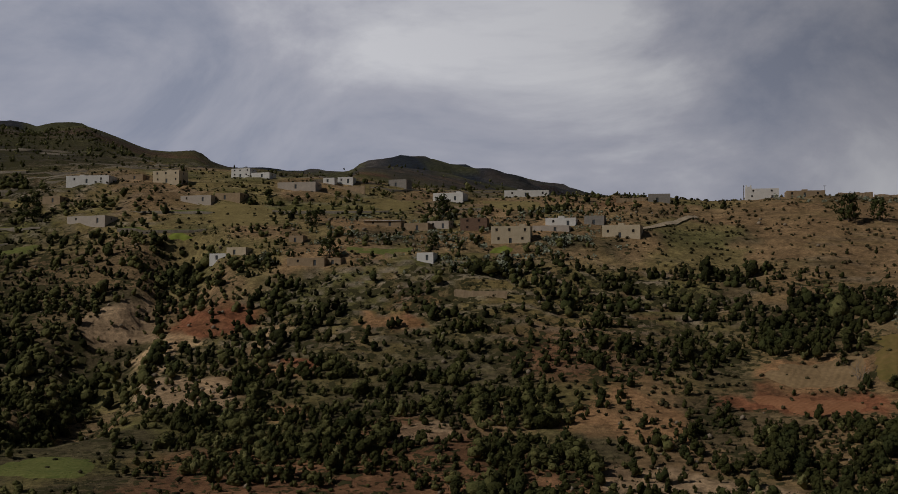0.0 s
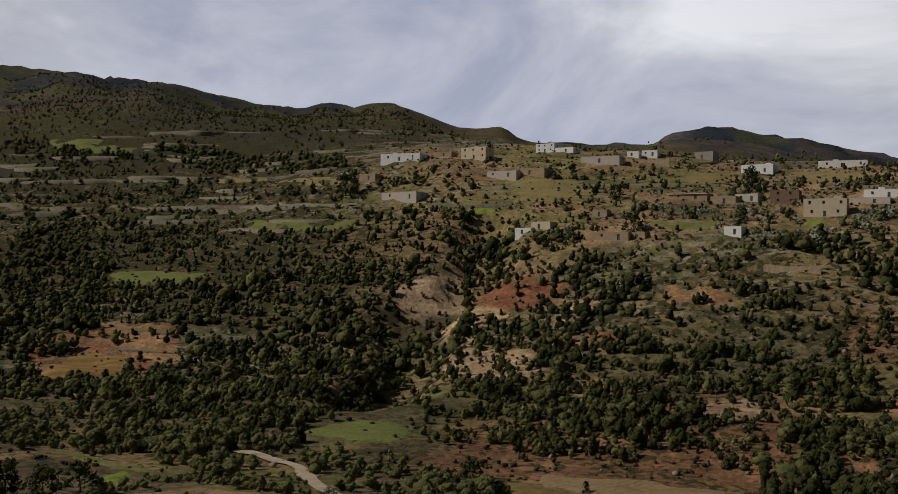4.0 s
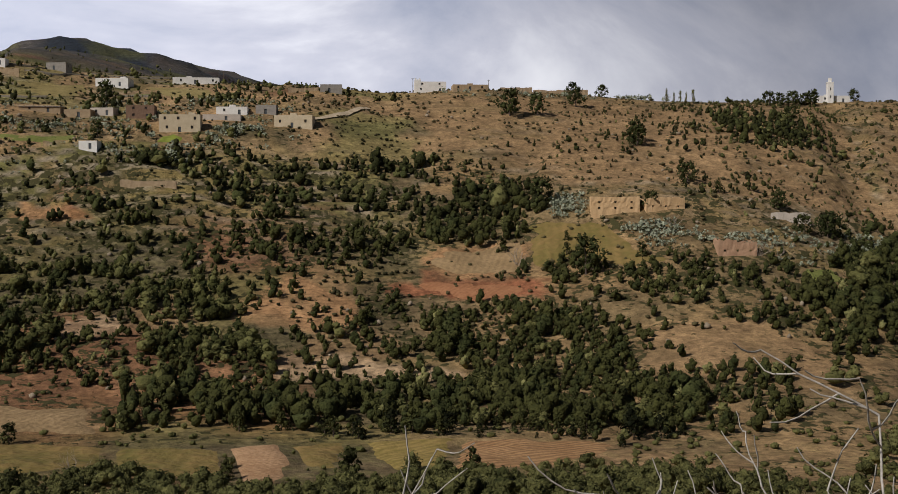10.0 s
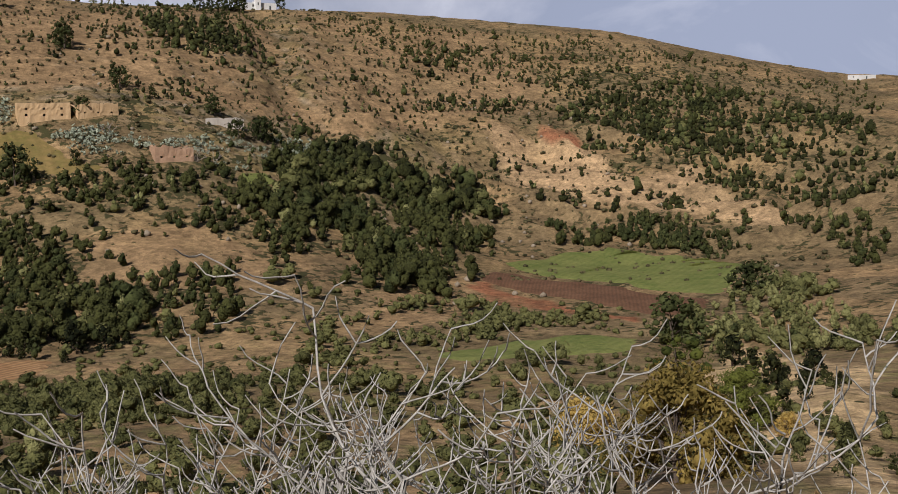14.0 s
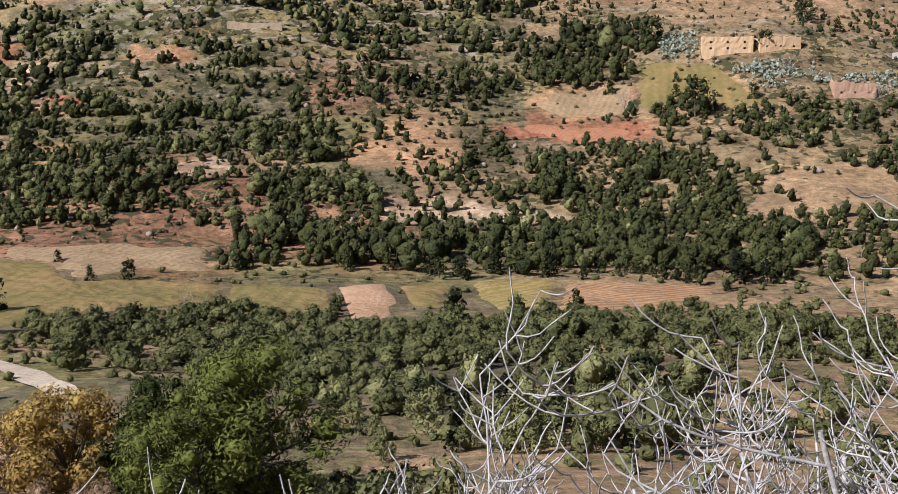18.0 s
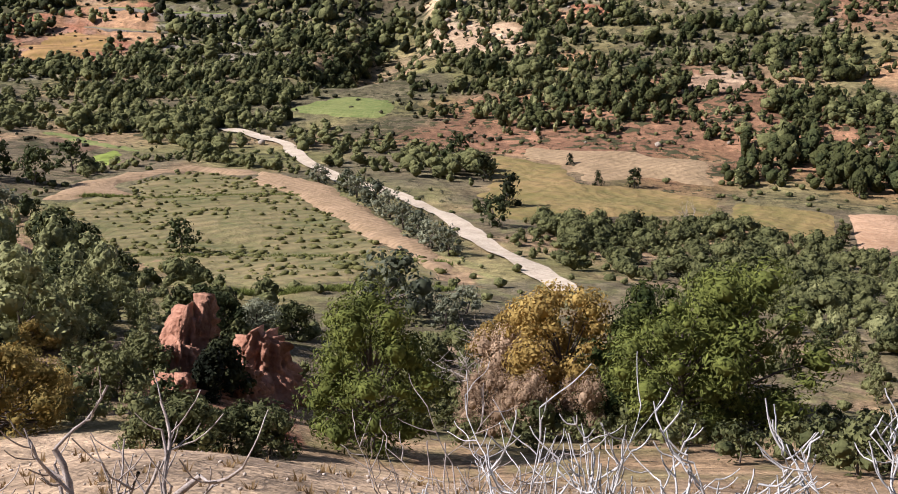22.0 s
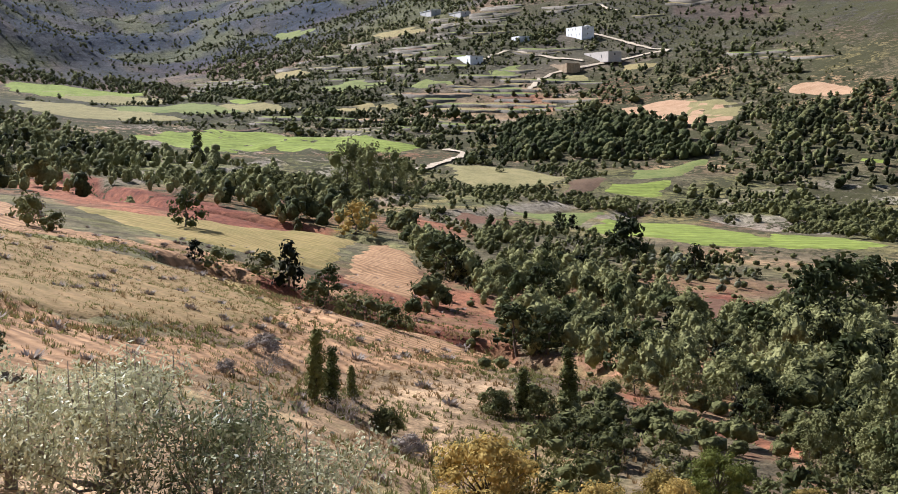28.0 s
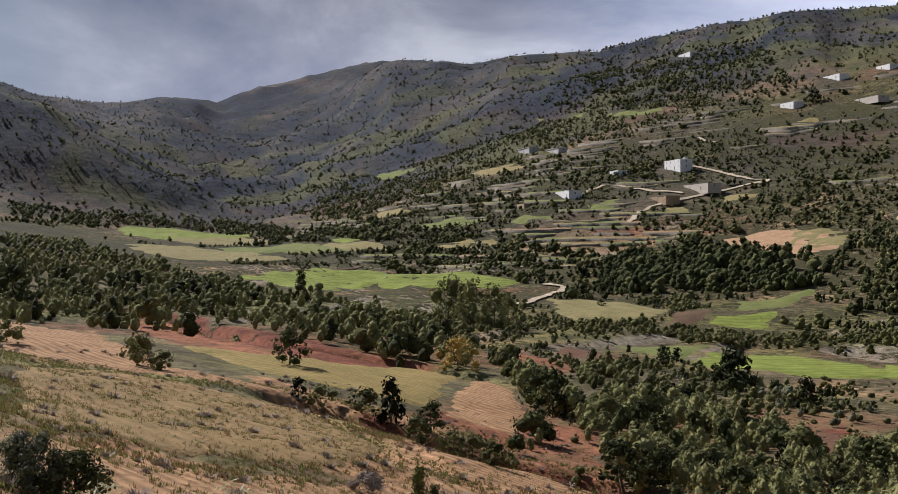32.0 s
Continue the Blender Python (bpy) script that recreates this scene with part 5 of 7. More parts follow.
def leaves(rand, lobes, n, size, aspect=0.55, inner=0.55, up=0.0):
    """Small leaf sprays as quads in the outer part of the lobes, which are (centre, radii)."""
    weight = np.array([np.prod(s) ** 0.66 for c, s in lobes])
    pick = rand.choice(len(lobes), n, p=weight / weight.sum())
    c, s = np.array([l[0] for l in lobes])[pick], np.array([l[1] for l in lobes])[pick]
    d = unit(rand, n)
    d[:, 2] = np.where(rand.uniform(0, 1, n) < 0.35, np.abs(d[:, 2]), d[:, 2])
    q = c + d * s * rand.uniform(inner, 1.15, (n, 1)) ** 0.7
    face = d + 0.55 * unit(rand, n)  # sprays lie along the lobe's surface
    u = np.cross(face, unit(rand, n))
    u = u / (np.linalg.norm(u, axis=1)[:, None] + 1e-6) + np.array([0, 0, up])
    u /= np.linalg.norm(u, axis=1)[:, None] + 1e-6
    w = np.cross(u, face)
    w /= np.linalg.norm(w, axis=1)[:, None] + 1e-6
    size = size * rand.uniform(0.6, 1.3, (n, 1))
    v = np.stack([q - u * size, q + w * size * aspect, q + u * size, q - w * size * aspect], 1).reshape(-1, 3)
    return v, np.arange(4 * n).reshape(-1, 4)


def lobed(rand, count, z0, z1, radius, size, squash=0.85):
    """Lobes spread through a crown; radius(t): its half width from bottom (t = 0) to top (t = 1)."""
    out = []
    for k in range(count):
        t = (k + 0.5) / count
        z = z0 + (z1 - z0) * t
        a = k * 2.4 + rand.uniform(-0.5, 0.5)
        rr = radius(t) * math.sqrt(rand.uniform(0.15, 1.0))
        s = size * rand.uniform(0.55, 1.45)
        out.append((np.array([math.cos(a) * rr, math.sin(a) * rr, z]), np.array([s, s, s * squash])))
    return out


# kind: leaf material, lobes of a crown one unit high, leaf sprays near and far, spray size, trunk radius, foot of the crown
SPECIES = {
    "pine": (PINELEAF, lambda r: lobed(r, 40, 0.12, 0.93, lambda t: 0.46 * math.sin(math.pi * (0.2 + 0.72 * t)) ** 0.8, 0.13), 9500, 800, 0.019, 0.022, "tall green pine with a dense rounded crown", "pine tree"),
    "gum": (GUMLEAF, lambda r: lobed(r, 44, 0.02, 0.86, lambda t: 0.66 * math.sin(math.pi * (0.46 + 0.48 * t)), 0.15), 6000, 600, 0.022, 0.02, "bushy wattle with yellowish green leaves", "tree"),
    "gold": (GOLDLEAF, lambda r: lobed(r, 30, 0.30, 0.92, lambda t: 0.42 * math.sin(math.pi * (0.25 + 0.65 * t)), 0.11), 7000, 700, 0.016, 0.02, "poplar in golden autumn leaf", "tree"),
    "fawn": (FAWNLEAF, lambda r: lobed(r, 26, 0.10, 0.88, lambda t: 0.42 * math.sin(math.pi * (0.3 + 0.55 * t)), 0.13, 1.3), 7000, 800, 0.019, 0.016, "feathery tamarisk with fawn winter twigs", "tamarisk"),
    "olive": (OLIVELEAF, lambda r: lobed(r, 22, 0.12, 0.85, lambda t: 0.45 * math.sin(math.pi * (0.3 + 0.6 * t)), 0.17), 3000, 520, 0.03, 0.03, "grey-green olive tree beside the field", "olive tree"),
    "cypress": (CYPRESSLEAF, lambda r: lobed(r, 16, 0.06, 0.93, lambda t: 0.10 * (1 - t) + 0.015, 0.085, 1.4), 2000, 260, 0.03, 0.02, "slim dark olive-green cypress tree", "cypress"),
    "juniper": (JUNIPER, lambda r: lobed(r, 18, 0.08, 0.86, lambda t: 0.34 * (1 - t) ** 0.7 + 0.03, 0.14, 1.15), 2000, 250, 0.04, 0.025, "dark green juniper on the hillside", "juniper"),
    "broad": (BROADLEAF, lambda r: lobed(r, 26, 0.12, 0.86, lambda t: 0.44 * math.sin(math.pi * (0.28 + 0.62 * t)), 0.14), 3600, 440, 0.034, 0.025, "dark evergreen broadleaf tree in leaf", "tree"),
    "greytree": (GREYLEAF, lambda r: lobed(r, 20, 0.08, 0.9, lambda t: 0.36 * math.sin(math.pi * (0.36 + 0.56 * t)), 0.12, 1.2), 3000, 1100, 0.0225, 0.018, "slender grey-green tree in a thicket", "tree"),
    "bush": (BUSHLEAF, lambda r: lobed(r, 12, 0.15, 0.8, lambda t: 0.52 * math.sin(math.pi * (0.35 + 0.55 * t)), 0.24), 2000, 230, 0.046, 0.02, "low dense green leafy bush", "bush"),
    "greyshrub": (GREYTWIG, lambda r: lobed(r, 12, 0.2, 0.8, lambda t: 0.55 * math.sin(math.pi * (0.35 + 0.55 * t)), 0.24), 2000, 300, 0.035, 0.015, "dry grey shrub on bare soil", "shrub"),
    "poplar": (BUSHLEAF, lambda r: lobed(r, 26, 0.14, 0.94, lambda t: 0.20 * math.sin(math.pi * (0.2 + 0.7 * t)), 0.10, 1.3), 3000, 460, 0.028, 0.016, "tall dusky poplar by the river", "poplar"),
    "bareshrub": (None, None, 0, 0, 0, 0.02, "leafless pale grey shrub", "shrub"),
}
TEMPLATES, COUNT = {}, {}


def twigs(rand, start, way, length, radius, level, sides, bend, out):
    """A branch that wanders and turns up, with its side branches."""
    n = 6 if level > 1 else 5
    pts, p, d = [np.array(start, float)], np.array(start, float), np.array(way, float)
    for k in range(n):
        d = d + rand.normal(0, 0.17, 3) + np.array([0, 0, bend])
        d /= np.linalg.norm(d)
        p = p + d * length / n
        pts.append(p)
    radii = radius * np.linspace(1, 0.45 if level else 0.3, n + 1)
    out.append(tube(pts, radii, sides))
    if level:
        kids = rand.integers(3, 6)
        for k in range(kids):
            i = int(rand.integers(2, n + 1))
            side = rand.normal(0, 1, 3)
            side -= side.dot(d) * d
            w = d * 0.6 + side / np.linalg.norm(side) * rand.uniform(0.6, 1.0)
            twigs(rand, pts[i], w / np.linalg.norm(w), length * rand.uniform(0.5, 0.8), radii[i] * 0.72, level - 1, max(4, sides - 1), bend, out)


def make_tree(kind, variant, near):
    mat, shape, many, few, spray, girth, label, category = SPECIES[kind]
    rand = np.random.default_rng(sum(map(ord, kind)) + variant * 31 + near)
    top = tagged(new(category.replace(" ", "_")), label, category)
    if kind == "bareshrub":
        for k in range(9 if near else 6):
            out, a = [], k * 2.4
            twigs(rand, (0, 0, -0.03), (math.cos(a) * 0.7, math.sin(a) * 0.7, 0.75), 0.5, 0.013, 2 if near else 1, 4, 0.06, out)
            part("branch", fast_mesh("branch", *merge(out), GREYTWIG), top)
        return top
    lobes = shape(rand)
    n = many if near else few
    size = spray * (1.0 if near else 1.5)
    crown = [leaves(rand, lobes, n, size, 0.32 if kind in ("pine", "fawn", "cypress") else 0.55, up=0.3 if kind in ("cypress", "greytree", "juniper") else 0)]
    core = []
    for c, s in lobes[:: 1 if near else 2]:
        v, f = ICO1
        core.append((v * s * (0.5 if near else 0.62) * (1 + rand.normal(0, 0.12, (len(v), 1))) + c, f))
    cv, cf = merge(core)
    lv, lf = crown[0]
    tri = np.vstack([lf[:, [0, 1, 2]], lf[:, [0, 2, 3]], cf + len(lv)])
    part("crown", fast_mesh("crown", np.vstack([lv, cv]), tri, mat), top)
    wood_parts = []
    high = 0.75 if kind in ("cypress", "poplar", "pine") else 0.45
    lean = rand.normal(0, 0.03, 2)
    stem = [(0, 0, -0.06), (lean[0], lean[1], high * 0.5), (lean[0] * 1.6, lean[1] * 1.6, high)]
    wood_parts.append(tube(stem, [girth * 1.3, girth, girth * 0.4], 7 if near else 5))
    for c, s in lobes[:: 1 if near else 5]:
        z0 = min(high * 0.9, max(0.12, c[2] * 0.55))
        base = np.array([lean[0] * z0 / high, lean[1] * z0 / high, z0])
        wood_parts.append(tube([base, (base + c) / 2 + rand.normal(0, 0.015, 3), c], [girth * 0.45, girth * 0.3, girth * 0.12], 4))
    part("trunk", fast_mesh("trunk", *merge(wood_parts), BARK), top)
    return top


def tree(kind, x, y, tall, group=""):
    near = math.hypot(x, y) < (90 if not group else 0)
    k = COUNT.get(kind, 0)
    COUNT[kind] = k + 1
    key = (kind, k % 3, near)
    rand = random.Random(k * 17 + len(kind))
    z = float(height(np.array([x]), np.array([y]))[0])
    place = pose(x, y, z - 0.02 * tall, rand.uniform(-3, 3), rand.uniform(-3, 3), rand.uniform(0, 360))
    if key not in TEMPLATES:
        TEMPLATES[key] = ob = make_tree(*key)
        ob.matrix_basis = place
    else:
        ob = copy_thing(TEMPLATES[key], place)
    wide = tall * rand.uniform(0.9, 1.12)
    ob.scale = (wide, wide, tall)
    if group:
        ob["group"] = group
    return ob


tree("pine", -15.6, 48.3, 7.6)
tree("pine", -3.9, 65.5, 8.9)
tree("gold", -9.8, 66.0, 9.0)
tree("gum", -27.6, 38.3, 4.0)
tree("gum", -36.8, 53.9, 1.9)
tree("gum", -35.9, 38.3, 2.3)
tree("pine", -38.9, 35.7, 3.4)
tree("gum", -35.7, 21.4, 4.4)
tree("gum", -32.0, 23.7, 1.9)
tree("gum", -37.3, 31.0, 2.7)
tree("gum", -36.1, 38.7, 2.2)
tree("gum", -29.7, 41.8, 3.3)
tree("gum", -37.3, 54.5, 1.8)
tree("cypress", -61.4, 25.4, 4.5)
tree("cypress", -61.9, 26.6, 3.5)
tree("cypress", -63.9, 28.9, 2.3)
tree("bush", -56.8, 27.8, 1.7)
tree("greyshrub", -52.0, 26.7, 1.3)
tree("bareshrub", -57.7, 25.8, 2.4)
tree("bareshrub", -67.5, 24.7, 2.5)
tree("greyshrub", -63.4, 20.8, 1.0)
tree("bush", -62.8, 38.5, 2.0)
tree("cypress", -62.4, 40.2, 3.3)
tree("bush", -61.4, 40.9, 2.2)
tree("cypress", -61.4, 43.2, 4.9)
tree("bush", -130.3, 47.1, 3.4)
tree("juniper", -126.6, 49.3, 5.7)
tree("bush", -109.4, 45.3, 3.2)
tree("broad", -126.4, 54.2, 4.1)
tree("bush", -120.1, 53.8, 3.4)
tree("bush", -118.1, 55.8, 3.6)
tree("bush", -98.6, 48.8, 2.6)
tree("bush", -115.3, 58.6, 2.3)
tree("bush", -134.5, 43.4, 3.2)
tree("juniper", -136.0, 41.0, 2.8)
tree("broad", -158.9, 88.1, 7.4)
tree("broad", -103.3, 66.0, 6.4)
tree("broad", -99.4, 67.0, 5.0)
tree("broad", -135.9, 90.8, 6.0)
tree("gum", -216.5, 99.0, 7.7)
tree("broad", -189.8, 147.6, 8.4)
tree("broad", -245.8, 169.5, 5.2)
tree("juniper", -251.9, 177.7, 4.3)
tree("bareshrub", -198.0, 139.6, 5.4)
tree("greytree", -343.3, 153.9, 16.7)
tree("greytree", -330.2, 156.3, 15.5)
tree("greytree", -336.1, 166.9, 14.3)
tree("greytree", -339.0, 156.7, 15.0)
tree("greytree", -354.7, 180.9, 11.8)
tree("broad", -379.6, 233.8, 3.1)
tree("broad", -190.8, 147.3, 9.0)
tree("broad", -109.2, 115.1, 8.7)
tree("broad", -117.8, 128.9, 10.4)
tree("broad", -122.6, 139.5, 10.6)
tree("broad", -121.7, 143.9, 10.3)
tree("broad", -143.0, 177.3, 7.9)
tree("broad", -128.9, 174.4, 9.2)
tree("broad", -124.0, 175.3, 7.5)
tree("broad", -117.4, 176.0, 7.4)
tree("broad", -122.3, 196.1, 6.9)
tree("olive", -98.6, 138.4, 5.2)
tree("juniper", -164.1, 143.3, 6.0)
tree("broad", -67.4, 131.9, 5.2)
tree("broad", -79.4, 122.0, 5.8)
tree("broad", -77.4, 126.3, 4.4)
# a juniper, built as a bush to get lighter leaves
tree("bush", -32.2, 80.2, 3.2)
tree("olive", -32.9, 75.2, 3.1)
tree("olive", -28.5, 95.2, 6.9)
tree("olive", -26.6, 98.9, 2.9)
tree("olive", -23.4, 93.4, 3.0)
tree("olive", -23.1, 99.5, 3.1)
# four near junipers, likewise given the lighter leaves of the bush kind
tree("bush", -19.9, 36.0, 1.8)
tree("bush", -19.3, 37.1, 2.3)
tree("bush", -18.7, 39.9, 2.1)
tree("bush", -17.4, 40.6, 2.0)
tree("broad", -34.0, 71.8, 3.8)
tree("juniper", -46.0, 212.4, 5.4)
tree("juniper", -33.0, 236.4, 2.6)
tree("juniper", -24.9, 215.9, 3.2)
tree("juniper", -18.3, 218.8, 4.1)
tree("juniper", -36.8, 189.1, 6.7)
tree("broad", -35.3, 169.3, 5.2)
tree("broad", -55.0, 228.1, 7.6)
tree("olive", -62.4, 186.3, 4.8)
tree("olive", -56.3, 177.0, 5.2)
tree("olive", -51.5, 169.1, 5.1)
tree("olive", -47.0, 161.6, 4.9)
tree("olive", -42.1, 151.8, 4.5)
tree("olive", -38.5, 146.0, 4.4)
tree("olive", -34.9, 140.9, 4.5)
tree("olive", -66.7, 194.3, 4.3)
tree("olive", -74.8, 201.3, 4.2)
tree("pine", 0.5, 62.5, 9.4)
tree("pine", -2.0, 60.5, 8.0)
tree("fawn", -10.6, 60.5, 4.2)
tree("fawn", -13.2, 62.0, 4.0)
tree("fawn", -7.4, 61.5, 3.6)
tree("fawn", -12.6, 66.0, 6.2)
tree("bareshrub", -15.3, 73.3, 7.8)
tree("gold", -13.0, 71.6, 6.9)
tree("bush", -31.5, 102.3, 3.7)
tree("bush", -67.1, 193.6, 3.1)
tree("juniper", 16.0, 179.6, 3.6)
tree("juniper", 33.6, 172.2, 5.7)
tree("juniper", 53.0, 172.8, 4.9)
tree("juniper", -13.7, 168.2, 5.0)
tree("juniper", -17.9, 169.0, 3.4)
tree("bareshrub", -6.8, 188.8, 5.6)
tree("juniper", 116.4, 346.2, 5.4)
tree("broad", 164.3, 479.3, 13.9)
tree("broad", 177.8, 481.2, 10.2)
tree("broad", 212.9, 529.0, 7.4)
tree("broad", 203.6, 500.3, 10.2)
tree("broad", 239.0, 552.4, 7.2)
tree("broad", 196.3, 420.1, 9.2)
tree("broad", 130.9, 313.9, 12.7)
tree("broad", 138.5, 371.2, 10.8)
tree("juniper", 135.6, 341.1, 3.6)
tree("juniper", 131.7, 331.2, 4.4)
tree("juniper", 149.3, 315.0, 5.2)
tree("cypress", 267.0, 536.1, 6.6)
tree("cypress", 267.5, 529.3, 5.9)
tree("cypress", 272.4, 531.8, 6.5)
tree("cypress", 270.7, 522.8, 5.3)
tree("cypress", 272.7, 518.5, 7.0)
tree("broad", 309.5, 511.0, 8.3)
tree("broad", 325.3, 525.9, 7.4)
tree("broad", 331.0, 524.1, 8.0)
tree("broad", 338.5, 524.8, 7.5)
tree("broad", 343.4, 525.3, 8.7)
tree("broad", 370.7, 529.5, 7.1)
tree("broad", 288.6, 459.7, 8.1)
tree("broad", 198.8, 426.6, 9.4)
tree("broad", 192.1, 369.2, 8.3)
tree("broad", 166.3, 344.7, 6.7)
tree("broad", 209.7, 339.6, 7.5)
tree("broad", 219.0, 323.2, 8.7)
tree("juniper", 197.3, 357.2, 5.1)
tree("juniper", 136.3, 86.5, 4.4)
tree("juniper", 168.1, 112.8, 4.0)
tree("juniper", 124.2, 74.5, 2.9)
tree("juniper", 132.7, 75.2, 4.2)
tree("juniper", 59.3, 31.4, 2.0)
tree("gum", 69.2, 41.1, 1.6)
tree("broad", 173.3, 125.9, 11.2)
tree("broad", 230.9, 148.7, 8.2)
tree("broad", 233.7, 146.8, 8.2)
tree("pine", 113.3, 81.6, 8.3)
tree("pine", 69.1, 45.0, 4.5)
tree("broad", -193.8, 536.2, 12.8)
tree("broad", -3.2, 516.7, 11.6)
tree("broad", -59.2, 499.5, 7.5)
tree("broad", -46.5, 454.6, 9.1)
tree("broad", -6.1, 459.1, 6.8)
tree("poplar", -431.6, 132.0, 11.2)
tree("broad", -175.1, 51.5, 6.4)
tree("broad", -311.4, 20.2, 14.0)
tree("bush", -163.5, 9.8, 3.7)
tree("greyshrub", -164.0, 27.5, 2.9)
tree("bush", -153.5, 25.0, 4.6)
tree("bush", -147.5, 26.8, 3.0)
tree("olive", -46.7, 3.7, 2.6)
tree("bush", -46.7, 5.1, 2.1)
tree("greyshrub", -73.9, 26.9, 1.8)
tree("poplar", -259.2, 102.3, 8.3)
tree("broad", -728.0, 648.3, 14.5)
tree("gum", 42.8, 31.0, 5.9)
tree("gum", 59.8, 51.2, 5.1)
tree("bareshrub", 116.5, 333.1, 9.6)
tree("bareshrub", 165.8, 328.5, 7.3)
tree("bareshrub", 186.1, 301.9, 7.9)
tree("bareshrub", 180.8, 303.1, 7.9)
tree("broad", 216.1, 321.6, 8.7)
tree("broad", 206.8, 321.0, 7.6)
tree("gum", -33.9, 18.9, 2.1)
tree("gum", -34.2, 22.1, 2.3)
tree("gum", -29.4, 38.5, 2.4)
tree("gum", -27.9, 42.1, 2.3)
tree("juniper", 122.0, 74.7, 5.0)
tree("juniper", 154.4, 101.5, 5.5)
tree("gum", -34.7, 25.9, 2.6)
tree("gum", -31.8, 22.6, 2.4)
tree("gum", -36.0, 30.8, 2.6)
tree("juniper", -25.1, 51.5, 2.8)
tree("juniper", -25.7, 54.3, 3.4)
tree("bush", -28.9, 51.7, 2.4)
tree("bush", -27.4, 46.8, 2.6)

# ---- woods ----
WOODS = {}
wood_count = 0


def wood(kind, spacing, density, low, high, *xy):
    """Jittered places for trees in a polygon of the plan, in clumps, off fields, tracks and houses."""
    global wood_count
    wood_count += 1
    corners = pairs(xy)
    xs, ys = zip(*corners)
    middle, away = polar(np.mean(xs), np.mean(ys))
    if middle < 8 and away > 300:
        spacing *= 0.86
    gx, gy = np.meshgrid(np.arange(min(xs), max(xs), spacing), np.arange(min(ys), max(ys), spacing))
    rand = np.random.default_rng(wood_count)
    x, y = gx.ravel() + rand.uniform(0, spacing, gx.size), gy.ravel() + rand.uniform(0, spacing, gx.size)
    keep = inside(x, y, corners, spacing * 4.0, wood_count)
    x, y = x[keep], y[keep]
    clump = smooth(0.40, 0.54, fbm(x, y, 30, 3, 600)) * (0.35 + 0.65 * smooth(0.36, 0.56, fbm(x, y, 8, 2, 650)))
    keep = rand.uniform(0, 1, len(x)) < density * ((0.5 if middle < -12 and away > 380 else 0.3) + (0.5 if middle < -12 and away > 380 else 0.7) * clump if density < 0.9 else 0.5 + 0.5 * smooth(0.38, 0.55, fbm(x, y, 11, 2, 655)))
    x, y = x[keep], y[keep]
    if max(math.hypot(*p) for p in corners) > 440:  # trees and hedges follow the terrace walls
        up, farm = terraces(x, y, form(x, y))
        keep = rand.uniform(0, 1, len(x)) < 1 - farm * smooth(420, 470, np.hypot(x, y)) * (0.6 - 0.6 * smooth(0.42, 0.6, up)) * smooth(-34, -22, polar(x, y)[0] + 26 * (polar(x, y)[0] < -42))
        x, y = x[keep], y[keep]
    level = form(x, y) / 4.4 + fbm(x, y, 70, 2, 46) * 2.4
    rows = smooth(240, 290, np.hypot(x, y)) * (1 - smooth(1000, 1200, np.hypot(x, y))) * (1 - smooth(6, 14, polar(x, y)[0]))
    gap = 1 - smooth(0.30, 0.42, level - np.floor(level))
    keep = rand.uniform(0, 1, len(x)) > rows * gap * 0.72  # ledges between the rows stay half open
    x, y = x[keep], y[keep]
    free = np.ones(len(x), bool)
    for area in FIELD_AREAS:
        free &= ~inside(x, y, area)
    for width, line in TRACK_LINES:
        free &= off_line(x, y, line) > width * 0.5 + 0.8
    for hx, hy, hr in HOUSE_SPOTS:
        free &= np.hypot(x - hx, y - hy) > hr
    for tone, area in BARE:  # fewer trees on eroded and bare soil
        if tone is not TAN and tone is not SCRUB and tone is not DRY:
            free &= ~(inside(x, y, area, 2.0, 3) & (rand.uniform(0, 1, len(x)) < 0.5))
    for width, line in TERRACE_LINES:
        cx, cy = line[len(line) // 2]
        close = (np.hypot(x - cx, y - cy) < 40) & free
        if close.any():
            free[close] = off_line(x[close], y[close], line) > width * 0.8
    x, y = x[free], y[free]
    tall = (low + (high - low) * rand.uniform(0, 1, len(x)) ** 1.8) * (0.35 + 1.3 * fbm(x, y, 12, 2, 700))
    kinds = np.full(len(x), kind, object)
    if kind == "mixed":
        kinds = rand.choice(np.array(["juniper", "broad", "bush", "greytree"], object), len(x), p=[0.22, 0.2, 0.3, 0.28])
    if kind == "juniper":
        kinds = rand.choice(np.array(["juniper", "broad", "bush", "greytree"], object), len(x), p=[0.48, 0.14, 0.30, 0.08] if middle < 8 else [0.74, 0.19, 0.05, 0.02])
    if kind == "forest":
        kinds = rand.choice(np.array(["greytree", "broad", "bush", "juniper"], object), len(x), p=[0.72, 0.08, 0.14, 0.06])
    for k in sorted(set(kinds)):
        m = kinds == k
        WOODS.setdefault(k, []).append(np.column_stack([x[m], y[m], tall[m]]))


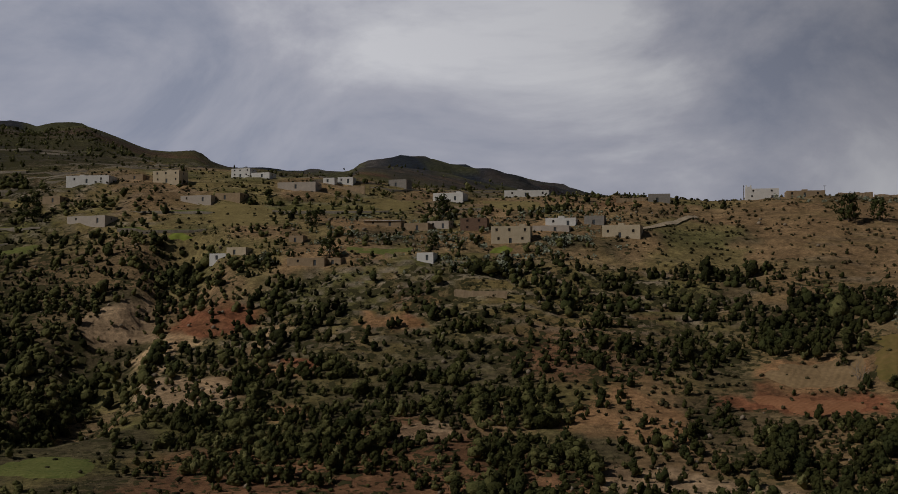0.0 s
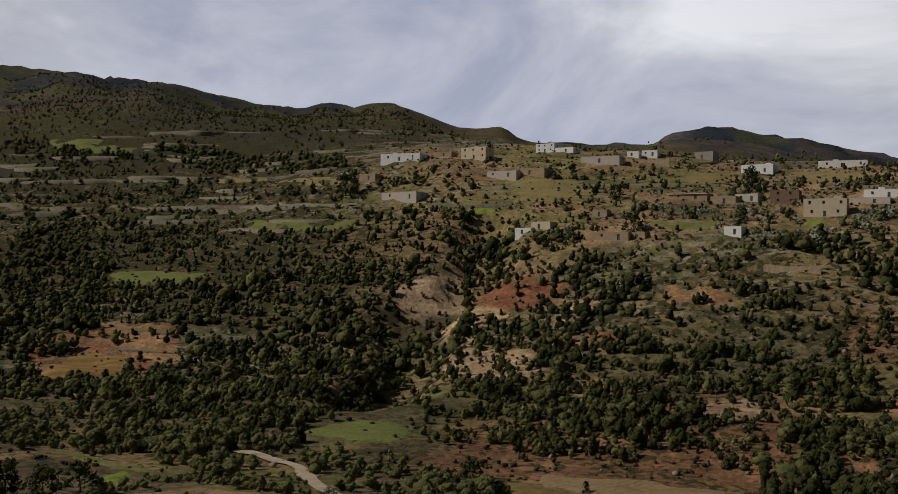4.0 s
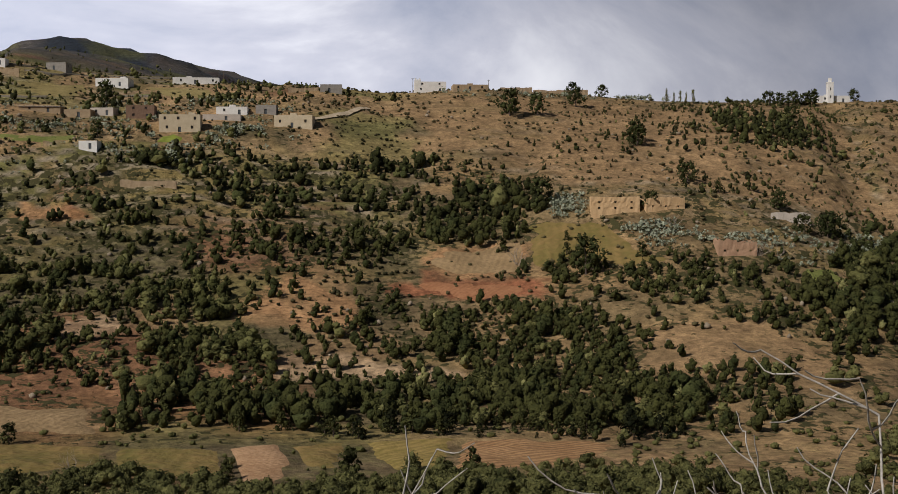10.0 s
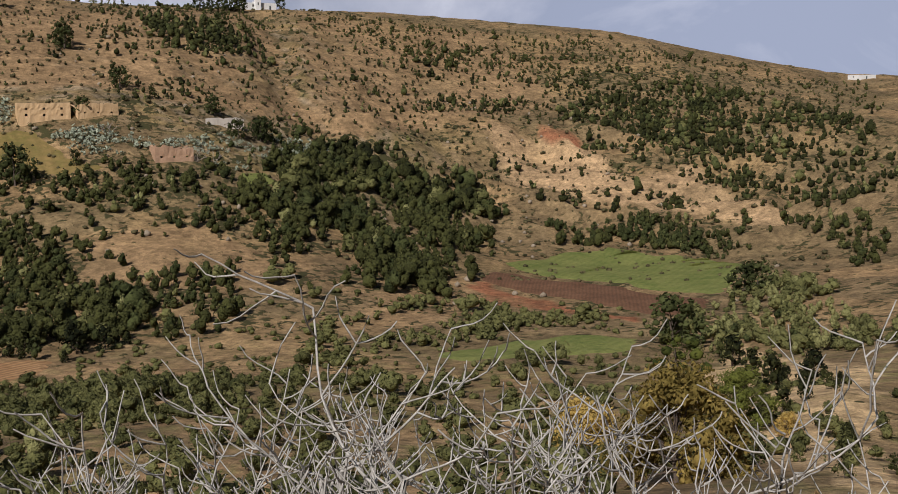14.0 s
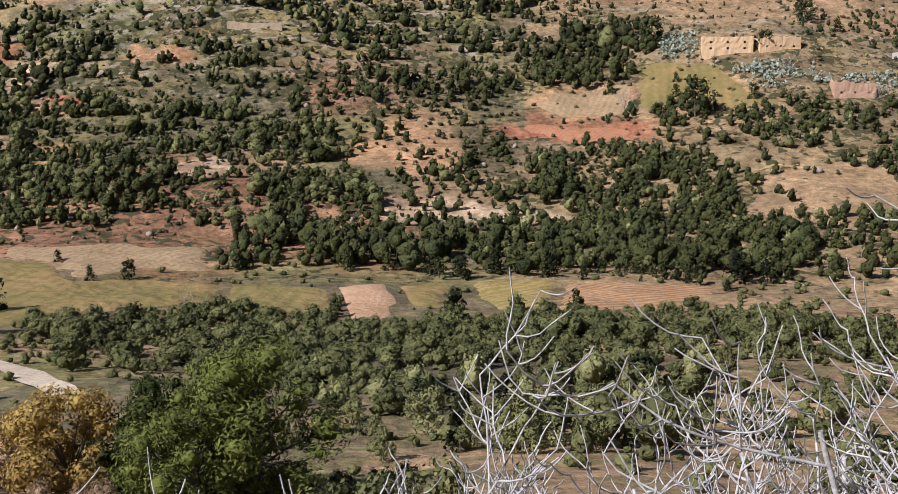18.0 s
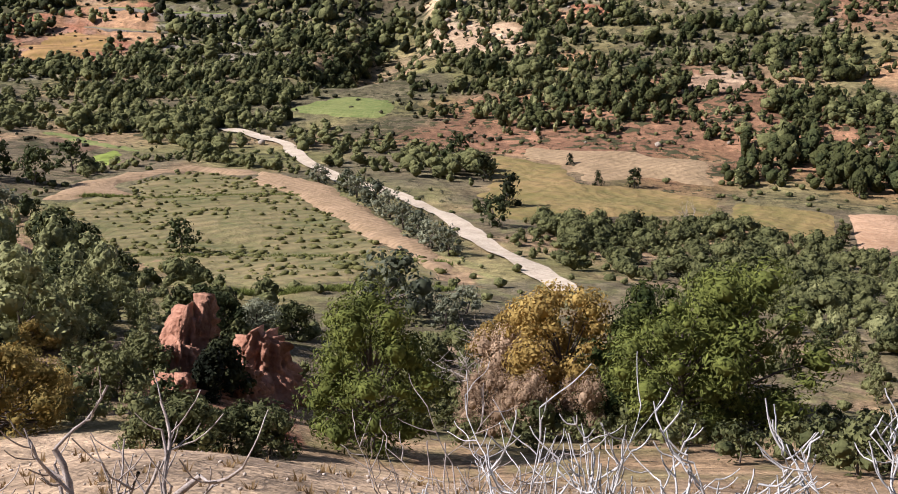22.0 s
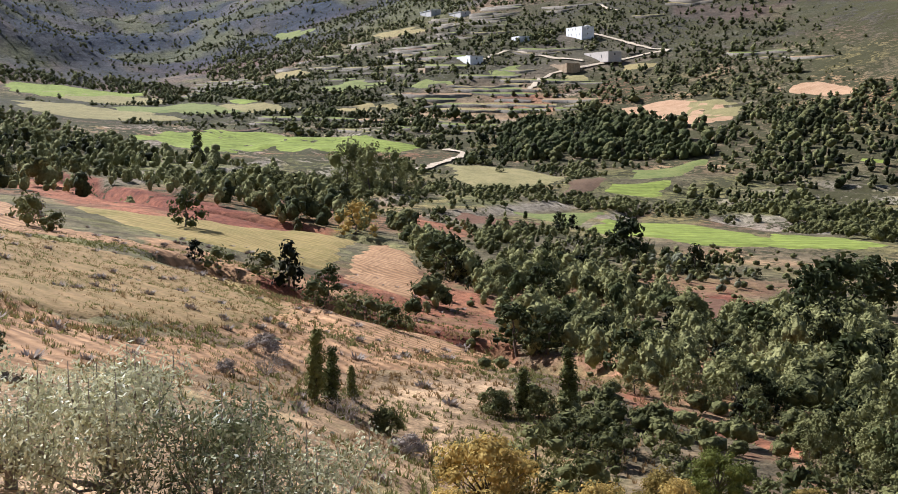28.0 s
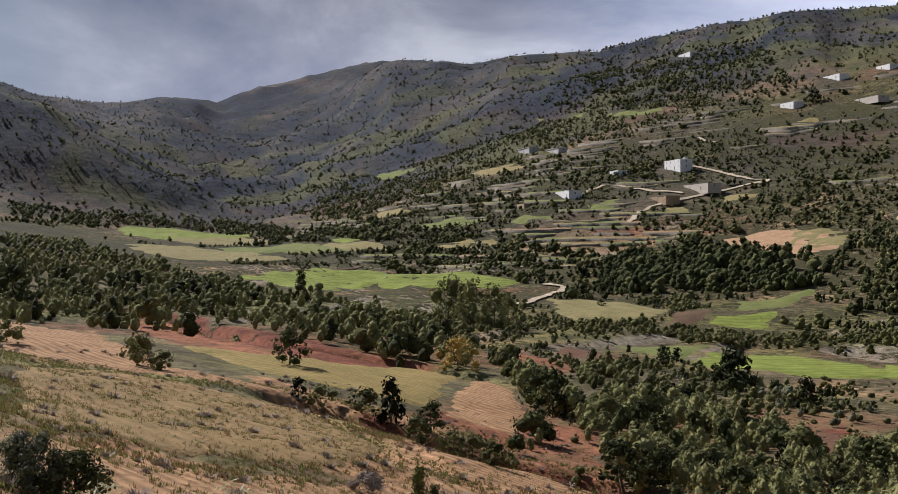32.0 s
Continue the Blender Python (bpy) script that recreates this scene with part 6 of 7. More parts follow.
wood("forest", 2.6, 0.95, 2.2, 5.0, -93, 66, -71, 57, -59, 57, -43, 53, -37, 58, -63, 107, -80, 135, -84, 122, -86, 110, -109, 125, -119, 122, -125, 109, -159, 121, -175, 117, -159, 98, -200, 115, -198, 105, -159, 85, -137, 80, -111, 74)
wood("forest", 2.5, 0.95, 1.7, 3.9, -48, 45, -45, 47, -35.1, 46.6, -34, 54, -41, 75, -65, 119, -71, 114, -71, 101, -70, 89, -75, 72)
wood("forest", 3.6, 0.9, 2.8, 5.2, -127, 123, -117, 136, -103, 135, -75, 95, -78, 74)
wood("bush", 4, 0.7, 1.5, 3, -22.3, 36.6, -17.1, 41.4, -26, 79, -37, 91, -34, 72, -23.3, 49.0, -23.2, 39.9)
wood("mixed", 5, 0.85, 3.5, 6.5, -216, 65, -236, 86, -217, 99, -225, 109, -268, 116, -306, 123, -451, 138)
wood("forest", 4.6, 0.85, 3.0, 6.0, -278, 16, -232, 44, -252, 73, -276, 111, -317, 138, -373, 150, -436, 128, -575, 125, -779, 96, -792, 46)
wood("juniper", 5, 0.95, 4.0, 7.0, -479, 283, -509, 364, -458, 384, -371, 341, -378, 313, -406, 272, -435, 260)
wood("juniper", 4.6, 0.85, 3.0, 5.5, -361, 334, -421, 444, -303, 495, -251, 412, -249, 363, -234, 339, -276, 322, -310, 292)
wood("bush", 4.5, 0.85, 2.0, 4.0, -312, 264, -290, 279, -246, 281, -201, 259, -166, 275, -185, 306, -232, 336, -269, 313, -318, 278)
wood("bush", 4.2, 0.9, 2.2, 4.5, -299, 294, -238, 306, -174, 291, -146, 287, -113, 268, -104, 220, -111, 213, -146, 248, -190, 243, -250, 244)
wood("bush", 4.2, 0.9, 2.2, 4.5, -109, 263, -91, 270, -75, 261, -49, 213, -38, 182, -25, 152, -17, 145, -17, 133, -23, 136, -38, 168, -56, 191, -78, 218)
wood("bush", 3.6, 0.85, 2.0, 4.0, -29, 158, -20, 182, -2, 179, 14, 163, 48, 165, 75, 176, 57, 133, 36, 123, 21, 147, 5, 130, -5, 128, -21, 142)
wood("bush", 4.0, 0.6, 1.5, 3.0, 6, 126, 26, 134, 56, 129, 34, 78, 21, 71, 8, 84)
wood("juniper", 4.2, 1.0, 4.0, 6.5, -4, 234, 4, 259, 29, 255, 68, 256, 89, 238, 110, 221, 125, 218, 120, 209, 75, 207, 52, 214, 25, 220, -1, 215)
wood("juniper", 3.0, 0.89, 1.6, 5.2, -103, 477, -34, 436, 24, 440, 50, 446, 87, 426, 114, 430, 147, 396, 130, 366, 88, 361, 76, 311, 118, 301, 130, 271, 115, 244, 69, 259, 2, 262, -57, 266)
wood("juniper", 4.0, 0.85, 3.0, 5.5, 93, 372, 136, 378, 131, 354, 113, 357, 91, 350)
wood("juniper", 3.8, 0.85, 2.5, 6.5, 209, 308, 233, 324, 243, 311, 247, 298, 273, 299, 283, 281, 226, 232, 197, 212, 204, 229, 167, 203, 169, 217, 182, 239, 182, 254, 190, 269, 189, 286)
wood("juniper", 4.2, 0.85, 2.5, 5.0, 119, 311, 135, 327, 158, 305, 179, 285, 190, 272, 181, 263, 156, 277, 124, 281, 114, 289)
wood("juniper", 4.2, 0.9, 2.5, 5.0, 110, 289, 126, 272, 120, 247, 105, 223, 121, 219, 139, 217, 122, 194, 78, 207)
wood("juniper", 3.7, 0.9, 2.0, 4.2, 393, 339, 483, 340, 455, 232, 260, 132, 332, 197, 362, 260, 364, 309)
wood("juniper", 4.8, 0.65, 1.4, 3.2, 360, 497, 467, 461, 609, 311, 455, 232, 483, 340, 393, 339, 361, 312, 310, 351, 281, 374)
wood("juniper", 5.0, 0.8, 2.2, 4.5, 260, 333, 289, 329, 292, 290, 238, 237, 285, 288, 264, 301, 243, 311)
wood("juniper", 6.5, 0.5, 1.4, 3.0, 299, 303, 352, 298, 320, 186, 313, 194, 319, 255, 284, 256, 283, 281)
wood("broad", 3.8, 1.0, 3.0, 4.5, 277, 253, 302, 244, 305, 196, 292, 188, 290, 230, 273, 246)
wood("bush", 4, 0.85, 2, 4, 122, 172, 165, 189, 172, 171, 182, 145, 193, 150, 187, 168, 186, 193, 167, 203, 139, 195)
wood("bush", 4, 0.8, 2, 4, 207, 142, 232, 152, 258, 153, 201, 102, 148, 75, 180, 109, 168, 113, 163, 121)
wood("juniper", 5.2, 0.6, 1.2, 3.0, 188, 481, 348, 520, 270, 374, 263, 337, 202, 304, 165, 318, 149, 384)
wood("juniper", 7, 0.6, 1.4, 3.0, 121, 457, 168, 455, 183, 431, 163, 385, 143, 415, 115, 436)
wood("juniper", 5.0, 0.85, 2.5, 5.0, -471, 650, -343, 660, -287, 680, -200, 582, -201, 567, -306, 625, -418, 578)
wood("juniper", 4.2, 0.85, 2.2, 4.5, -418, 578, -286, 585, -183, 534, -121, 492, -91, 444, -131, 424, -165, 429, -195, 453, -285, 479, -334, 464)
wood("juniper", 4.0, 0.9, 2.5, 5.0, -328, 456, -236, 443, -169, 428, -92, 412, -111, 402, -120, 354, -162, 365, -183, 344, -184, 324, -222, 311)
wood("juniper", 4.5, 0.95, 3, 5.5, -125, 488, -105, 492, -99, 445, -118, 431, -119, 466)
wood("juniper", 6, 0.6, 2.0, 4.0, -201, 585, -88, 566, 56, 516, 48, 445, -68, 440, -107, 474, -118, 491)
wood("bush", 3.6, 0.85, 1.5, 3.5, 47, 182, 70, 170, 100, 150, 121, 133, 167, 132, 79, 59, 34.7, 33.1, 23.6, 26.2, 23, 57, 19, 77)
wood("juniper", 4.0, 0.92, 2.8, 5.5, -228, 333, -187, 347, -182, 384, -149, 379, -124, 365, -110, 354, -109, 305, -118, 285, -126, 265, -167, 292, -210, 313)
wood("juniper", 4.0, 0.92, 2.5, 5.0, -210, 348, -185, 346, -159, 366, -119, 378, -98, 389, -84, 350, -82, 302, -113, 361, -112, 309, -115, 281, -121, 260, -148, 247)
wood("juniper", 3.8, 0.8, 1.8, 4.2, -98, 389, -60, 373, -22, 318, -29, 272, -67, 270, -88, 300)
wood("bush", 5, 0.5, 1.0, 2.4, 135, 91, 177, 113, 81, 41, 30.3, 15.4, 67, 41)
wood("bush", 3.5, 0.8, 1.2, 2.6, -26.8, 44.1, -30, 55, -29, 62, -32, 82, -26, 79, -20, 57, -17.1, 41.4, -21.3, 36.6)
wood("juniper", 5, 0.6, 1.8, 4.5, 133, 347, 168, 307, 222, 315, 260, 333, 283, 281, 234, 237, 189, 208, 165, 209, 132, 219, 106, 221, 78, 207)
wood("juniper", 4.2, 0.75, 1.8, 4.0, -471, 650, -200, 582, -118, 491, -90, 440, -153, 422, -328, 456)
wood("cactus", 4.5, 0.7, 1.4, 2.8, -45, 526, 21, 489, 20, 448, -27, 469, -44, 486)
wood("cactus", 3.5, 0.9, 1.4, 2.8, 29, 476, 62, 479, 60, 459, 29, 452)
wood("cactus", 4, 0.8, 1.4, 2.8, -84, 464, -62, 449, -14, 438, 24, 438, 19, 419, -76, 446)
wood("cactus", 4, 0.8, 1.4, 2.8, 134, 374, 150, 353, 147, 350, 133, 365)
wood("cactus", 4, 0.8, 1.4, 2.8, 148, 345, 176, 321, 168, 310, 148, 332)
wood("cactus", 4, 0.7, 1.4, 2.8, 144, 372, 149, 359, 146, 351, 138, 359)
wood("cactus", 5, 0.7, 1.4, 2.8, 158, 546, 258, 540, 255, 534, 149, 515)
wood("juniper", 6.5, 0.55, 1.8, 3.8, -127, 587, -34, 1057, 91, 561, 133, 525, 100, 493, -17, 519, -111, 514)
wood("juniper", 5.0, 0.8, 1.8, 4.5, -970, 295, -870, 402, -760, 446, -801, 551, -610, 618, -417, 421, -520, 394, -628, 367, -593, 309, -694, 256)
wood("juniper", 7, 0.85, 3.0, 5.5, -1392, 856, -1054, 842, -819, 717, -799, 637, -1067, 627, -1161, 653)
wood("juniper", 9, 0.4, 1.6, 3.8, -1330, 79, -1817, 444, -1485, 602, -1320, 865, -914, 928, -610, 618, -967, 568, -1147, 464, -1209, 235, -1182, 69)
wood("juniper", 9, 0.6, 1.5, 3.5, -818, 1123, -485, 1149, -235, 910, -133, 616, -292, 692, -487, 671)
wood("juniper", 6, 0.9, 3.0, 6.0, -1109, 65, -1131, 275, -990, 281, -613, 300, -547, 285, -621, 250, -853, 229, -1028, 151, -964, 56)
wood("juniper", 6, 0.9, 3.0, 6.0, -716, 256, -639, 333, -558, 326, -482, 330, -440, 286, -500, 279, -616, 269)
wood("juniper", 18, 0.5, 2.0, 4.0, -222, 1428, -82, 1411, 48, 1382, 181, 1665, 175, 1613, -95, 610)
wood("bush", 3.6, 0.92, 1.2, 3.2, -434, 222, -374, 213, -345, 214, -317, 233, -293, 219, -291, 177, -321, 174, -363, 186)
wood("mixed", 3.8, 0.92, 1.5, 3.6, -323, 241, -303, 257, -288, 272, -250, 262, -280, 293, -317, 296, -317, 268)
wood("mixed", 4.2, 0.9, 2.5, 5.0, -367, 311, -325, 301, -310, 306, -298, 311, -399, 417, -431, 403, -381, 349, -359, 329)
wood("mixed", 4.5, 0.92, 2.0, 5.0, -632, 239, -707, 299, -655, 316, -550, 299, -517, 308, -450, 267, -487, 258, -557, 255)
wood("bush", 3.4, 0.92, 1.5, 3.2, -334, 130, -380, 165, -365, 189, -306, 166, -276, 141, -262, 110)
wood("mixed", 5, 0.6, 1.5, 4.0, -1090, 147, -975, 296, -700, 297, -560, 290, -642, 236, -754, 205, -939, 178)
wood("mixed", 5, 0.75, 2.0, 5.0, -1208, 367, -1079, 458, -913, 497, -730, 493, -609, 420, -658, 400, -665, 361, -688, 315, -711, 269)
wood("bush", 3.2, 0.7, 1.0, 2.6, -295, 155, -240, 146, -224, 151, -202, 151, -192, 158, -184, 156, -182, 133, -203, 123, -237, 128)
wood("olive", 4.5, 0.8, 2.2, 3.4, -182, 158, -171, 160, -150, 157, -131, 137, -127, 126, -148, 134, -155, 131)
wood("forest", 3.2, 0.9, 2.0, 4.2, 5, 130, 15, 104, 29, 99, 47, 109, 34, 78, 17, 71, 7, 74, 4, 88)
wood("bush", 2.8, 0.85, 1.2, 2.8, -65, 119, -59, 115, -47, 104, -41, 100, -33, 83, -31, 71, -34, 70, -41, 75, -52, 89)
wood("bush", 2.6, 0.9, 1.0, 2.4, -25.7, 41.3, -20.8, 37.6, -18.5, 40.2, -17.1, 41.4, -25, 62, -29, 70, -29, 63, -26.8, 46.3)
wood("bush", 3.4, 0.85, 1.5, 3.4, -34, 165, -30, 187, -22, 193, -10, 174, -8, 152, -18, 148, -23, 144)
wood("juniper", 3.6, 0.85, 2.0, 5.5, -334, 464, -245, 458, -154, 451, -120, 434, -130, 421, -132, 389, -126, 329, -162, 365, -205, 386, -286, 398)
wood("juniper", 3.6, 0.9, 2.0, 5.5, -165, 429, -90, 400, -58, 377, 37, 344, 31, 282, -3, 265, -53, 264, -72, 323, -119, 389)
wood("juniper", 4, 0.8, 1.8, 4.6, -166, 535, -72, 465, -5, 437, 48, 437, 42, 390, -40, 383, -102, 454)
wood("juniper", 4.4, 0.9, 2.5, 6.0, -498, 686, -399, 667, -311, 666, -200, 582, -226, 585, -342, 636, -471, 650)
wood("juniper", 6, 0.6, 1.2, 3.2, -826, 1134, -612, 1086, -497, 1177, -299, 995, -175, 740, -228, 665, -364, 676, -515, 710)
wood("bush", 3.2, 0.85, 1.4, 3.2, -250, 349, -193, 356, -153, 368, -124, 344, -115, 302, -120, 281, -131, 248, -169, 237)
wood("cactus", 3, 0.85, 1.4, 2.6, 144, 372, 149, 359, 146, 351, 138, 359)
wood("cactus", 3, 0.9, 1.4, 2.6, 148, 344, 160, 335, 171, 317, 168, 310, 151, 324, 145, 334)
wood("cactus", 3, 0.9, 1.2, 2.4, 180, 302, 195, 304, 195, 295, 179, 293)
wood("cactus", 3, 0.9, 1.2, 2.4, 246, 544, 288, 522, 289, 523, 247, 547)
wood("juniper", 3.4, 0.9, 2.0, 4.5, 272, 509, 272, 471, 308, 462, 294, 431, 253, 396, 238, 405, 233, 432)
wood("juniper", 4.5, 0.75, 1.6, 4.0, 320, 408, 394, 446, 440, 435, 441, 377, 389, 336, 356, 352, 310, 351)
wood("juniper", 4.5, 0.8, 2.0, 4.4, 327, 350, 338, 334, 319, 322, 334, 312, 332, 287, 321, 262, 342, 244, 310, 180, 306, 193, 302, 247, 299, 275, 295, 299)
wood("bush", 3, 0.8, 1.0, 2.2, 184, 373, 196, 364, 182, 346, 175, 351)
wood("forest", 3.2, 0.85, 1.5, 3.5, 232, 157, 260, 157, 209, 106, 148, 75, 167, 97, 167, 110)
wood("bush", 2.6, 0.5, 0.7, 1.8, 177, 114, 83, 42, 30.3, 15.4, 67, 41)
wood("juniper", 3.6, 0.95, 3.0, 6.0, 111, 397, 123, 402, 138, 394, 129, 357, 121, 344, 97, 354)
wood("juniper", 3.4, 0.95, 2.5, 5.0, 132, 329, 142, 326, 154, 307, 175, 303, 194, 293, 187, 282, 172, 286, 158, 281, 141, 287, 129, 305, 118, 300, 116, 312)
wood("juniper", 3.4, 0.95, 2.5, 5.0, 86, 316, 100, 314, 116, 297, 125, 276, 125, 257, 116, 244, 105, 259, 87, 261, 74, 277)
wood("juniper", 3.2, 0.95, 2.5, 5.0, 72, 271, 81, 260, 102, 246, 118, 242, 137, 239, 144, 226, 133, 209, 124, 217, 110, 202, 89, 193, 73, 203, 55, 209)
wood("juniper", 3.4, 0.98, 3.0, 6.5, 163, 274, 177, 282, 197, 282, 213, 304, 251, 331, 254, 308, 270, 310, 296, 308, 281, 278, 216, 225, 179, 201, 175, 217, 193, 245, 177, 248, 157, 230, 163, 247, 160, 260)
wood("broad", 3.4, 0.95, 2.0, 4.0, 223, 338, 242, 338, 221, 310, 207, 309)
wood("juniper", 4.0, 0.95, 2.0, 4.5, 387, 337, 409, 331, 486, 316, 331, 214, 355, 256, 360, 272, 362, 301)
wood("juniper", 3.6, 0.95, 2.5, 4.5, 280, 255, 306, 247, 312, 218, 318, 205, 290, 186, 291, 210, 265, 242)
wood("broad", 3.2, 0.95, 2.0, 3.4, 98, 341, 118, 333, 115, 320, 93, 331)
wood("bush", 3.2, 0.95, 1.5, 3.2, 140, 175, 168, 177, 191, 165, 191, 150, 172, 151, 139, 153, 113, 146, 113, 160)
wood("bush", 2.8, 0.92, 1.2, 2.8, 49, 190, 75, 182, 93, 157, 62, 109, 49, 120, 35, 135)
wood("bush", 2.6, 0.9, 1.2, 2.6, -34, 72, -37, 91, -29, 71, -29, 65)
wood("bush", 2.4, 0.9, 1.0, 2.2, -43, 67, -41, 75, -30, 56, -26.8, 44.1, -30.3, 45.7)
wood("juniper", 2.6, 0.9, 1.6, 3.2, -49, 99, -45, 100, -35, 79, -34, 71)
wood("juniper", 3, 0.5, 0.8, 2.2, 168, 113, 138, 70, 46.2, 23.5, 81, 49)
wood("bush", 2.6, 0.6, 0.6, 1.5, 176, 109, 83, 42, 30.3, 15.4, 67, 41)
wood("mixed", 3.6, 0.8, 1.2, 3.4, -288, 151, -291, 177, -286, 220, -243, 206, -215, 161, -203, 123, -227, 123)
wood("bush", 3.6, 0.92, 1.2, 3.0, -415, 241, -393, 271, -327, 244, -337, 205, -375, 213)
wood("mixed", 4.0, 0.85, 1.8, 4.5, -549, 285, -454, 276, -378, 296, -369, 315, -349, 315, -325, 288, -369, 303, -382, 258, -417, 240)
wood("mixed", 4.5, 0.85, 1.8, 4.5, -577, 351, -591, 420, -554, 463, -500, 521, -350, 365, -438, 413, -495, 406, -494, 369, -486, 312)
wood("bush", 3.6, 0.85, 1.2, 3.0, -942, 147, -814, 185, -680, 220, -632, 239, -636, 173, -764, 162)
wood("mixed", 5.0, 0.8, 1.8, 4.5, -1319, 403, -1144, 502, -1079, 606, -974, 678, -763, 637, -809, 557, -900, 499, -949, 416, -943, 338)
wood("bush", 3.0, 0.9, 1.0, 2.6, 9, 151, 24, 171, 39, 162, 51, 149, 63, 147, 56, 129, 30, 124, 12, 134)
wood("bush", 2.4, 0.92, 1.0, 2.4, -69, 49, -63, 54, -47, 54, -36, 51, -27.5, 48.2, -24.8, 42.5, -32.2, 41.2, -41.5, 39.3, -39.6, 31.8, -40.2, 28.4)
wood("bush", 2.5, 0.92, 1.0, 2.4, -23, 79, -21, 88, -12, 82, -2, 72, 5, 69, 11, 75, 6.3, 41.2, 1.0, 41.8, -6.8, 52.3, -17, 63)
wood("juniper", 3, 0.7, 1.5, 3.2, -14, 85, -7, 90, 1, 84, 13, 89, 10, 72, -2, 69, -9, 71)
wood("cactus", 2.6, 0.95, 1.2, 2.3, 150.2, 341.6, 163.5, 333.8, 175.5, 322.1, 170.7, 312.1, 155.1, 317.3, 146.5, 332.8)
wood("cactus", 2.6, 0.95, 1.2, 2.3, 179.9, 321.4, 197, 322.8, 213.7, 317.2, 206.6, 305.3, 185.5, 304.5, 175.2, 310)
wood("cactus", 2.6, 0.95, 1.2, 2.3, 144.5, 374.2, 152.3, 366, 146.2, 350.3, 137.3, 356.5)
wood("cactus", 2.6, 0.95, 1.2, 2.3, 226.8, 334.5, 238.7, 331.3, 246.4, 315.7, 236.8, 309.7, 215.9, 312.4)
wood("bush", 3.2, 0.8, 0.9, 2.2, -383.9, 196.7, -407.1, 234.4, -390.1, 277.4, -353.2, 266.3, -312.4, 213.1, -290.6, 167, -345.9, 177)
wood("bush", 2.8, 0.95, 1.6, 3.2, -311.8, 219.3, -305.5, 239.1, -281.9, 278.8, -260.9, 258, -286.2, 223.9, -292.8, 205.8)
wood("mixed", 3.0, 0.92, 1.6, 3.8, -206.7, 129.4, -189.1, 140.7, -182.3, 180, -150.3, 148.3, -154.2, 132.1, -160.1, 107.7)
wood("bush", 3.0, 0.9, 1.2, 2.8, -303.5, 151.6, -293.1, 160.9, -245.9, 141.2, -222, 140.5, -187.5, 114.8, -232.4, 127.4)
wood("mixed", 3.4, 0.9, 1.8, 4.2, -413.2, 238, -408.1, 262, -369.2, 257.2, -343.9, 220.6, -373.7, 215.1)


def sector(h0, h1, r0, r1):
    """The plan corners of a stretch between two headings and two distances."""
    near = [plan(h, r0) for h in np.linspace(h0, h1, 6)]
    return [float(v) for p in near + [plan(h, r1) for h in np.linspace(h1, h0, 6)] for v in p]


wood("cactus", 4.4, 0.75, 1.2, 2.4, *sector(-8, 8, 440, 520))
wood("mixed", 5.0, 0.8, 1.2, 3.4, *sector(-22, 9, 440, 600))
wood("juniper", 15, 0.75, 1.8, 4.2, *sector(-99, -44, 1150, 2600))
wood("bush", 17, 0.6, 2.0, 4.5, *sector(-99, -44, 950, 2200))
wood("bush", 4.6, 0.3, 1.0, 2.6, *sector(-71, -42, 600, 980))
wood("juniper", 4.2, 0.7, 1.0, 2.6, *sector(27, 56, 400, 640))
wood("bush", 2.3, 0.95, 1.2, 2.6, -122.3, 196.6, -111.7, 223.3, -92.3, 220, -71.4, 205.7, -68.8, 197.9, -88.9, 211.6, -106.3, 212.3, -113.6, 186)
wood("mixed", 2.8, 0.95, 2.2, 4.6, -76, 111.6, -93, 137.3, -98.2, 153.9, -77, 127, -66.6, 113.1, -59.1, 92.7)
wood("bush", 2.5, 0.93, 1.2, 2.7, -29.9, 151.8, -23.2, 170.5, -6.9, 184.1, 24.6, 191.5, 15.2, 112.1, 6.4, 101.3, -4.5, 128.8, -15.9, 145, -25.2, 142.9)
wood("bush", 2.6, 0.93, 1.2, 2.8, -33, 174.6, -18.1, 186.1, -0.4, 183.3, 15.8, 164.8, 33.5, 178.8, 51.4, 169.2, 36.2, 119, 15.1, 130.7, 6, 110.2, -7.7, 149.5, -23, 159.3)
wood("broad", 4.0, 0.98, 4.0, 7.0, -482.9, 287.9, -509, 327.4, -495.1, 352.8, -462.5, 363.1, -410.3, 347, -375.8, 335.3, -360.9, 319, -383.5, 300.6, -413.3, 265.4)
wood("mixed", 3.0, 0.95, 2.0, 4.5, -241.9, 120.6, -228.6, 121, -162.4, 93, -106.9, 65.2, -109.5, 63.2, -129.5, 69.1, -154.2, 82.9)


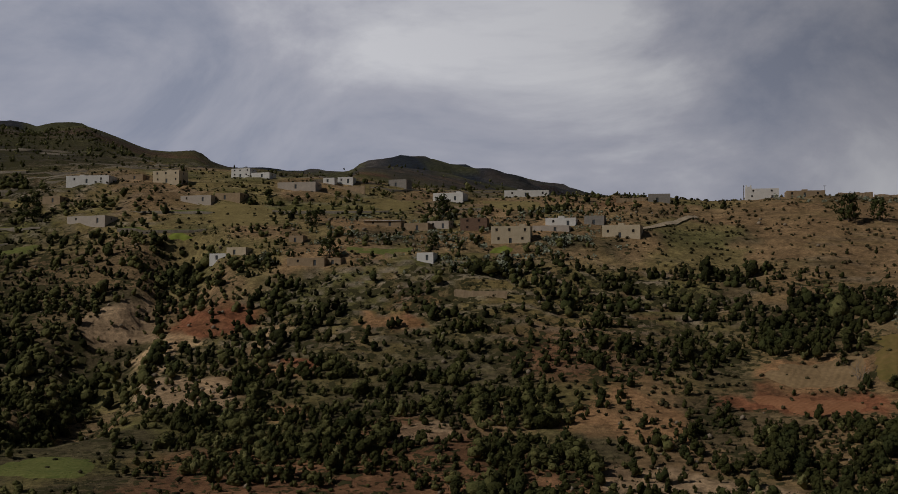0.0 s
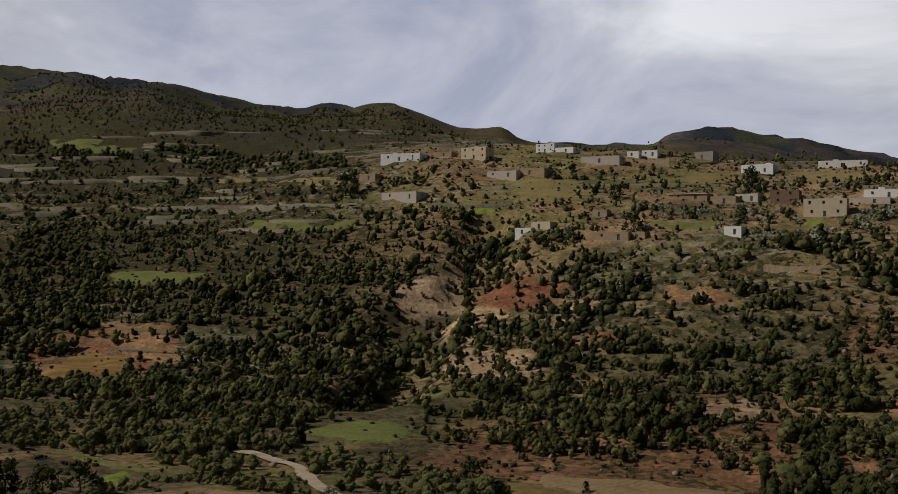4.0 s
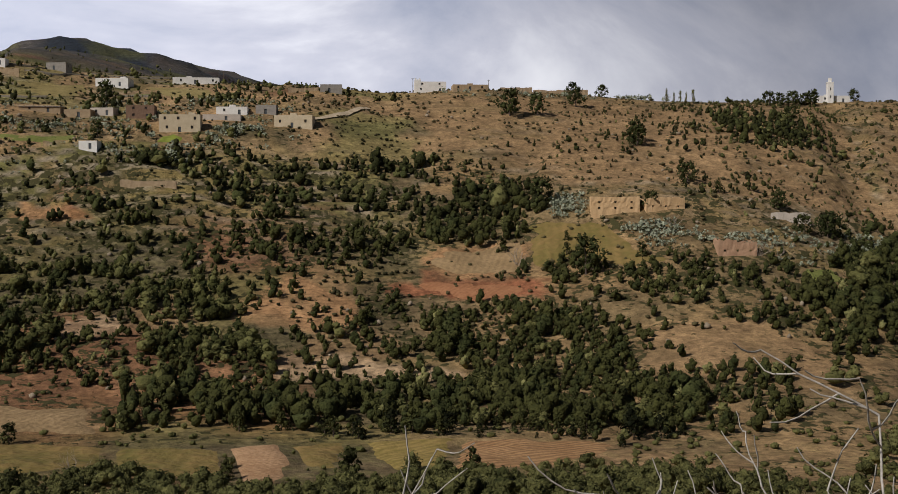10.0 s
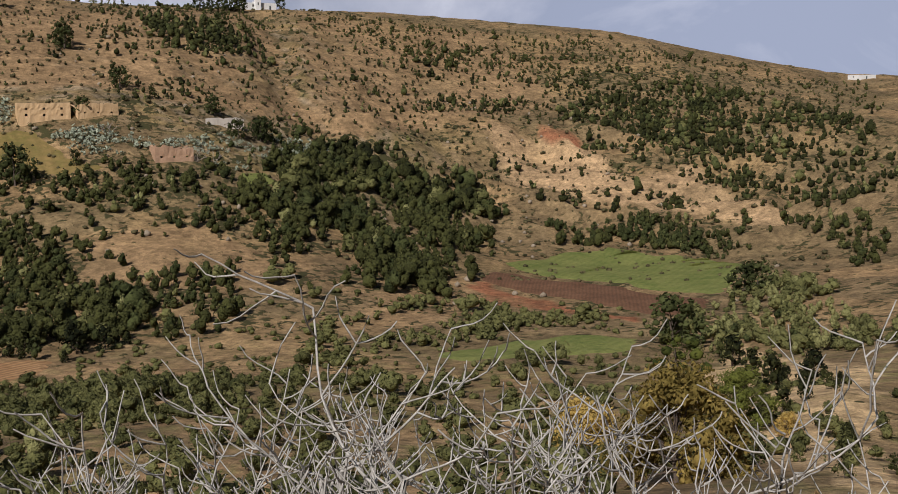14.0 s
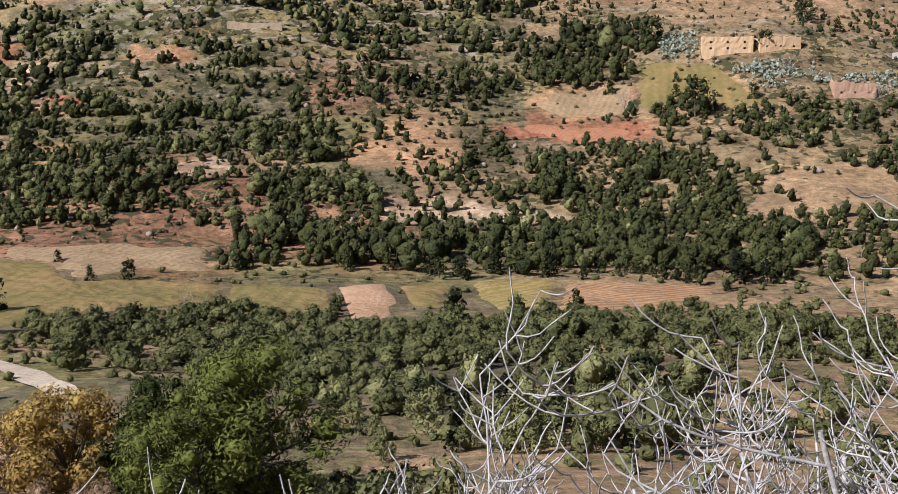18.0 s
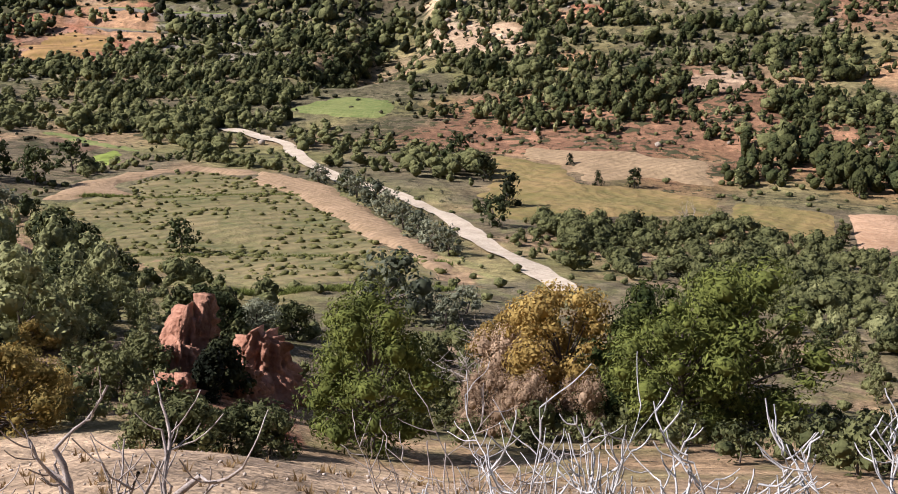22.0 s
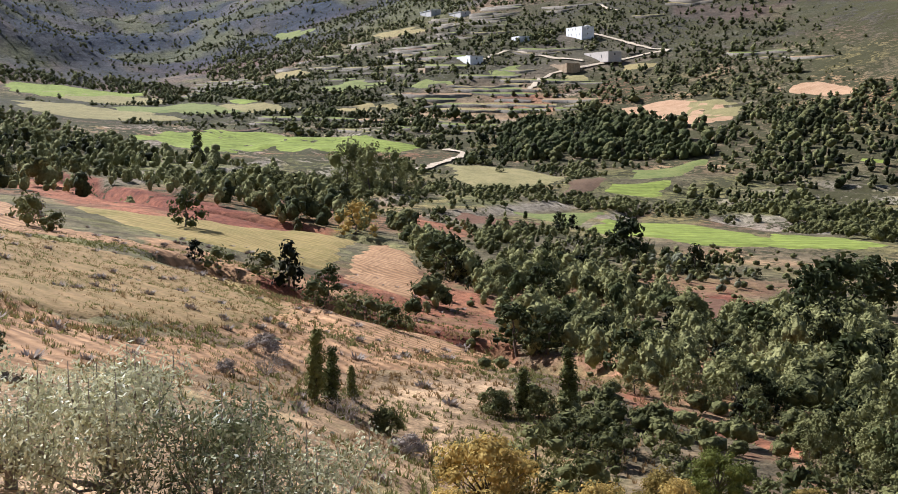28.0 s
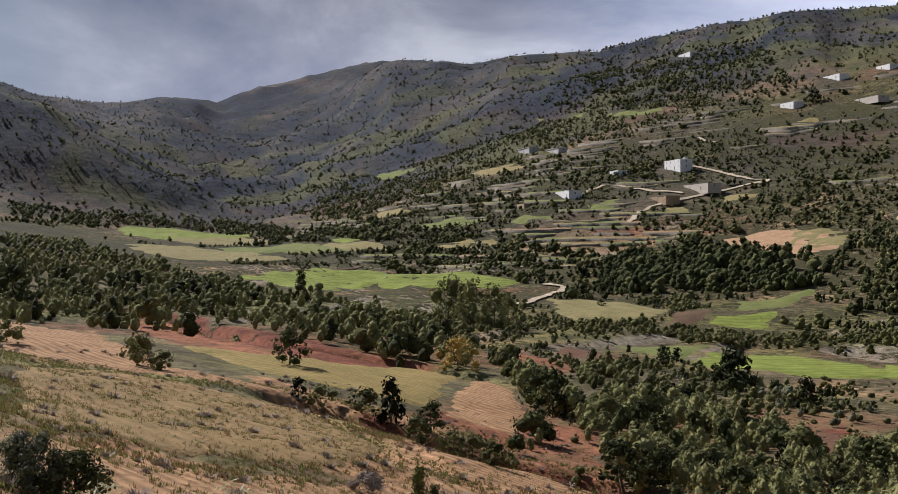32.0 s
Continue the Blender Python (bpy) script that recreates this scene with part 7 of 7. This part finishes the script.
def clump_shape(seed, lobes, flakes, sub, spray, slim=1.0, core=1.0):
    """A cheap crown for trees far off: rounded lobes round a leader, and loose sprays that break the outline."""
    rand = np.random.default_rng(seed)
    cores, spots = [], []
    v, f = (ICO0, ICO1, ICO2)[sub]
    dome = rand.uniform(0, 1)
    turn = rand.uniform(0, 6.28)
    for k in range(lobes):
        t = k / max(1, lobes - 1)
        away = (0.06 + 0.22 * dome) * (1 - 0.8 * t) if lobes > 1 else 0
        c = np.array([math.cos(turn + k * 2.4) * away, math.sin(turn + k * 2.4) * away, 0.32 + (0.40 - 0.14 * dome) * t])
        s = np.array([0.28, 0.28, 0.28]) * rand.uniform(0.85, 1.2, 3) * (1.15 - 0.45 * t) * np.array([slim, slim, 1])
        cores.append((v * s * core * (1 + rand.normal(0, 0.17, (len(v), 1))) + c, f))
        spots.append((c, s * 1.02))
    lv, lf = leaves(rand, spots, flakes, spray, 0.8, 0.92, 0.15)
    cv, cf = merge(cores)
    v = np.vstack([cv, lv.reshape(-1, 4, 3)[:, [0, 1, 2]].reshape(-1, 3)])
    f = np.vstack([cf, np.arange(3 * flakes).reshape(-1, 3) + len(cv)])
    v[:, 2] = (v[:, 2] - v[:, 2].min()) / (v[:, 2].max() - v[:, 2].min())
    return v, f


def pad_shape(seed):
    rand = np.random.default_rng(seed)
    spots = [(np.array([rand.normal(0, 0.45), rand.normal(0, 0.45), 0.45]), np.array([0.45, 0.45, 0.5])) for k in range(3)]
    v, f = leaves(rand, spots, 26, 0.2, 0.8, 0.1, 0.5)
    v[:, 2] = np.clip(v[:, 2], 0, 1.1)
    return v, np.vstack([f[:, [0, 1, 2]], f[:, [0, 2, 3]]])


NEAR_SHAPES = [clump_shape(90 + k, 4, 130, 1, 0.062, core=0.78) for k in range(8)]
MID_SHAPES = [clump_shape(k, 3, 40, 1, 0.08, core=0.82) for k in range(12)]
HAZY_SHAPES = [clump_shape(30 + k, 2, 10, 1, 0.10) for k in range(10)]
FAR_SHAPES = [clump_shape(50 + k, 2, 3, 0, 0.15, 1.15) for k in range(8)]
CACTUS_SHAPES = [pad_shape(k) for k in range(6)]


def plant(name, spots, shapes, mat, label, category, wide):
    rand = np.random.default_rng(len(spots))
    z = height(spots[:, 0], spots[:, 1])
    vs, fs, base = [], [], 0
    for (x, y, tall), ground in zip(spots, z):
        v, f = shapes[rand.integers(len(shapes))]
        w, a = tall * rand.uniform(*wide), rand.uniform(0, 6.28)
        ca, sa = math.cos(a) * w, math.sin(a) * w
        vs.append(np.stack([v[:, 0] * ca - v[:, 1] * sa + x, v[:, 0] * sa + v[:, 1] * ca + y, v[:, 2] * tall + ground - 0.06 * tall], -1))
        fs.append(f + base)
        base += len(v)
    me = fast_mesh(name, np.vstack(vs), np.vstack(fs), mat)
    me.polygons.foreach_set("use_smooth", np.ones(len(me.polygons), dtype=bool))
    return tagged(new(name, me), label, category, kind="stuff")


STUFF = {
    "juniper": ("juniper_scrub", JUNIPER, "dark green junipers scattered over the hillsides", "woodland", (0.8, 1.2)),
    "broad": ("broadleaf_wood", BROADLEAF, "dark evergreen trees in the valley", "woodland", (0.85, 1.2)),
    "greytree": ("tamarisk_thicket", GREYLEAF, "grey-green thicket of slender trees", "thicket", (0.7, 1.0)),
    "bush": ("riverside_bushes", BUSHLEAF, "green bushes along the dry river", "bushes", (1.1, 1.6)),
    "olive": ("olive_grove", OLIVELEAF, "pale grey-green young olive trees on red soil", "olive grove", (0.9, 1.2)),
    "cactus": ("cactus_hedge", CACTUSPAD, "grey-green prickly pear hedge", "cactus", (0.9, 1.3)),
}
for kind, groups in WOODS.items():
    spots = np.vstack(groups)
    r = np.hypot(spots[:, 0], spots[:, 1])
    spots, r = spots[np.argsort(r)], np.sort(r)
    name, mat, label, category, wide = STUFF[kind]
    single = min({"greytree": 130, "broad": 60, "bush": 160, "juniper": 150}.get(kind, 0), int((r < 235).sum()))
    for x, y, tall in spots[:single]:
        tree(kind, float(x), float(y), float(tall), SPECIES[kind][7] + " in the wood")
    rest, r = spots[single:], r[single:]
    mid, hazy, far = rest[r < 390], rest[(r >= 390) & (r < 560)], rest[r >= 560]
    if kind == "cactus":
        plant(name, rest, CACTUS_SHAPES, mat, label, category, wide)
        continue
    close, mid = mid[r[r < 390] < 200], mid[r[r < 390] >= 200]
    if len(close):
        plant("near_" + name, close, NEAR_SHAPES, mat, label + ", below the viewer", category, wide)
    if len(mid):
        plant(name, mid, MID_SHAPES, mat, label, category, wide)
    if len(hazy):
        plant("upper_" + name, hazy, HAZY_SHAPES, mat, label + ", higher up", category, wide)
    if len(far):
        plant("far_" + name, far, FAR_SHAPES, mat, label + ", far off", category, wide)

# ================= the slope at the camera's feet =================


def on_ground(x, y):
    return float(height(np.array([x]), np.array([y]))[0])


def crooked(rand, start, way, length, radius, level, out, bend, kids, tips):
    """A smooth pale branch that sags outward, curls and turns up at its end."""
    n = 9 if level > 1 else 7
    pts, p, d = [np.array(start, float)], np.array(start, float), np.array(way, float)
    curl = rand.normal(0, 0.13, 3)
    for k in range(n):
        d = d + curl * math.cos(k * 1.1) + rand.normal(0, 0.07, 3) + np.array([0, 0, bend * (3.0 * k / n - 0.7)])
        d /= np.linalg.norm(d)
        p = p + d * length / n
        pts.append(p)
    radii = radius * np.linspace(1, 0.6, n + 1)
    out.append(tube(pts, radii, 7 if level > 2 else 5 if level > 1 else 4))
    if level == 0:
        tips.append((pts[-1], radii[-1]))
        return
    count = int(rand.integers(*kids))
    for k in range(count):
        i = min(n, 2 + int((n - 1) * (k + rand.uniform(0.2, 0.8)) / count))
        side = rand.normal(0, 1, 3)
        side -= side.dot(d) * d
        w = (pts[i] - pts[i - 1]) / np.linalg.norm(pts[i] - pts[i - 1]) * 0.8 + side / np.linalg.norm(side) * rand.uniform(0.5, 0.9)
        crooked(rand, pts[i], w / np.linalg.norm(w), length * rand.uniform(0.42, 0.68), max(0.0075, radii[i] * 0.62), level - 1, out, bend, kids, tips)


def fig_limb(rand, start, way, length, radius, level, out):
    """A fig branch: it runs outward, sags a little, then curls up to a blunt tip; its side shoots do the same."""
    n = (5, 6, 8, 10)[level]
    p, d = np.array(start, float), np.array(way, float)
    d /= np.linalg.norm(d)
    pts, ways = [p], [d]
    curl, phase = rand.normal(0, 0.16, 3), rand.uniform(0, 6.28)
    for k in range(n):
        t = (k + 1) / n
        crown = max(0.1, 1 - (max(0.0, p[2]) / 4.5) ** 3)
        rise = 0.5 * t * t - 0.07 if level > 1 else 0.62 * t * (1 - 0.3 * t)
        d = d + curl * math.sin(phase + k * 1.3) + rand.normal(0, 0.10, 3) + np.array([0, 0, crown * rise * (1.2 - d[2])])
        d /= np.linalg.norm(d)
        p = p + d * length / n
        pts.append(p), ways.append(d)
    radii = radius * np.linspace(1, 0.62, n + 1)
    out.append(tube(pts, radii, (3, 4, 5, 8)[level]))
    if level == 0:
        return
    count = int(rand.integers(*((0, 0), (2, 5), (4, 7), (4, 6))[level]))
    for k in range(count):
        i = min(n, 2 + int((n - 1) * (k + rand.uniform(0.1, 0.9)) / count))
        side = rand.normal(0, 1, 3) * np.array([1, 1, 0.45])
        side -= side.dot(ways[i]) * ways[i]
        w = ways[i] * 0.4 + side / np.linalg.norm(side) * rand.uniform(0.7, 1.0)
        fig_limb(rand, pts[i], w, length * rand.uniform(0.4, 0.66), max(0.0095, radii[i] * 0.6), level - 1, out)


def fig_tree(heading, r, limbs, spread, stand, reach, steep, seed, label):
    """A leafless fig below the camera, wide and many-stemmed; spread: how far its limbs lean to each side of the line of sight."""
    x, y = plan(heading, r)
    top = tagged(new("fig_tree"), label, "tree", "fig trees")
    top.location = (x, y, on_ground(x, y))
    rand = np.random.default_rng(seed)
    v, f = tube([(0, 0, -0.4), (0.05, 0, 0.15), (0, 0.1, 0.45)], [0.17, 0.12, 0.07], 10)
    part("trunk", fast_mesh("trunk", v, f, FIGBARK), top)
    across = radians(heading)
    lateral, onward = np.array([math.cos(across), -math.sin(across), 0]), np.array([math.sin(across), math.cos(across), 0])
    for k in range(limbs):
        side = spread[0] + (spread[1] - spread[0]) * k / (limbs - 1)
        ahead, up = (0.45, -0.30, 0.05)[k % 3], 0.35 + steep * (1 - min(1, abs(side))) + 0.2 * (k % 2)
        foot = lateral * side * stand + onward * ahead * 0.8
        foot[2] = on_ground(x + foot[0], y + foot[1]) - on_ground(x, y)
        out = []
        fig_limb(rand, foot - np.array([0, 0, 0.15]), lateral * side * 0.8 + onward * ahead + np.array([0, 0, up]), reach * rand.uniform(0.85, 1.1), 0.035, 3, out)
        me = fast_mesh("limb", *merge(out), FIGBARK)
        me.polygons.foreach_set("use_smooth", np.ones(len(me.polygons), dtype=bool))
        part("limb", me, top)


fig_tree(37, 8.6, 27, (-1.0, 1.0), 1.8, 2.55, 0.75, 11, "leafless fig tree with pale upturned branches")
fig_tree(19, 8.2, 8, (-0.9, 0.8), 0.7, 1.6, 0.5, 14, "smaller leafless fig with pale upturned branches")
fig_tree(2, 7.8, 9, (-1.3, 0.9), 0.7, 1.5, 0.4, 17, "low leafless fig with pale arching branches")


def pale_shrub(heading, r, tall, seed, mat, label, stems, level, girth, spread=0.8):
    x, y = plan(heading, r)
    top = tagged(new("leafless_shrub"), label, "shrub")
    top.location = (x, y, on_ground(x, y) - 0.05)
    rand = np.random.default_rng(seed)
    for k in range(stems):
        a = k * 2.4 + rand.uniform(-0.3, 0.3)
        out, tips = [], []
        crooked(rand, (0, 0, -0.1), np.array([math.cos(a) * spread, math.sin(a) * spread, 0.75]), tall * rand.uniform(0.3, 0.5), girth, level, out, 0.1, (3, 6), tips)
        part("stem", fast_mesh("stem", *merge(out), mat), top)


pale_shrub(-9.5, 10.5, 3.4, 5, FIGBARK, "leafless pale shrub with upright twigs", 5, 2, 0.017, 0.7)
pale_shrub(-13.0, 12.0, 3.2, 6, DEADBARK, "dead brown shrub with bare twigs", 8, 2, 0.014, 1.1)


def snag(heading, r, reach, limbs, seed, label):
    """A dead shrub: a few thick weathered limbs, forked and broken off."""
    x, y = plan(heading, r)
    top = tagged(new("dead_shrub"), label, "shrub", "dead shrubs")
    top.location = (x, y, on_ground(x, y) - 0.05)
    rand = np.random.default_rng(seed)
    for k in range(limbs):
        a, out = k * 2.4 + rand.uniform(-0.4, 0.4), []
        fig_limb(rand, (0, 0, -0.1), (math.cos(a), math.sin(a), 0.55 + 0.5 * (k % 2)), reach * rand.uniform(0.7, 1.1), 0.05 if k % 2 else 0.03, 2, out)
        me = fast_mesh("limb", *merge(out), DEADBARK)
        me.polygons.foreach_set("use_smooth", np.ones(len(me.polygons), dtype=bool))
        part("limb", me, top)


snag(-33.5, 10.0, 1.5, 6, 61, "dead shrub with forked grey limbs on the mound")
snag(-39.5, 10.5, 1.0, 4, 64, "low dead stump with broken branches")
snag(-44.5, 10.6, 1.5, 3, 67, "dead branch hooked upwards from the mound")


def olive_sapling():
    """The olive whose top stands at the lower edge of the view."""
    for heading, r, tall in ((-68.0, 23.0, 2.4), (-72.5, 24.0, 3.0), (-77.5, 24.5, 3.2), (-82.0, 26.0, 3.0)):
        x, y = plan(heading, r)
        rand = np.random.default_rng(int(-heading * 10))
        top = tagged(new("olive_tree"), "silvery olive tree with thin upright shoots", "olive tree", "olives on the slope")
        top.location = (x, y, on_ground(x, y) - 0.1)
        lobes = [(np.array([rand.normal(0, 0.9), rand.normal(0, 0.9), tall * rand.uniform(0.25, 0.85)]), np.array([0.9, 0.9, 0.85]) * rand.uniform(0.6, 1.2)) for k in range(22)]
        lv, lf = leaves(rand, lobes, 6000, 0.075, 0.36, 0.1, 0.4)
        part("crown", fast_mesh("crown", lv, lf, SILVERLEAF), top)
        out = [tube([(0, 0, -0.2), (0.1, 0, tall * 0.2), (0, 0.1, tall * 0.35)], [0.16, 0.12, 0.1], 8)]
        for c, s in lobes:
            out.append(tube([(0, 0, tall * 0.18), c * 0.5 + rand.normal(0, 0.1, 3), c, c + np.array([0, 0, s[2]])], [0.06, 0.035, 0.02, 0.008], 5))
        part("trunk", fast_mesh("trunk", *merge(out), GREYTWIG), top)


olive_sapling()


def earth_pillar(heading, r, wide, tall, seed):
    """A fluted stump of red earth left standing by erosion."""
    x, y = plan(heading, r)
    rings, sides = 44, 84
    t, a = np.meshgrid(np.linspace(0, 1, rings), np.arange(sides) * 2 * np.pi / sides, indexing="ij")
    lump = fbm(np.cos(a) * 1.2 + seed * 7, np.sin(a) * 1.2 + seed * 3, 1.0, 3, seed) - 0.5
    flute = np.abs(fbm(np.cos(a) * 7 + seed, np.sin(a) * 7 + t * 1.2, 1.0, 2, seed + 9) - 0.5)
    ledge = fbm(t * 9 + lump * 3, a * 0.6 + seed, 1.0, 3, seed + 5) - 0.5
    grit = fbm(np.cos(a) * 9 + t * 3, np.sin(a) * 9 + t * 14, 1.0, 3, seed + 15) - 0.5
    body = wide * (0.34 + 0.5 * (1 - t) + 0.7 * (1 - t) ** 3.5) * (1 + 0.45 * lump) * (1 - 1.1 * flute * (0.35 + 0.9 * smooth(0.25, 0.6, t))) * (1 + 0.45 * ledge + 0.5 * grit)
    body = body * (1 - 0.97 * smooth(0.95, 1.0, t))
    v = np.stack([np.cos(a) * body + 0.25 * wide * t, np.sin(a) * body * 0.8, np.minimum(t * 1.06, 1) * (tall + 2) * (0.85 + 0.5 * lump) - 2], -1).reshape(-1, 3)
    i, j = np.meshgrid(np.arange(rings - 1), np.arange(sides), indexing="ij")
    j2 = (j + 1) % sides
    f = np.stack([i * sides + j, i * sides + j2, (i + 1) * sides + j2, (i + 1) * sides + j], -1).reshape(-1, 4)
    ob = tagged(new("earth_pillar", fast_mesh("earth_pillar", v, f, REDEARTH)), "eroded red earth pillar with fluted sides", "earth pillar")
    ob.location = (x, y, on_ground(x, y))


earth_pillar(-27.4, 63, 3.4, 5.0, 3)
earth_pillar(-28.3, 60.5, 3.4, 2.4, 4)
earth_pillar(-24.2, 66, 4.6, 3.6, 5)
earth_pillar(-25.2, 62, 3.2, 1.6, 8)
earth_pillar(-28.4, 57, 2.6, 1.2, 6)


def tuft_shape(seed, blades, spread):
    rand = np.random.default_rng(seed)
    a = rand.uniform(0, 6.28, blades)
    lean = rand.uniform(0.2, 1.0, blades) * spread
    tip = np.stack([np.cos(a) * lean, np.sin(a) * lean, rand.uniform(0.5, 1.0, blades)], -1)
    foot = np.stack([np.cos(a) * lean * 0.3, np.sin(a) * lean * 0.3, np.full(blades, -0.1)], -1)
    side = np.stack([-np.sin(a), np.cos(a), np.zeros(blades)], -1) * 0.12
    v = np.stack([foot - side, foot + side, tip], 1).reshape(-1, 3)
    return v, np.arange(3 * blades).reshape(-1, 3)


def sprinkle(name, count, headings, distances, low, high, shapes, mat, label, category, seed, keep=None, wide=(0.9, 1.4)):
    rand = np.random.default_rng(seed)
    h = rand.uniform(*headings, count)
    r = np.sqrt(rand.uniform(distances[0] ** 2, distances[1] ** 2, count))
    x, y = plan(h, r)
    ok = rand.uniform(0, 1, count) < smooth(0.35, 0.6, fbm(x, y, 7, 3, seed)) * 0.9 + 0.1
    if keep is not None:
        ok &= keep(x, y)
    for width, line in TRACK_LINES:
        ok &= off_line(x, y, line) > width * 0.5
    spots = np.column_stack([x[ok], y[ok], rand.uniform(low, high, ok.sum())])
    return plant(name, spots, shapes, mat, label, category, wide)


TUFTS = [tuft_shape(k, 9, 0.9) for k in range(6)]
LOW_BUSHES = [clump_shape(80 + k, 1, 8, 1, 0.16, 1.3) for k in range(6)]
MAIN_FIELD = [a for a in FIELD_AREAS if inside(np.array([plan(-24, 175)[0]]), np.array([plan(-24, 175)[1]]), a)[0]]
sprinkle("dry_grass", 9000, (-92, -48), (32, 130), 0.22, 0.45, TUFTS, DRYGRASS, "dry yellowish grass tufts on the slope", "grass", 21)
sprinkle("green_weeds", 17000, (-92, -52), (44, 150), 0.22, 0.45, TUFTS, GREENTUFT, "low green weeds on the fallow slope", "weeds", 22)
TWIGGY = [tuft_shape(40 + k, 60, 1.1) for k in range(5)]
sprinkle("grey_scrub", 420, (-92, -60), (36, 170), 0.25, 0.6, TWIGGY, GREYTWIG, "dry grey cushion shrubs on the slope", "scrub", 23, wide=(1.2, 1.9))
sprinkle("field_weeds", 5200, (-40, -8), (110, 260), 0.3, 0.8, LOW_BUSHES[:3], GREENTUFT, "rows of green weeds in the fallow field", "weeds", 24, keep=lambda x, y: np.any([inside(x, y, a) for a in MAIN_FIELD], axis=0) if MAIN_FIELD else x < 1e9, wide=(1.3, 2.2))


def grass_line(*xy):
    """A narrow balk of green grass between two strips of the field."""
    line = np.array(pairs(xy))
    rand = np.random.default_rng(len(xy))
    t = np.sort(rand.uniform(0, len(line) - 1, 900))
    i = np.minimum(t.astype(int), len(line) - 2)
    p = line[i] + (line[i + 1] - line[i]) * (t - i)[:, None] + rand.normal(0, 0.45, (900, 2))
    plant("grass_balk", np.column_stack([p, rand.uniform(0.35, 0.65, 900)]), TUFTS, BALKGRASS, "narrow green grass balk across the fallow field", "grass", (1.0, 1.6))


for bed in ((277.6, 199.5, 284, 195.9), (268.3, 189.7, 283.5, 189.2), (264.7, 182.6, 278.7, 183), (240.4, 206.8, 263.1, 215.5), (271.2, 223.9, 278.2, 216.9)):
    grass_line(*bed)
grass_line(-103.3, 163.3, -86.9, 174.7, -70.3, 189.6)
grass_line(-72.6, 126, -57.9, 134.3, -39.3, 134.3, -33.4, 133.5)
grass_line(-49.8, 102.4, -39.8, 107, -28.3, 114.4)
sprinkle("mound_grass", 1800, (-62, 62), (10, 40), 0.06, 0.2, TUFTS, DRYGRASS, "short dry grass on the bare mound", "grass", 25)
sprinkle("hill_tussocks", 7000, (8, 62), (300, 660), 0.5, 1.5, LOW_BUSHES[3:], HEATH, "tussocks on the dry hillside", "tussocks", 26, wide=(1.0, 1.7))
sprinkle("slope_scrub", 6000, (-40, 14), (260, 640), 0.5, 1.3, LOW_BUSHES, HEATH, "low scrub between the junipers", "scrub", 27, wide=(1.1, 1.8))
sprinkle("valley_scrub", 3800, (-60, 60), (48, 270), 0.4, 1.3, LOW_BUSHES, BUSHLEAF, "low scrub on the valley sides", "scrub", 28, keep=lambda x, y: ~np.any([inside(x, y, a) for a in FIELD_AREAS], axis=0), wide=(1.1, 1.8))


def stones():
    """Stones on the bare mound and the near slope."""
    rand = np.random.default_rng(33)
    shapes = []
    for k in range(6):
        v, f = ICO1
        shapes.append((v * (1 + rand.normal(0, 0.18, (len(v), 1))) * np.array([0.6, 0.45, 0.5]) + np.array([0, 0, 0.35]), f))
    sprinkle("stones", 1500, (-60, 20), (10, 32), 0.015, 0.07, shapes, STONE, "small pale stones on the mound", "stones", 34, wide=(1.0, 1.3))
    sprinkle("boulders", 520, (-30, 60), (260, 520), 0.5, 1.6, shapes, STONE, "pale boulders on the hillside", "boulders", 35, keep=lambda x, y: ~np.any([inside(x, y, a) for a in FIELD_AREAS], axis=0), wide=(1.0, 1.4))


stones()
